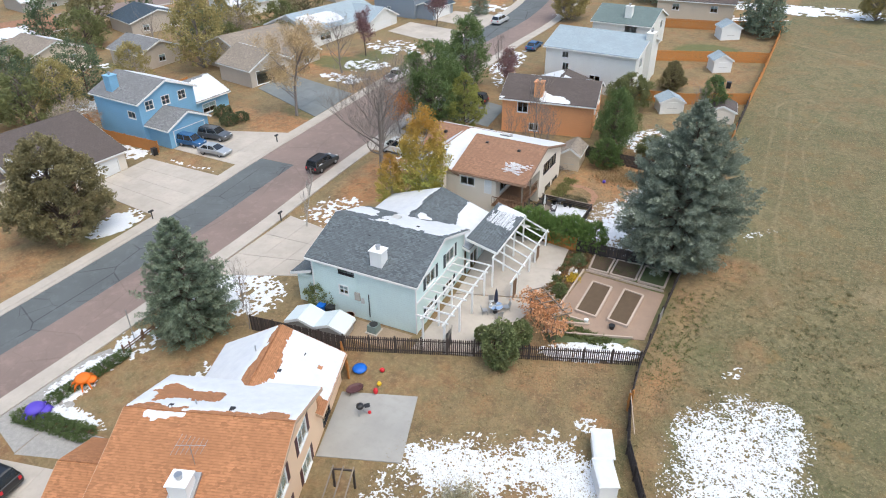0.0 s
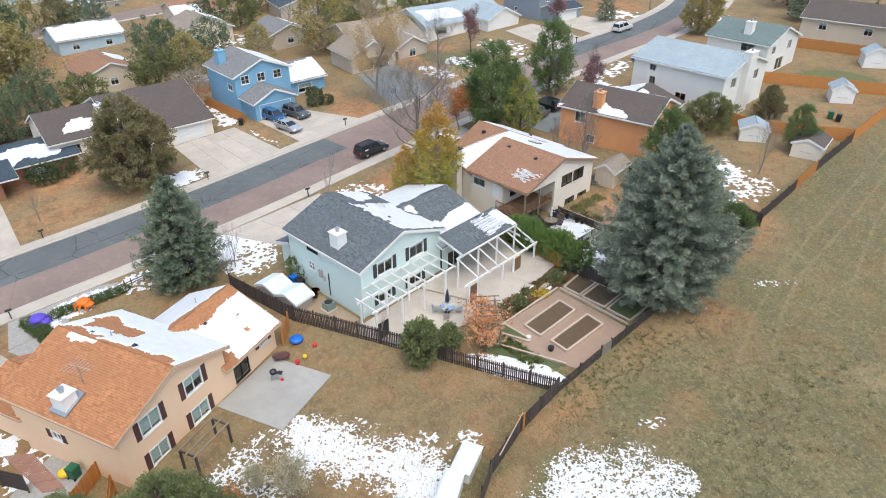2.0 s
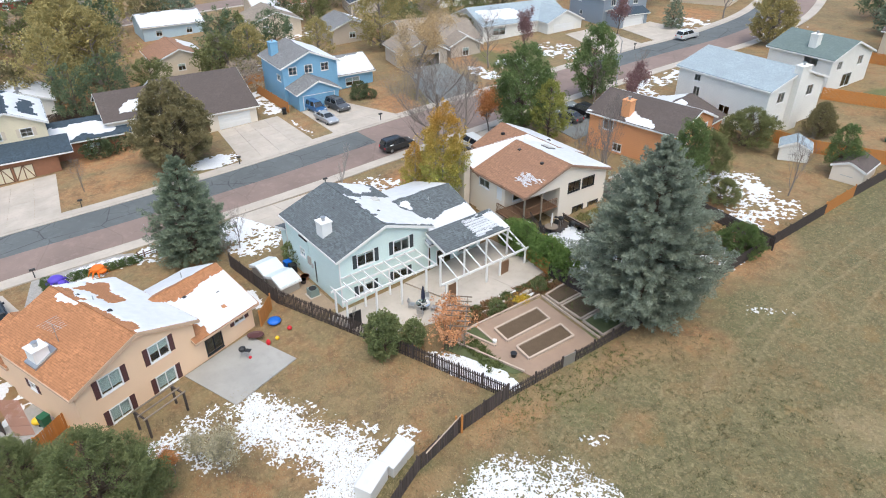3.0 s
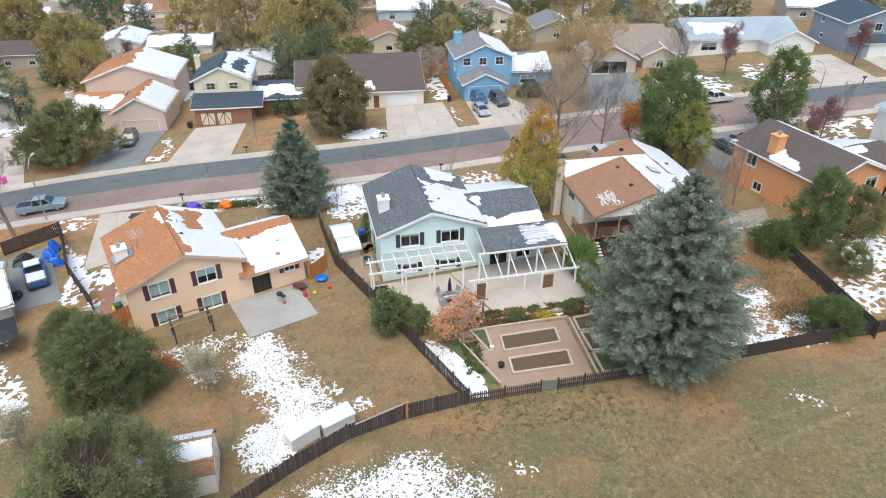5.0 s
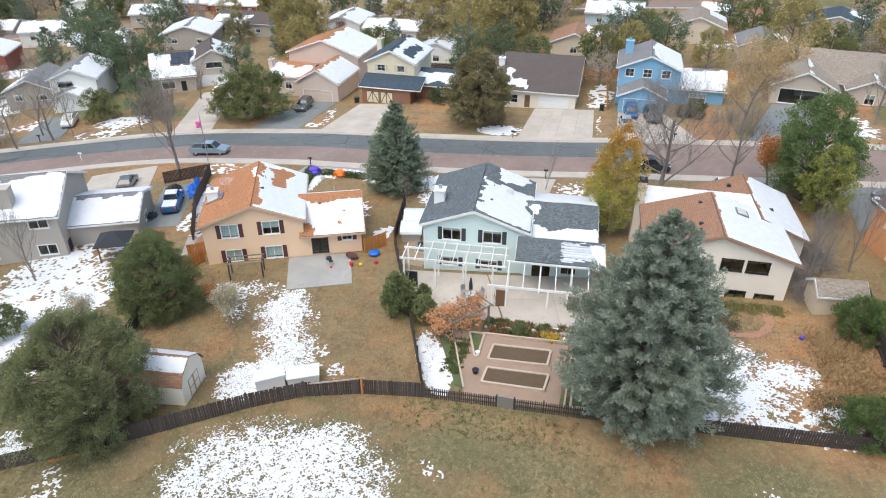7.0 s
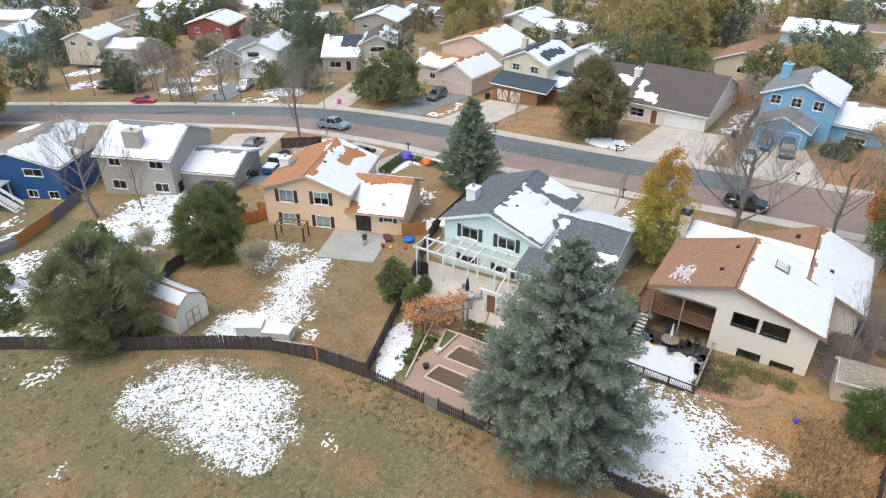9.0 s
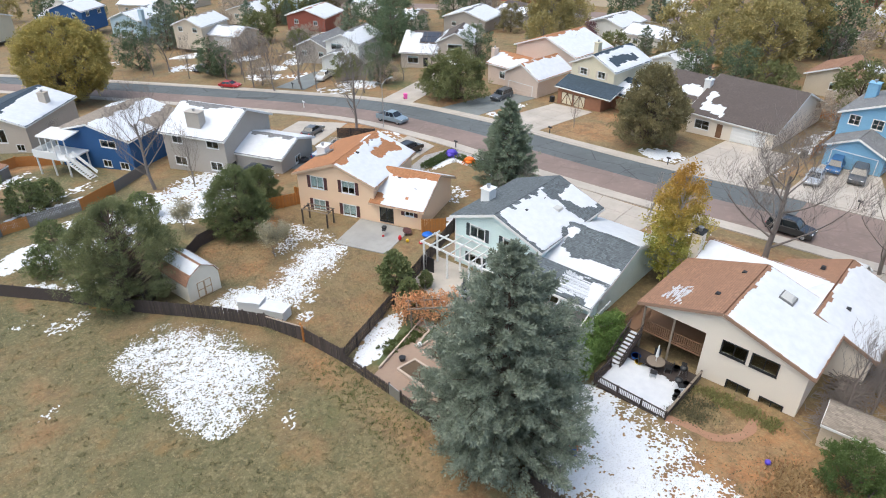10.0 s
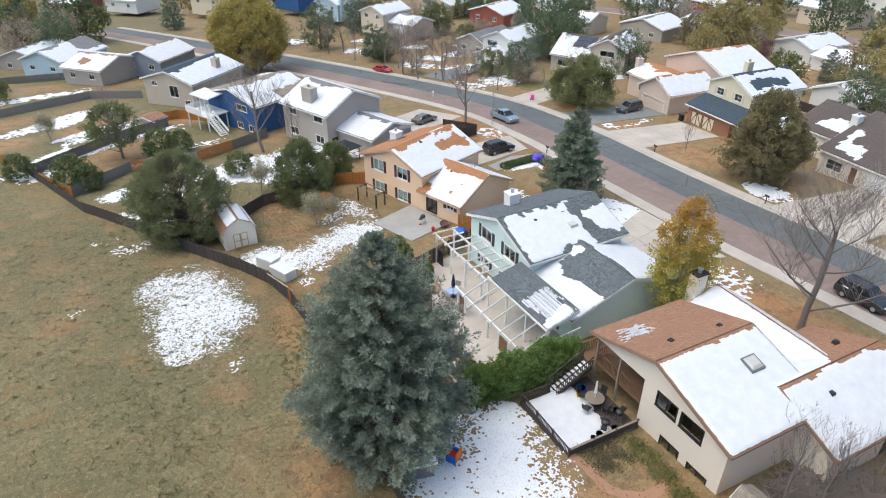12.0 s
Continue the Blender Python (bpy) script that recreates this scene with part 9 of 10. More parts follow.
K_GREYSHRUB = broadleaf("shrub", 31, 2.6, 1.6, L_GREY, BARK_GREY, 3600, 0.12, 3, (9, 4, 4), 0.04, 0.6, 0.28, 0.05)
K_RUST = broadleaf("maple", 32, 6.0, 2.6, L_RUST, BARK_GREY, 4000, 0.22, 3, (8, 4, 4), 0.2, 0.5, 0.4, 0.12)
K_BOX = bushy("box", 33, 1.5, 1.4, L_BOX, BARK, 150, 20, 0.14, ROUND, 0.02, 0.35, 0.2, 0.3, trunk_r=0.05)
K_FIR = bushy("thuja", 34, 3.7, 1.15, L_JUNIPER, BARK, 300, 24, 0.16, SLENDER, 0.02, 0.45, 0.3, 0.38, trunk_r=0.07)
K_BARE = bare_tree("bare", 71, 12.0, 6.4, BARK_GREY, 4, (11, 8, 6, 5), 0.2, 0.42, 0.3, lean=0.01)
K_BARE2 = bare_tree("bare", 42, 9.5, 4.4, BARK_GREY, 4, (9, 6, 5, 3), 0.2, 0.5, 0.2)
K_BARE3 = bare_tree("bare", 43, 7.0, 3.0, BARK_GREY, 4, (8, 4, 3, 2), 0.12, 0.6, 0.1)
K_SLIM = bare_tree("slim", 44, 7.5, 1.3, BARK_PALE, 3, (16, 4, 3), 0.1, 0.75, 0.07)


def vine_kit():
    """Dry vine lying flat over a frame, thicker at one end, with bare stems below."""
    rng = np.random.default_rng(29)
    stems, crown = Soup(29), Soup(30)
    n = 330
    x, y = rng.uniform(-2.7, 2.7, n), rng.normal(0, 0.75, n)
    z = 2.25 + rng.normal(0, 0.22, n) - 0.25 * np.abs(y) + 0.15 * np.sin(x * 2.1)
    low = rng.uniform(0, 1, n) < 0.16
    z = np.where(low, rng.uniform(0.4, 2.0, n), z)
    P = np.stack([x, y, z], -1)
    crown.plumes(P, rng.normal(0, 1, (n, 3)) + np.array([0, 0, 0.2]), np.full(n, 0.5), np.full(n, 0.2), 12, 0.15, 0.45)
    segs = []
    for k in range(26):
        a = np.array([rng.uniform(-2.2, 2.2), rng.normal(0, 0.5), 0.0])
        b = a + np.array([rng.normal(0, 0.3), rng.normal(0, 0.3), 1.3])
        c = b + np.array([rng.normal(0, 0.6), rng.normal(0, 0.4), 1.0])
        segs += [(a, b, 0.03, 0.022), (b, c, 0.022, 0.008)]
    stems.limbs(segs, 4)
    return stems.mesh("trunk", BARK), crown.mesh("crown", L_COPPER), 1.0


K_VINE = vine_kit()


def brush_pile(x, y, lx, ly, h, n, seed):
    """A low heap of cut branches lying across one another."""
    rng = np.random.default_rng(seed)
    sp = Soup(seed)
    segs = []
    for _ in range(n):
        px, py = rng.normal(0, 0.38, 2)
        a = rng.uniform(0, math.pi)
        z = h * max(0.05, 1 - px * px - py * py) * rng.uniform(0.1, 1.0)
        p = np.array([x + px * lx, y + py * ly, gz(x + px * lx, y + py * ly) + z])
        d = np.array([math.cos(a), math.sin(a), rng.normal(0, 0.22)]) * rng.uniform(0.6, 1.7)
        m = p + d * 0.5 + rng.normal(0, 0.12, 3)
        segs += [(p - d * 0.5, m, 0.035, 0.025), (m, m + d * 0.6 + rng.normal(0, 0.15, 3), 0.022, 0.008)]
    sp.limbs(segs, 4)
    tagged(new("brush_pile", sp.mesh("brush_pile", BARK_GREY)), "heap of grey cut branches beside the house", "brush pile", kind="stuff")


brush_pile(-30.6, 72.0, 3.4, 1.6, 0.9, 420, 61)
brush_pile(-27.0, 72.3, 2.6, 1.2, 0.6, 240, 62)
brush_pile(-33.6, 74.0, 3.6, 2.2, 1.0, 420, 63)

plant(K_BIG, -8.5, 57.6, "tall blue-grey spruce at the edge of the field")
plant(K_SPRUCE, -43.1, 28.2, "dense green-grey spruce in a front garden")
plant(K_ASPEN, -35.4, 54.8, "slender tree with yellow and orange autumn leaves")
plant(K_ASPEN, -38.6, 53.0, "slender tree with yellow and orange autumn leaves", scale=0.6)
plant(K_SLIM, -45.9, 46.6, "slim pale leafless tree by the street")
plant(K_BARE, -45.0, 60.0, "large leafless tree beside the street", scale=1.05)
plant(K_BARE2, -44.8, -5.3, "leafless tree on bare orange earth", scale=1.25)
plant(K_BRONZE, -69.6, 32.8, "bronze-green evergreen tree in a front garden", scale=1.06)
plant(K_OLIVE, -69.0, -6.0, "round olive-green tree in a front garden", scale=1.05)
plant(K_OLIVE, -68.0, -9.6, "round olive-green tree in a front garden", scale=0.72)
plant(K_WILLOW, -20.6, -65.5, "huge yellowing willow beside the street")
plant(K_PINE, -47.3, 75.6, "tall green pine beside the street", scale=1.0)
plant(K_PINE2, -51.6, 93.4, "green pine beside the street", scale=1.05)
plant(K_YOUNG, -42.4, 76.4, "yellow-green young pine beside the street", scale=0.78)
plant(K_RUST, -50.8, 72.6, "small tree with rust-coloured leaves")
plant(K_TAN, -69.6, 71.6, "tree with pale dry tan leaves")
plant(K_BARE2, -51.0, 68.6, "leafless tree near the street corner", scale=1.0)
plant(K_PLUM, -78.0, 101.0, "small plum tree with purple twigs", scale=1.1)
plant(K_BARE2, -76.0, 91.0, "leafless tree in a snowy front garden", scale=0.9)
plant(K_JUN2, 1.3, 19.2, "broad dark juniper by the field fence", scale=1.0)
plant(K_JUN, -13.0, 15.0, "dense dark green juniper in the back garden", scale=1.02)
plant(K_JUN, -18.1, 10.6, "dense dark green juniper by the house", scale=0.7)
plant(K_FIR, -16.9, 37.0, "dense green conifer by the fence", category="shrub", scale=1.15, name="conifer")
plant(K_FIR, -16.4, 39.6, "narrow arborvitae by the terrace", category="shrub", scale=0.75, name="conifer")
plant(K_FIR, -19.4, 38.6, "narrow arborvitae by the terrace", category="shrub", scale=0.5, name="conifer")
plant(K_VINE, -15.6, 42.8, "dry copper-coloured vine sprawling over the arbor", category="vine", name="vine", rot=-38)
plant(K_SLIM, -21.6, 36.2, "small leafless pale tree at the fence", scale=0.42)
plant(K_GREYSHRUB, -12.6, 22.4, "grey-green leggy shrub in the snow", category="shrub", scale=1.1, name="shrub")
plant(K_GREYSHRUB, -14.8, 21.0, "grey-green leggy shrub in the snow", category="shrub", scale=0.7, name="shrub")
plant(K_RUST, -14.6, 19.4, "small shrub with ochre leaves", category="shrub", scale=0.35, name="shrub")
for k in range(8):
    plant(K_HEDGE, -24.4 + 1.2 * k, 56.05 + 0.03 * k + 0.12 * (k % 2), "bright green cedar of the garden hedge", category="hedge", scale=0.84 + 0.08 * (k % 3), tall=1.1, name="hedge_shrub", group="cedar hedge")
plant(K_BUSH, -35.2, 36.7, "blue-green juniper bush by the wall", category="shrub", scale=0.97, name="shrub")
plant(K_BARE3, -41.6, 32.6, "small leafless tree beside the drive", scale=0.62)
plant(K_BARE3, -38.8, 30.6, "small leafless tree beside the house", scale=0.5)
plant(K_BARE3, -68.5, 20.5, "small leafless tree in a front garden", scale=0.62)
plant(K_BOX, -80.2, 24.0, "clipped dark green shrub below the window", category="shrub", scale=1.5, name="shrub")
plant(K_BOX, -80.6, 26.6, "clipped dark green shrub below the window", category="shrub", scale=1.3, name="shrub")
for x, y, s in ((-77.0, 64.6, 1.0), (-80.5, 66.6, 1.0), (-76.2, 66.2, 0.9)):
    plant(K_BOX, x, y, "round clipped shrub beside the sky-blue house", category="shrub", scale=s, name="shrub")
for x, y, q in ((-16.3, 48.1, 0.42), (-16.4, 53.2, 0.46), (-16.9, 45.4, 0.3)):
    plant(K_BUSH, x, y, "small green shrub in the flower border", category="shrub", scale=q, name="shrub")
# north gardens
plant(K_PINE2, -13.2, 96.4, "green pine by the garden fence", scale=0.55)
plant(K_BARE3, -13.4, 87.0, "grey leafless tree leaning by the fence", scale=0.95)
plant(K_DARKBUSH, -9.4, 72.9, "broad green cedar bush by the field fence", category="shrub", scale=1.0, tall=0.8, name="shrub")
plant(K_DARKBUSH, -21.3, 75.0, "dark green cedar bush in the garden corner", category="shrub", scale=0.95, tall=1.0, name="shrub")
plant(K_OLIVE, -22.8, 84.0, "olive-green tree beside the orange house", scale=0.5, tall=1.3)
plant(K_PINE2, -21.8, 79.2, "green pine beside the orange house", scale=0.7, tall=1.12)
plant(K_BARE3, -31.8, 77.0, "grey leafless tree before the orange house", scale=1.2)
plant(K_BARE3, -29.6, 74.0, "grey leafless tree between the houses", scale=0.9)
plant(K_BARE3, -28.2, 72.6, "grey leafless tree beside the cream house", scale=0.95)
plant(K_BARE3, -31.8, 73.4, "grey leafless bush beside the cream house", scale=0.7)
plant(K_BARE3, -34.2, 74.2, "grey leafless bush beside the cream house", scale=0.75)
plant(K_OLIVE, -17.0, 79.6, "olive-green tree by the garden fence", scale=0.36)
plant(K_OLIVE, -24.6, 95.0, "olive-green tree beside the white house", scale=0.6)
plant(K_BRONZE, -21.0, 105.0, "bronze-green small tree in a back garden", scale=0.42)
plant(K_FAR_SPRUCE, -12.5, 140.0, "dark spruce at the field corner", scale=0.95)
plant(K_FAR_SPRUCE, -14.8, 143.0, "dark spruce at the field corner", scale=0.9)
plant(K_YELLOW, 5.0, 159.0, "yellowing tree at the far end of the field", scale=0.6)
plant(K_YELLOW, -51.5, 139.0, "yellowing street tree by the kerb", scale=0.65)
plant(K_BARE3, -49.6, 92.0, "grey leafless street tree", scale=1.0)
plant(K_PLUM, -46.0, 97.0, "small tree with purple twigs", scale=0.8)
plant(K_PLUM, -44.5, 94.4, "small tree with purple twigs", scale=0.7)
plant(K_BARE3, -50.4, 103.0, "grey leafless street tree", scale=0.8)
plant(K_PLUM, -76.0, 124.0, "small tree with purple twigs", scale=1.0)
plant(K_FAR_SPRUCE, -72.0, 136.0, "dark spruce in a front garden", scale=0.6)
# south gardens
plant(K_SAGE, 7.6, -12.2, "grey-olive tree with a bare trunk in a back garden")
plant(K_BUSH, 2.2, -10.8, "broad dark olive bush on the lawn", category="shrub", scale=1.5, name="shrub")
plant(K_BUSH, 13.4, -2.4, "broad olive bush by the fence", category="shrub", scale=1.6, name="shrub")
plant(K_BUSH, 20.4, -9.6, "olive bush by the fence", category="shrub", scale=1.2, name="shrub")
plant(K_BARE2, -49.4, -46.4, "grey leafless tree across the street", scale=0.95)
plant(K_BARE2, -54.9, -36.9, "grey leafless tree across the street", scale=1.05)
plant(K_BARE2, -50.4, -40.0, "grey leafless tree across the street", scale=0.9)
for x, y, s in ((-57.0, -34.6, 1.15), (-50.6, -52.4, 1.2), (-44.6, -66.6, 1.2), (-56.4, -52.6, 1.1), (-41.0, -77.4, 1.1), (-65.6, -24.6, 1.0)):
    plant(K_BARE3, x, y, "brown-grey leafless tree in a front garden", scale=s)
K_LOW = bushy("box", 36, 1.5, 1.4, leafy("low_green_hedge", (0.075, 0.11, 0.035), (0.11, 0.145, 0.05)), BARK, 170, 22, 0.13, ROUND, 0.02, 0.35, 0.25, 0.3, trunk_r=0.05)
for k in range(9):
    plant(K_LOW, -47.0 + 0.76 * k, 14.35 + 0.16 * k, "low green hedge edging the front garden", category="shrub", scale=0.56, tall=0.8, name="shrub", group="front garden edging")
for k in range(8):
    plant(K_LOW, -46.5 + 0.07 * k, 16.6 + 0.86 * k, "low green hedge edging the front garden", category="shrub", scale=0.5, tall=0.75, name="shrub", group="front garden edging")
plant(K_BARE2, -11.6, -6.0, "grey leafless tree in the back garden", scale=1.25)
plant(K_BARE3, -15.6, -2.6, "grey leafless tree behind the house", scale=1.1)
plant(K_BUSH, 11.6, -1.0, "olive-green bush by the fence", category="shrub", scale=1.15, name="shrub")
plant(K_BUSH, 3.0, 1.6, "grey-green bush in the back garden", category="shrub", scale=1.03, name="shrub")
plant(K_BUSH, 5.6, 8.6, "broad dark juniper by the field fence", scale=1.15)
plant(K_BUSH, -7.0, 2.2, "dark green bush in the back garden", category="shrub", scale=1.15, name="shrub")
plant(K_GREYSHRUB, -8.6, 9.8, "grey leggy shrub in the back garden", category="shrub", scale=1.1, name="shrub")
plant(K_BUSH, -0.4, -12.4, "dark green bush by the grey fence", category="shrub", scale=1.15, name="shrub")
plant(K_HEDGE, 12.0, -26.0, "small green bush in a back garden", category="shrub", scale=0.7, name="shrub")
plant(K_BARE3, 9.4, -31.0, "grey leafless tree in a back garden", scale=0.9)
plant(K_GREYSHRUB, 18.0, -26.0, "grey-green bush in a back garden", category="shrub", scale=1.3, name="shrub")
plant(K_BARE3, -7.6, -32.4, "grey leafless tree beside the tan house", scale=0.7)
plant(K_BUSH, -8.8, -30.0, "green juniper beside the tan house", scale=1.26)
# far side, west of the street: lighter trees
F_PINE = bushy("pine", 51, 12.0, 4.0, L_DARKPINE, BARK, 330, 21, 0.34, PINE, 0.06, 1.2, 0.8, 0.6, 0.3, trunk_r=0.2)
F_OLIVE = bushy("olive", 52, 8.0, 4.2, L_OLIVE, BARK, 330, 20, 0.32, ROUND, 0.08, 1.1, 0.75, 0.58, trunk_r=0.2)
F_YELLOW = bushy("willow", 53, 14.0, 5.4, L_OCHRE, BARK_GREY, 400, 21, 0.34, ROUND, 0.1, 1.4, 0.7, 0.58, trunk_r=0.3)
F_BRONZE = bushy("bronze", 54, 9.0, 3.8, L_BRONZE, BARK, 320, 20, 0.32, ROUND, 0.06, 1.1, 0.75, 0.58, trunk_r=0.2)
F_GREY = bushy("twiggy", 56, 9.0, 4.4, leafy("grey_twigs", (0.30, 0.25, 0.20), (0.36, 0.29, 0.22)), BARK_GREY, 220, 14, 0.78, ROUND, 0.15, 1.5, 0.5, 0.55, 0.07, trunk_r=0.24)
F_BARE = bare_tree("bare", 55, 9.0, 4.4, BARK_GREY, 3, (8, 4, 4), 0.22, 0.5, 0.2)
B_PINE = bushy("pine", 61, 13.0, 3.6, L_DARKPINE, BARK, 150, 14, 0.62, PINE, 0.06, 1.5, 0.7, 0.55, 0.3, trunk_r=0.2)
B_GOLD = bushy("willow", 62, 12.0, 5.4, L_OCHRE, BARK_GREY, 170, 14, 0.62, ROUND, 0.1, 1.7, 0.7, 0.55, trunk_r=0.3)
B_OLIVE = bushy("olive", 63, 9.0, 4.6, L_OLIVE, BARK, 150, 14, 0.6, ROUND, 0.08, 1.5, 0.75, 0.55, trunk_r=0.2)
FAR = [
    (F_PINE, -86.0, -45.0, 1.05), (F_PINE, -89.0, -41.0, 0.95), (F_BARE, -57.0, -41.0, 0.85), (F_BARE, -49.5, -58.5, 0.9), (F_BARE, -54.0, -60.0, 0.8), (F_PINE, -41.0, -85.0, 1.0), (F_BARE, -45.0, -78.0, 1.0),
    (F_PINE, -104.0, -66.0, 0.8), (K_FAR_SPRUCE, -96.0, -74.0, 1.0), (K_FAR_SPRUCE, -78.0, -98.0, 1.0), (F_PINE, -120.0, -82.0, 1.0), (F_YELLOW, -104.0, -14.0, 0.75), (F_YELLOW, -126.0, -22.0, 0.85), (K_FAR_SPRUCE, -118.0, -26.0, 0.9),
    (F_OLIVE, -108.0, 2.0, 0.9), (F_BRONZE, -112.0, 14.0, 1.0), (F_YELLOW, -110.0, 22.0, 0.95), (F_YELLOW, -118.0, 30.0, 1.0), (F_PINE, -104.0, 30.0, 0.8), (F_PINE, -100.0, 24.0, 0.8), (F_OLIVE, -104.0, 37.0, 0.8), (F_OLIVE, -106.0, 50.0, 1.0),
    (F_PINE, -118.0, 54.0, 0.9), (F_OLIVE, -122.0, 58.0, 1.0), (F_PINE, -108.0, 62.0, 0.9), (F_OLIVE, -112.0, 92.0, 0.9), (F_BARE, -118.0, 84.0, 0.9), (K_FAR_SPRUCE, -124.0, 100.0, 0.8), (F_OLIVE, -106.0, 108.0, 0.8), (F_YELLOW, -140.0, 6.0, 0.8),
    (F_YELLOW, -146.0, -4.0, 0.8), (F_PINE, -142.0, 34.0, 1.0), (F_OLIVE, -138.0, 82.0, 1.0), (K_FAR_SPRUCE, -160.0, 56.0, 1.0), (F_YELLOW, -150.0, -60.0, 0.7), (F_PINE, -132.0, -70.0, 1.0), (K_FAR_SPRUCE, -166.0, -20.0, 0.9),
    (F_BARE, -130.0, -48.0, 0.8), (F_OLIVE, -160.0, 20.0, 1.0), (F_PINE, -188.0, -44.0, 0.9), (F_OLIVE, -186.0, 12.0, 1.1), (F_YELLOW, -184.0, 44.0, 0.8), (K_FAR_SPRUCE, -100.0, 142.0, 1.0), (F_YELLOW, -92.0, 148.0, 0.8), (F_BARE, -70.0, 150.0, 0.9),
    (K_FAR_SPRUCE, -40.0, 160.0, 1.0), (F_PINE, -48.0, 170.0, 1.0), (F_OLIVE, -24.0, 166.0, 1.0), (F_BARE, -30.0, 190.0, 1.0), (K_FAR_SPRUCE, -58.0, -108.0, 1.2), (K_FAR_SPRUCE, -8.0, -142.0, 1.0), (F_OLIVE, 16.0, -128.0, 1.2), (K_FAR_SPRUCE, 24.0, -118.0, 0.9),
    (F_OLIVE, 30.0, -60.0, 0.6), (K_FAR_SPRUCE, 33.0, -140.0, 1.0), (F_OLIVE, -34.0, -130.0, 0.7), (F_BARE, -30.0, -118.0, 0.7), (F_PINE, -82.0, -150.0, 1.0), (F_OLIVE, -100.0, -120.0, 1.0), (K_FAR_SPRUCE, -128.0, -96.0, 1.1), (F_PINE, -148.0, -78.0, 0.9),
    (F_BARE, -79.0, -24.0, 0.8), (K_BOX, -74.0, -44.0, 1.2), (F_BARE, -61.0, -24.0, 0.7), (F_BARE, -98.0, -4.0, 1.0), (K_PLUM, -116.0, -10.0, 1.0), (F_BRONZE, -96.0, 98.0, 0.6), (F_YELLOW, -106.0, 70.0, 0.55),
]
FAR += [(K_YELLOW, -115.0, -20.0, 1.0), (K_YELLOW, -124.0, 27.0, 1.1), (K_YELLOW, -150.0, -43.0, 1.1), (K_YELLOW, -140.0, 27.0, 1.05), (F_PINE, -89.0, -54.0, 1.25), (F_PINE, -105.5, -67.0, 1.2), (F_PINE, 16.6, -132.0, 1.25)]
_r = random.Random(77)


def near_street(x, y, path, d):
    return min((p.x - x) ** 2 + (p.y - y) ** 2 for p in path) < d * d


HOMES = [(o.matrix_basis.translation.x, o.matrix_basis.translation.y) for o in scene.objects if o.get("category") == "house"]
while len(FAR) < 142:
    x, y = _r.uniform(-205, -92), _r.uniform(-150, 160)
    if _r.random() < 0.25:
        x, y = _r.uniform(-90, 40), _r.uniform(-200, -85)
    if near_street(x, y, STREET, 11) or near_street(x, y, BACK_STREET, 9) or any(-13 < x - hx < 4 and -3 < y - hy < 15 for hx, hy in HOMES) or abs(y + x * 0.1 - 45) > 230:
        continue
    FAR.append((_r.choice((F_PINE, F_OLIVE, F_YELLOW, F_BRONZE, F_BARE, F_GREY, F_GREY, F_GREY, K_FAR_SPRUCE)), x, y, _r.uniform(0.55, 1.1)))
goal = len(FAR) + 22
while len(FAR) < goal:
    x, y = _r.uniform(-108, -46), _r.uniform(-118, -22)
    if near_street(x, y, STREET, 9) or x > -38 - 0.5 * (y + 22) or any(-15 < x - hx < 6 and -15 < y - hy < 12 for hx, hy in HOMES):
        continue
    FAR.append((_r.choice((F_GREY, F_GREY, F_BARE, F_OLIVE, F_PINE)), x, y, _r.uniform(0.5, 0.85)))
goal = len(FAR) + 96
while len(FAR) < goal:
    x, y = _r.choice(((_r.uniform(-262, -185), _r.uniform(-230, 130)), (_r.uniform(-160, 62), _r.uniform(-300, -150)), (_r.uniform(-200, -120), _r.uniform(-230, -110))))
    if near_street(x, y, STREET, 11) or near_street(x, y, BACK_STREET, 9) or any(-14 < x - hx < 4 and -4 < y - hy < 17 for hx, hy in HOMES):
        continue
    FAR.append((_r.choice((B_PINE, B_PINE, B_GOLD, B_OLIVE, F_GREY)), x, y, _r.uniform(0.7, 1.25)))
LIGHTER = {id(F_PINE): B_PINE, id(F_OLIVE): B_OLIVE, id(F_YELLOW): B_GOLD}
for k, (kit, x, y, s) in enumerate(FAR):
    if x < -140 or y < -115:
        kit = LIGHTER.get(id(kit), kit)
    word = {id(F_PINE): "green pine", id(K_FAR_SPRUCE): "dark spruce", id(F_YELLOW): "yellowing broadleaf tree", id(K_YELLOW): "tall yellowing broadleaf tree", id(F_OLIVE): "olive-green tree", id(B_PINE): "dark green pine", id(B_GOLD): "golden-brown broadleaf tree", id(B_OLIVE): "olive-green tree", id(F_BRONZE): "bronze-green evergreen", id(F_BARE): "grey leafless tree", id(F_GREY): "grey twiggy leafless tree", id(K_PLUM): "purple-twigged plum tree", id(K_BOX): "dark green shrub"}[id(kit)]
    plant(kit, x, y, word + " among the far houses", scale=s)


# ---- snow on the ground ----
def value_noise(X, Y, scale, seed):
    """Smooth lattice noise from -1 to 1 over arrays of places."""
    tab = np.random.default_rng(seed).uniform(-1, 1, (256, 256))
    a, b = X * scale, Y * scale
    i, j = np.floor(a).astype(int), np.floor(b).astype(int)
    u, v = a - i, b - j
    u, v = u * u * (3 - 2 * u), v * v * (3 - 2 * v)
    g = [tab[(j + q) % 256, (i + p) % 256] for q in (0, 1) for p in (0, 1)]
    return (g[0] * (1 - u) + g[1] * u) * (1 - v) + (g[2] * (1 - u) + g[3] * u) * v


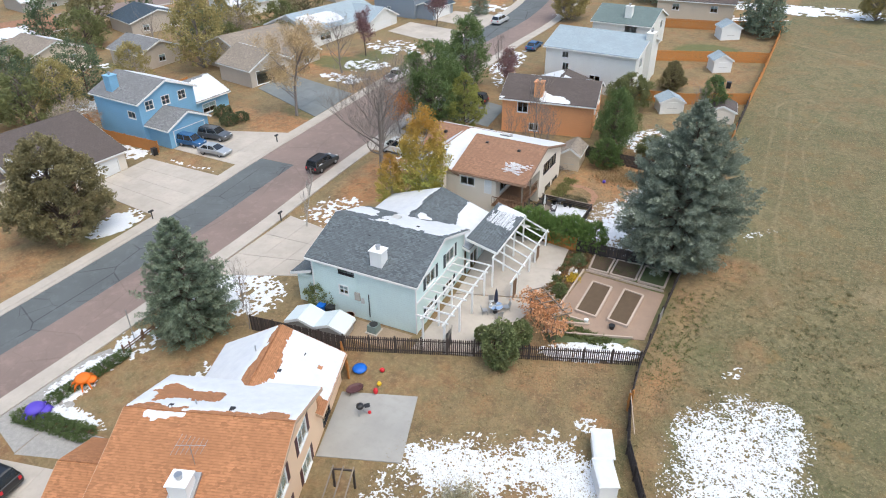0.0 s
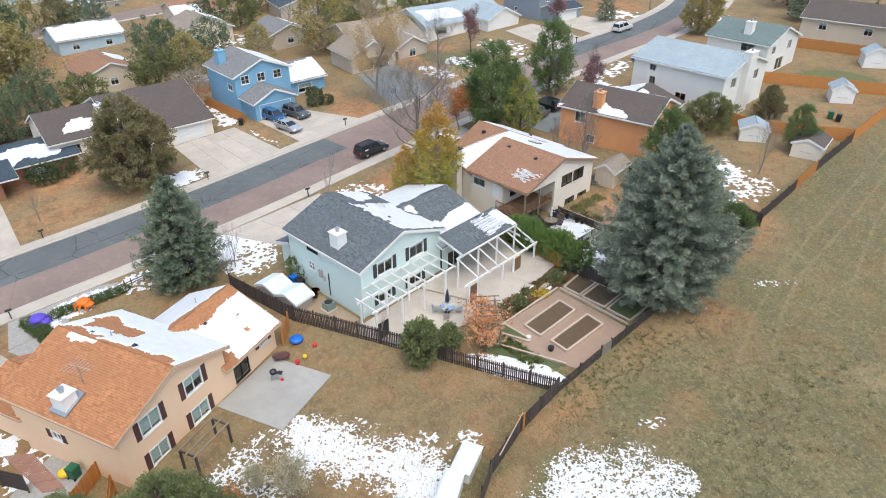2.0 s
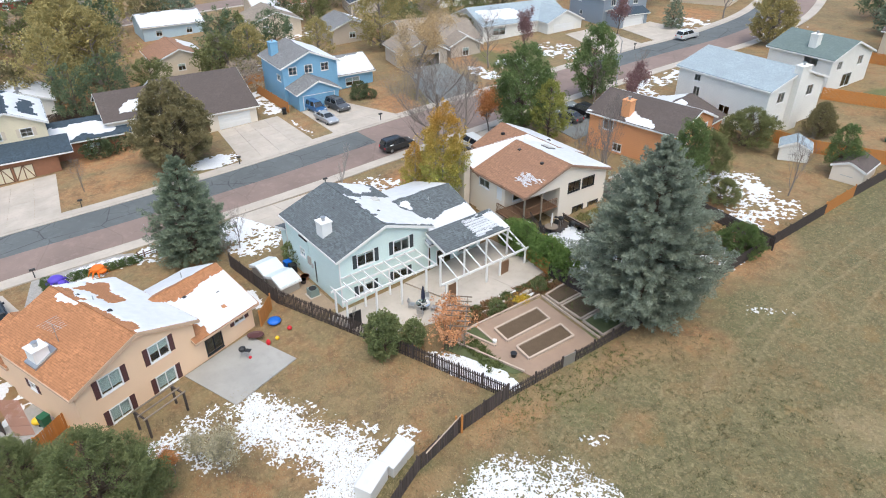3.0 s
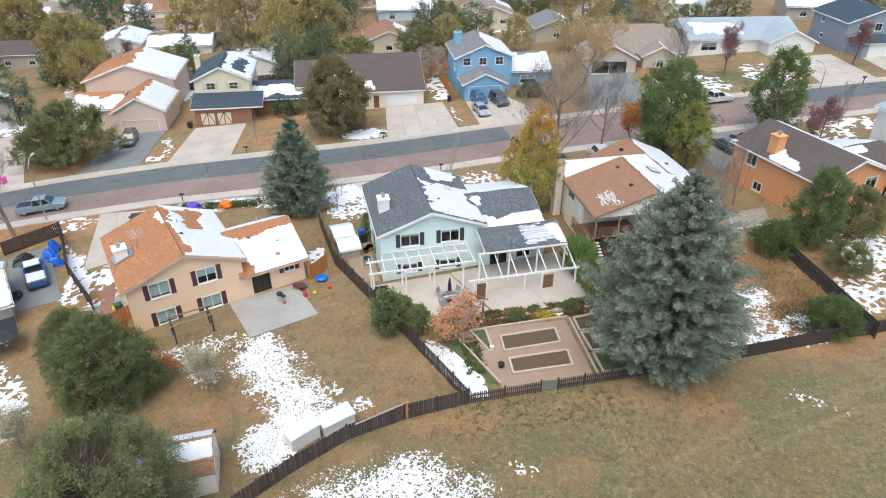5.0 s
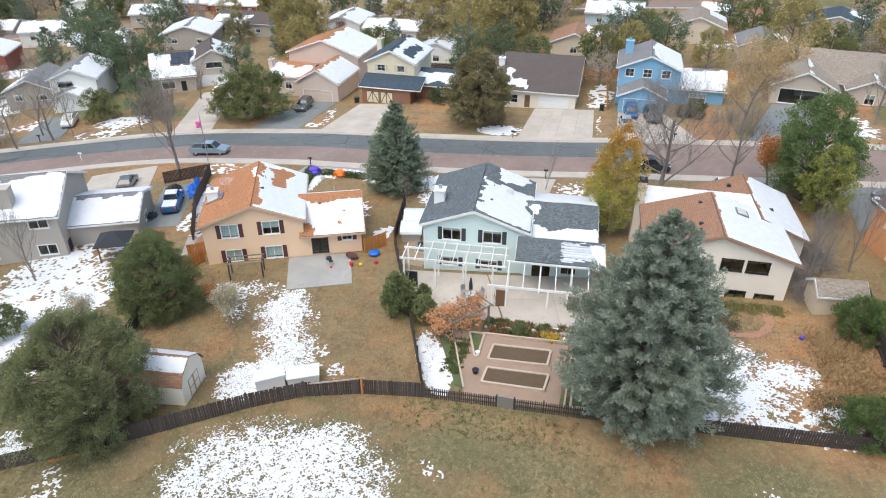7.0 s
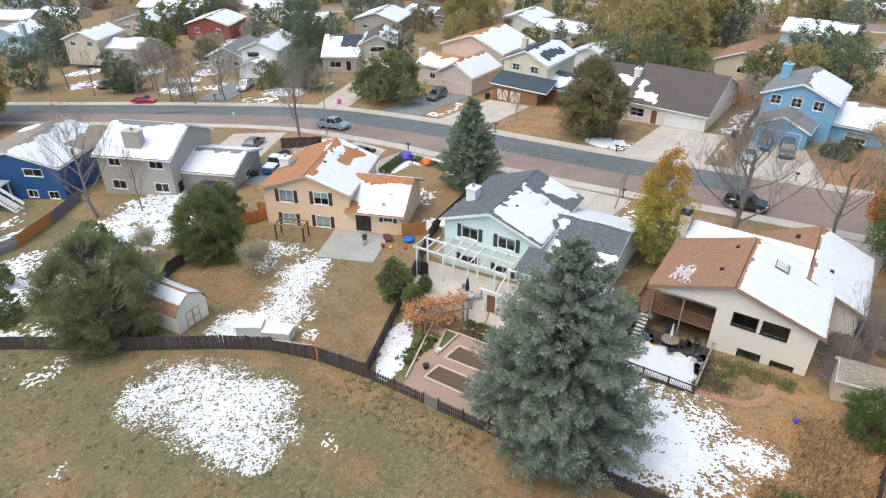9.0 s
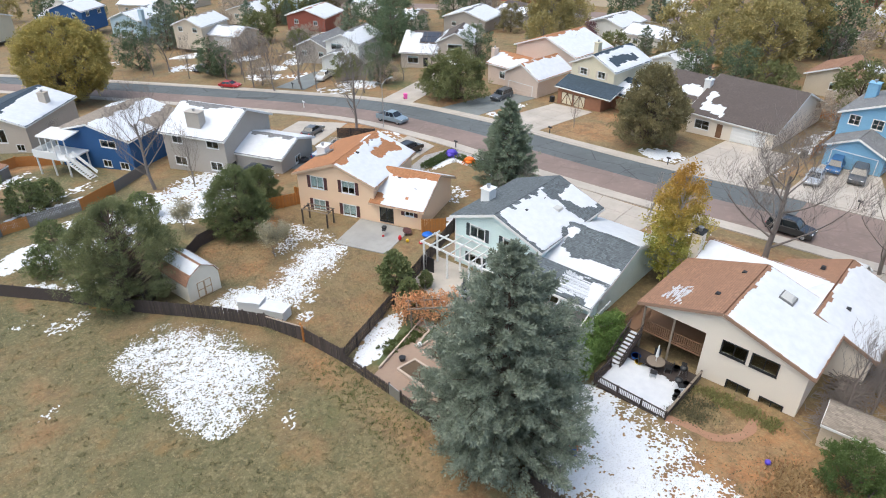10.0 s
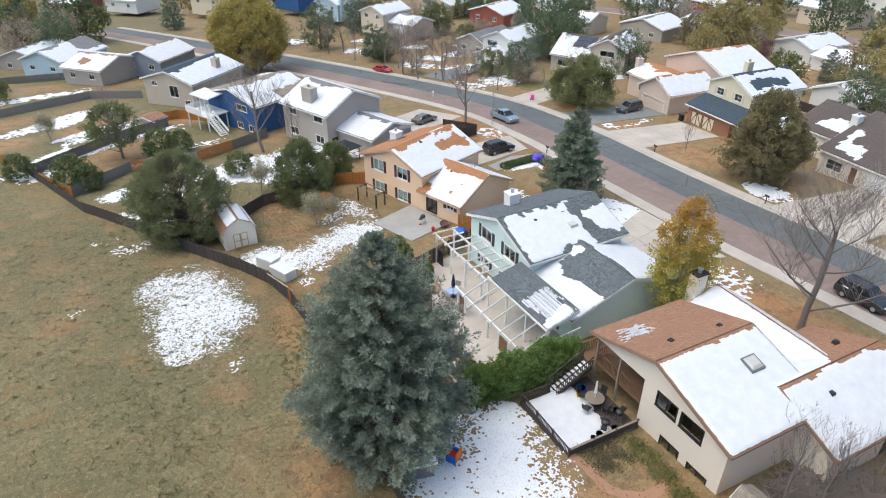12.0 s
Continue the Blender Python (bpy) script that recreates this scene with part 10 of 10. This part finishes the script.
def ground_snow(parts, cover, seed, res=0.14, label="thin patchy snow on dry grass", depth=0.035, clump=1.0, core=0.40):
    """A patch of melting snow over joined ovals (x, y, rx, ry, turn), broken up by grass; cover: how much of it is closed."""
    big_r = [max(p[2], p[3]) * 1.25 for p in parts]
    x0, x1 = min(p[0] - r for p, r in zip(parts, big_r)), max(p[0] + r for p, r in zip(parts, big_r))
    y0, y1 = min(p[1] - r for p, r in zip(parts, big_r)), max(p[1] + r for p, r in zip(parts, big_r))
    rng = np.random.default_rng(seed)
    X, Y = np.meshgrid(np.arange(x0, x1, res), np.arange(y0, y1, res))
    X, Y = X + rng.uniform(-0.42, 0.42, X.shape) * res, Y + rng.uniform(-0.42, 0.42, Y.shape) * res
    edge = np.full(X.shape, -9.0)
    for x, y, rx, ry, rot in parts:
        c, s = math.cos(radians(rot)), math.sin(radians(rot))
        U, V = ((X - x) * c + (Y - y) * s) / rx, (-(X - x) * s + (Y - y) * c) / ry
        edge = np.maximum(edge, 1 - np.sqrt(U * U + V * V))
    ragged = 0.30 * value_noise(X, Y, 0.45, seed + 1) + 0.30 * value_noise(X, Y, 1.1, seed + 2)
    k = clump * min(1.0, 0.16 / res)
    fine = 0.4 * value_noise(X, Y, 2.8 * k, seed + 3) + 0.8 * value_noise(X * 0.8 + Y * 0.6, Y * 0.8 - X * 0.6, 8.5 * k, seed + 4) + 0.75 * value_noise(X * 0.6 + Y * 0.8, Y * 0.6 - X * 0.8, 14.0 * k, seed + 5)
    val = cover - 0.30 + np.clip((edge + 0.5 * ragged) * 1.5, -0.9, core) + 0.35 * ragged + 0.9 * fine
    val = np.where(edge < -0.24, -1, val)
    nv, nu = X.shape[0] - 1, X.shape[1] - 1
    keep = val > 0
    cell = keep[:-1, :-1] & keep[1:, :-1] & keep[:-1, 1:] & keep[1:, 1:]
    if not cell.any():
        return
    pad = np.pad(cell, 1)
    inner = pad[:-1, :-1] & pad[1:, :-1] & pad[:-1, 1:] & pad[1:, 1:]
    used = pad[:-1, :-1] | pad[1:, :-1] | pad[:-1, 1:] | pad[1:, 1:]
    Z = np.vectorize(gz)(X, Y) + np.where(inner, 0.012 + depth * np.clip(val, 0.15, 1), 0.006)
    idx = np.full(keep.shape, -1)
    idx[used] = np.arange(used.sum())
    j, i = np.nonzero(cell)
    f = np.stack([idx[j, i], idx[j, i + 1], idx[j + 1, i + 1], idx[j + 1, i]], -1)
    me = bpy.data.meshes.new("ground_snow")
    me.from_pydata(np.stack([X, Y, Z], -1)[used].tolist(), [], f.tolist())
    me.materials.append(THIN_SNOW)
    me.shade_smooth()
    tagged(new("ground_snow", me), label, "snow", kind="stuff")


ground_snow([(1.9, 34.4, 4.1, 7.0, 6), (3.4, 30.4, 3.0, 3.2, 30), (0.4, 37.2, 3.2, 3.6, -20), (3.2, 39.0, 2.4, 3.4, 0)], 0.52, 90, 0.048, clump=1.45, core=0.5)
ground_snow([(-13.4, 27.5, 5.4, 2.5, 27), (-15.6, 25.9, 3.0, 2.4, 20), (-9.6, 29.6, 2.6, 2.2, 20)], 0.42, 91, 0.06, core=0.85)
ground_snow([(-17.3, 47.3, 0.45, 0.8, 0), (-17.0, 49.0, 0.3, 0.7, 0), (-16.2, 51.9, 0.25, 0.6, 0)], 0.8, 97, 0.05, "remnants of snow in the flower border", core=0.8)
ground_snow([(-17.6, 20.8, 1.4, 3.4, 18), (-15.4, 21.2, 2.6, 1.3, 30)], 0.22, 94, 0.07)
ground_snow([(-43.9, 16.3, 3.2, 0.75, 8), (-47.4, 19.6, 0.9, 3.6, -3), (-45.7, 18.2, 0.7, 1.8, 0), (-47.0, 23.8, 0.9, 1.8, 0)], 0.8, 95, 0.09, "snow caught along a low garden hedge", core=0.7)
ground_snow([(-6.4, 27.6, 1.6, 2.2, 20), (-5.0, 27.6, 1.5, 1.8, 30), (-7.6, 29.2, 2.2, 1.8, 0)], 0.75, 92, 0.08, core=0.8)
ground_snow([(-14.6, 62.6, 3.8, 5.0, 10), (-12.4, 64.9, 3.2, 3.9, 0), (-16.4, 59.8, 2.2, 2.4, 0), (-14.8, 68.4, 1.9, 2.4, 10), (-11.0, 62.4, 2.6, 2.8, 0)], 0.5, 93, 0.065, core=0.95)
for k, (x, y, rx, ry, rot, cov, res) in enumerate([
        (-10.4, 31.6, 2.8, 1.4, 60, 0.12, 0.14), (-0.4, 44.6, 1.4, 0.8, 20, 0.0, 0.1), (12.0, 31.4, 1.0, 0.5, 20, 0.15, 0.1), (-8.4, 34.4, 0.9, 0.7, 20, 0.3, 0.1), (-11.1, 41.75, 3.6, 1.05, 26, 1.25, 0.1), (7.0, 20.0, 2.0, 1.2, 20, 0.1, 0.12), (9.5, 17.0, 1.4, 0.8, 20, 0.05, 0.12),
        (-2.4, 66.4, 1.5, 0.6, 60, 0.02, 0.1), (-0.6, 68.0, 1.3, 0.5, 10, 0.0, 0.1), (-18.0, 51.2, 0.9, 0.7, 0, 0.5, 0.12), (-17.4, 46.2, 0.6, 1.0, 0, 0.3, 0.12),
        (-46.0, 33.6, 2.2, 4.4, 15, 0.85, 0.15), (-42.6, 35.0, 3.6, 2.6, -30, 0.6, 0.15), (-45.8, 50.6, 3.0, 3.6, 0, 0.3, 0.2), (-46.6, 24.0, 2.0, 3.0, 0, 0.2, 0.2), (-36.0, 24.6, 3.0, 2.6, 0, 0.25, 0.2), (-31.4, 30.2, 1.8, 0.9, 20, 0.6, 0.2),
        (-46.6, 0.6, 2.2, 3.0, 0, 0.3, 0.25), (-32.0, 8.4, 1.6, 5.0, 55, 0.5, 0.22), (-28.6, 10.0, 1.0, 2.4, 50, 0.4, 0.22), (-23.0, -0.6, 5.0, 3.4, 30, 0.35, 0.22), (-16.4, -1.0, 4.0, 5.0, 20, 0.75, 0.13), (-9.6, 3.6, 5.6, 2.6, -30, 0.8, 0.13), (0.4, 5.6, 5.0, 1.8, -40, 0.6, 0.14), (2.6, 4.4, 3.6, 2.2, 60, 0.7, 0.14), (7.0, 2.6, 3.4, 1.7, 40, 0.95, 0.14), (-5.6, 2.4, 3.0, 2.6, 20, 0.75, 0.13), (11.0, -20.4, 5.0, 1.8, 30, 0.95, 0.16), (-7.6, -0.4, 5.4, 3.0, 40, 0.8, 0.13), (15.6, -40.6, 8.0, 2.4, 40, 0.95, 0.2), (14.6, -17.6, 6.0, 2.1, 25, 0.95, 0.18), (9.8, -28.4, 7.0, 1.9, 40, 0.9, 0.18), (-35.6, 4.6, 5.0, 0.8, 27, 0.65, 0.14), (-64.4, -31.0, 3.4, 4.0, 10, 0.65, 0.25), (-0.6, -0.6, 2.4, 3.0, 20, 0.6, 0.14), (5.8, 13.0, 4.0, 1.2, -58, 0.4, 0.22),
        (-13.6, 6.4, 4.6, 1.6, 15, 0.35, 0.22), (0.6, -9.0, 7.0, 1.6, 8, 0.6, 0.25), (15.4, -17.4, 10.0, 1.5, 45, 0.65, 0.3), (20.6, -36.0, 11.0, 1.7, 30, 0.65, 0.3), (24.0, -60.0, 10.0, 2.0, 20, 0.6, 0.35), (3.6, -24.0, 6.0, 1.3, 30, 0.5, 0.3), (-3.0, -14.0, 4.0, 1.0, 20, 0.4, 0.3), (18.6, -9.0, 3.0, 2.0, 40, 0.4, 0.3),
        (-66.8, 37.2, 1.9, 3.2, 0, 0.95, 0.2), (-70.5, 51.6, 5.0, 0.4, 0, 0.3, 0.25), (-70.0, 7.0, 4.0, 0.7, 10, 0.35, 0.25), (-65.8, 5.8, 1.2, 1.6, 0, 0.3, 0.25), (-86.0, 51.0, 7.0, 1.8, 0, 0.5, 0.35), (-74.0, 88.6, 5.0, 2.0, 0, 0.45, 0.35), (-76.0, 108.0, 6.0, 4.0, 0, 0.3, 0.35), (-75.0, 96.0, 4.5, 3.0, 0, 0.35, 0.35),
        (-58.0, -30.0, 3.0, 4.0, 0, 0.4, 0.35), (-61.5, -46.0, 3.0, 4.5, 20, 0.35, 0.35), (-55.6, -54.0, 3.4, 4.0, 20, 0.5, 0.35), (-49.0, -78.0, 4.0, 4.0, 20, 0.55, 0.4), (-36.0, -100.0, 5.0, 4.0, 30, 0.5, 0.4), (-66.0, -28.0, 3.0, 2.0, 20, 0.35, 0.35),
        (-19.0, 84.6, 4.0, 3.6, 10, 0.5, 0.2), (-13.0, 83.0, 3.0, 4.0, 0, 0.35, 0.2), (-12.6, 77.6, 2.2, 2.4, 0, 0.4, 0.2), (-10.0, 70.0, 2.0, 4.0, 0, 0.4, 0.2), (-45.0, 66.0, 2.0, 3.0, 0, 0.15, 0.25), (-46.4, 100.0, 3.0, 4.0, 0, 0.5, 0.3), (-51.0, 108.0, 2.0, 8.0, 0, 0.35, 0.35), (-40.0, 92.0, 3.0, 2.6, 0, 0.4, 0.3),
        (0.0, 163.0, 26.0, 4.0, 0, 0.7, 0.5), (-17.0, 152.0, 6.0, 2.5, 20, 0.6, 0.4), (-56.0, 148.0, 3.0, 8.0, 0, 0.4, 0.5), (-72.0, 142.0, 6.0, 4.0, 0, 0.4, 0.5), (-98.0, 8.0, 4.0, 5.0, 0, 0.5, 0.4), (-70.0, -62.0, 4.0, 3.0, 20, 0.7, 0.3), (-64.0, -76.0, 4.0, 3.0, 30, 0.7, 0.3), (-84.0, -54.0, 5.0, 3.0, 10, 0.7, 0.35), (-90.0, -24.0, 5.0, 3.0, 10, 0.7, 0.35), (-56.0, -92.0, 4.0, 3.0, 30, 0.7, 0.35), (-98.0, -88.0, 5.0, 4.0, 0, 0.7, 0.4), (-62.0, -60.0, 2.5, 3.5, 25, 0.75, 0.3), (-95.0, 20.0, 3.0, 4.0, 0, 0.5, 0.4), (-124.0, -14.0, 6.0, 5.0, 0, 0.5, 0.5), (-162.0, -94.0, 3.0, 8.0, 0, 0.4, 0.5), (-170.0, -56.0, 2.4, 5.0, 0, 0.5, 0.5), (-104.0, 60.0, 5.0, 4.0, 0, 0.45, 0.5), (-100.0, -40.0, 6.0, 5.0, 0, 0.4, 0.5), (-78.0, -70.0, 6.0, 6.0, 0, 0.4, 0.5), (-128.0, 74.0, 6.0, 4.0, 0, 0.4, 0.5)]):
    q = radians(rot)
    ground_snow([(x, y, rx, ry, rot), (x + 0.5 * rx * math.cos(q + k), y + 0.5 * ry * math.sin(q + k * 2), rx * 0.7, ry * 0.75, rot + 25 * math.sin(k * 7))], cov, 100 + k, res)


# ---- tufts of grass, leaf litter and stones ----
def tufts(name, n, area, material, label, size=0.16, seed=0, clusters=0, spread=0.1):
    sp = Soup(seed)
    rng = np.random.default_rng(seed)
    x0, x1, y0, y1 = area
    x, y = rng.uniform(x0, x1, n), rng.uniform(y0, y1, n)
    if clusters:
        cx, cy = rng.uniform(x0, x1, clusters), rng.uniform(y0, y1, clusters)
        k = rng.integers(0, clusters, n)
        x, y = cx[k] + rng.normal(0, spread, n), cy[k] + rng.normal(0, spread, n)
    P = np.stack([x, y, np.vectorize(gz)(x, y) - 0.01], -1)
    D = rng.normal(0, 0.5, (n, 3))
    D[:, 2] = 0.7
    sp.blades(P, D, size * rng.uniform(0.5, 1.4, n), size * 0.2 * rng.uniform(0.6, 1.4, n))
    tagged(new(name, sp.mesh(name, material)), label, "grass", kind="stuff")


G_DRY = leafy("dry_grass", (0.25, 0.20, 0.11), (0.18, 0.145, 0.075))
G_DARK = leafy("dark_tufts", (0.10, 0.095, 0.05), (0.13, 0.115, 0.06))
G_OLIVE = leafy("olive_tufts", (0.095, 0.092, 0.042), (0.13, 0.12, 0.055))
G_GREEN = leafy("green_tufts", (0.09, 0.11, 0.035), (0.13, 0.15, 0.05))
tufts("grass_tufts", 9000, (-5.4, 8, 39, 62), G_OLIVE, "dark tufts in dry field grass", 0.12, 201, 560, 0.13)
tufts("grass_tufts", 12000, (3, 22, 12, 60), G_OLIVE, "dark tufts in dry field grass", 0.14, 211, 520, 0.14)
tufts("grass_tufts", 55000, (-7.2, 24, 5, 100), G_DRY, "pale dry field grass", 0.16, 202)
tufts("grass_tufts", 4000, (-6.8, -3.5, 41, 54), G_GREEN, "green tufts beside the fence", 0.14, 203, 300)
tufts("grass_tufts", 5000, (-2.6, 6.2, 27, 42.5), G_DARK, "grass blades standing in the snow", 0.13, 210)
tufts("grass_tufts", 16000, (-20, -3, 16, 42), G_DRY, "pale dry lawn grass", 0.18, 204)
tufts("grass_tufts", 3000, (-20, -4, 16, 42), G_OLIVE, "dark tufts in the dry lawn", 0.10, 205, 200)
tufts("grass_tufts", 5000, (-22, -8, 66, 82), G_DARK, "dark brown dead grass", 0.16, 206)
tufts("grass_tufts", 5200, (-21.0, -12.5, 71.4, 75.2), leafy("russet_dead_grass", (0.27, 0.18, 0.085), (0.36, 0.25, 0.13)), "tall russet dead grass along the garden fence", 0.34, 215, 130, 0.55)
tufts("grass_tufts", 5000, (-13.2, -8.4, 69.8, 75.2), G_DARK, "dark dead leaves in the garden corner", 0.2, 216, 220, 0.3)
tufts("grass_tufts", 3200, (-17.7, -15.9, 45.2, 55.4), G_GREEN, "green plants in the flower border", 0.32, 207, 46, 0.14)
tufts("grass_tufts", 3200, (-17.7, -15.9, 45.2, 55.4), leafy("rust_brown_stems", (0.20, 0.105, 0.05), (0.27, 0.17, 0.08)), "rust-brown dead stems in the flower border", 0.34, 217, 46, 0.16)
tufts("grass_tufts", 500, (-16.5, -15.9, 50.0, 51.2), leafy("yellow_flowers", (0.45, 0.30, 0.03), (0.5, 0.36, 0.05)), "yellowing clump in the flower border", 0.35, 212, 6, 0.3)
tufts("grass_tufts", 3000, (-15, -8, 53, 56), G_GREEN, "low green plants in the beds", 0.24, 208, 120)
tufts("grass_tufts", 2200, (-14.6, -10, 42.8, 44.2), G_GREEN, "low green plants by the fence", 0.28, 209, 60)
tufts("grass_tufts", 2600, (-24.3, -23.2, 64.0, 70.0), leafy("yellow_green_herbs", (0.17, 0.17, 0.06), (0.22, 0.19, 0.08)), "yellow-green plants along the house wall", 0.26, 213, 60, 0.22)
tufts("grass_tufts", 2500, (-23.0, -19.6, 63.4, 66.0), G_DARK, "dead plants and litter beside the terrace", 0.2, 214, 60, 0.25)
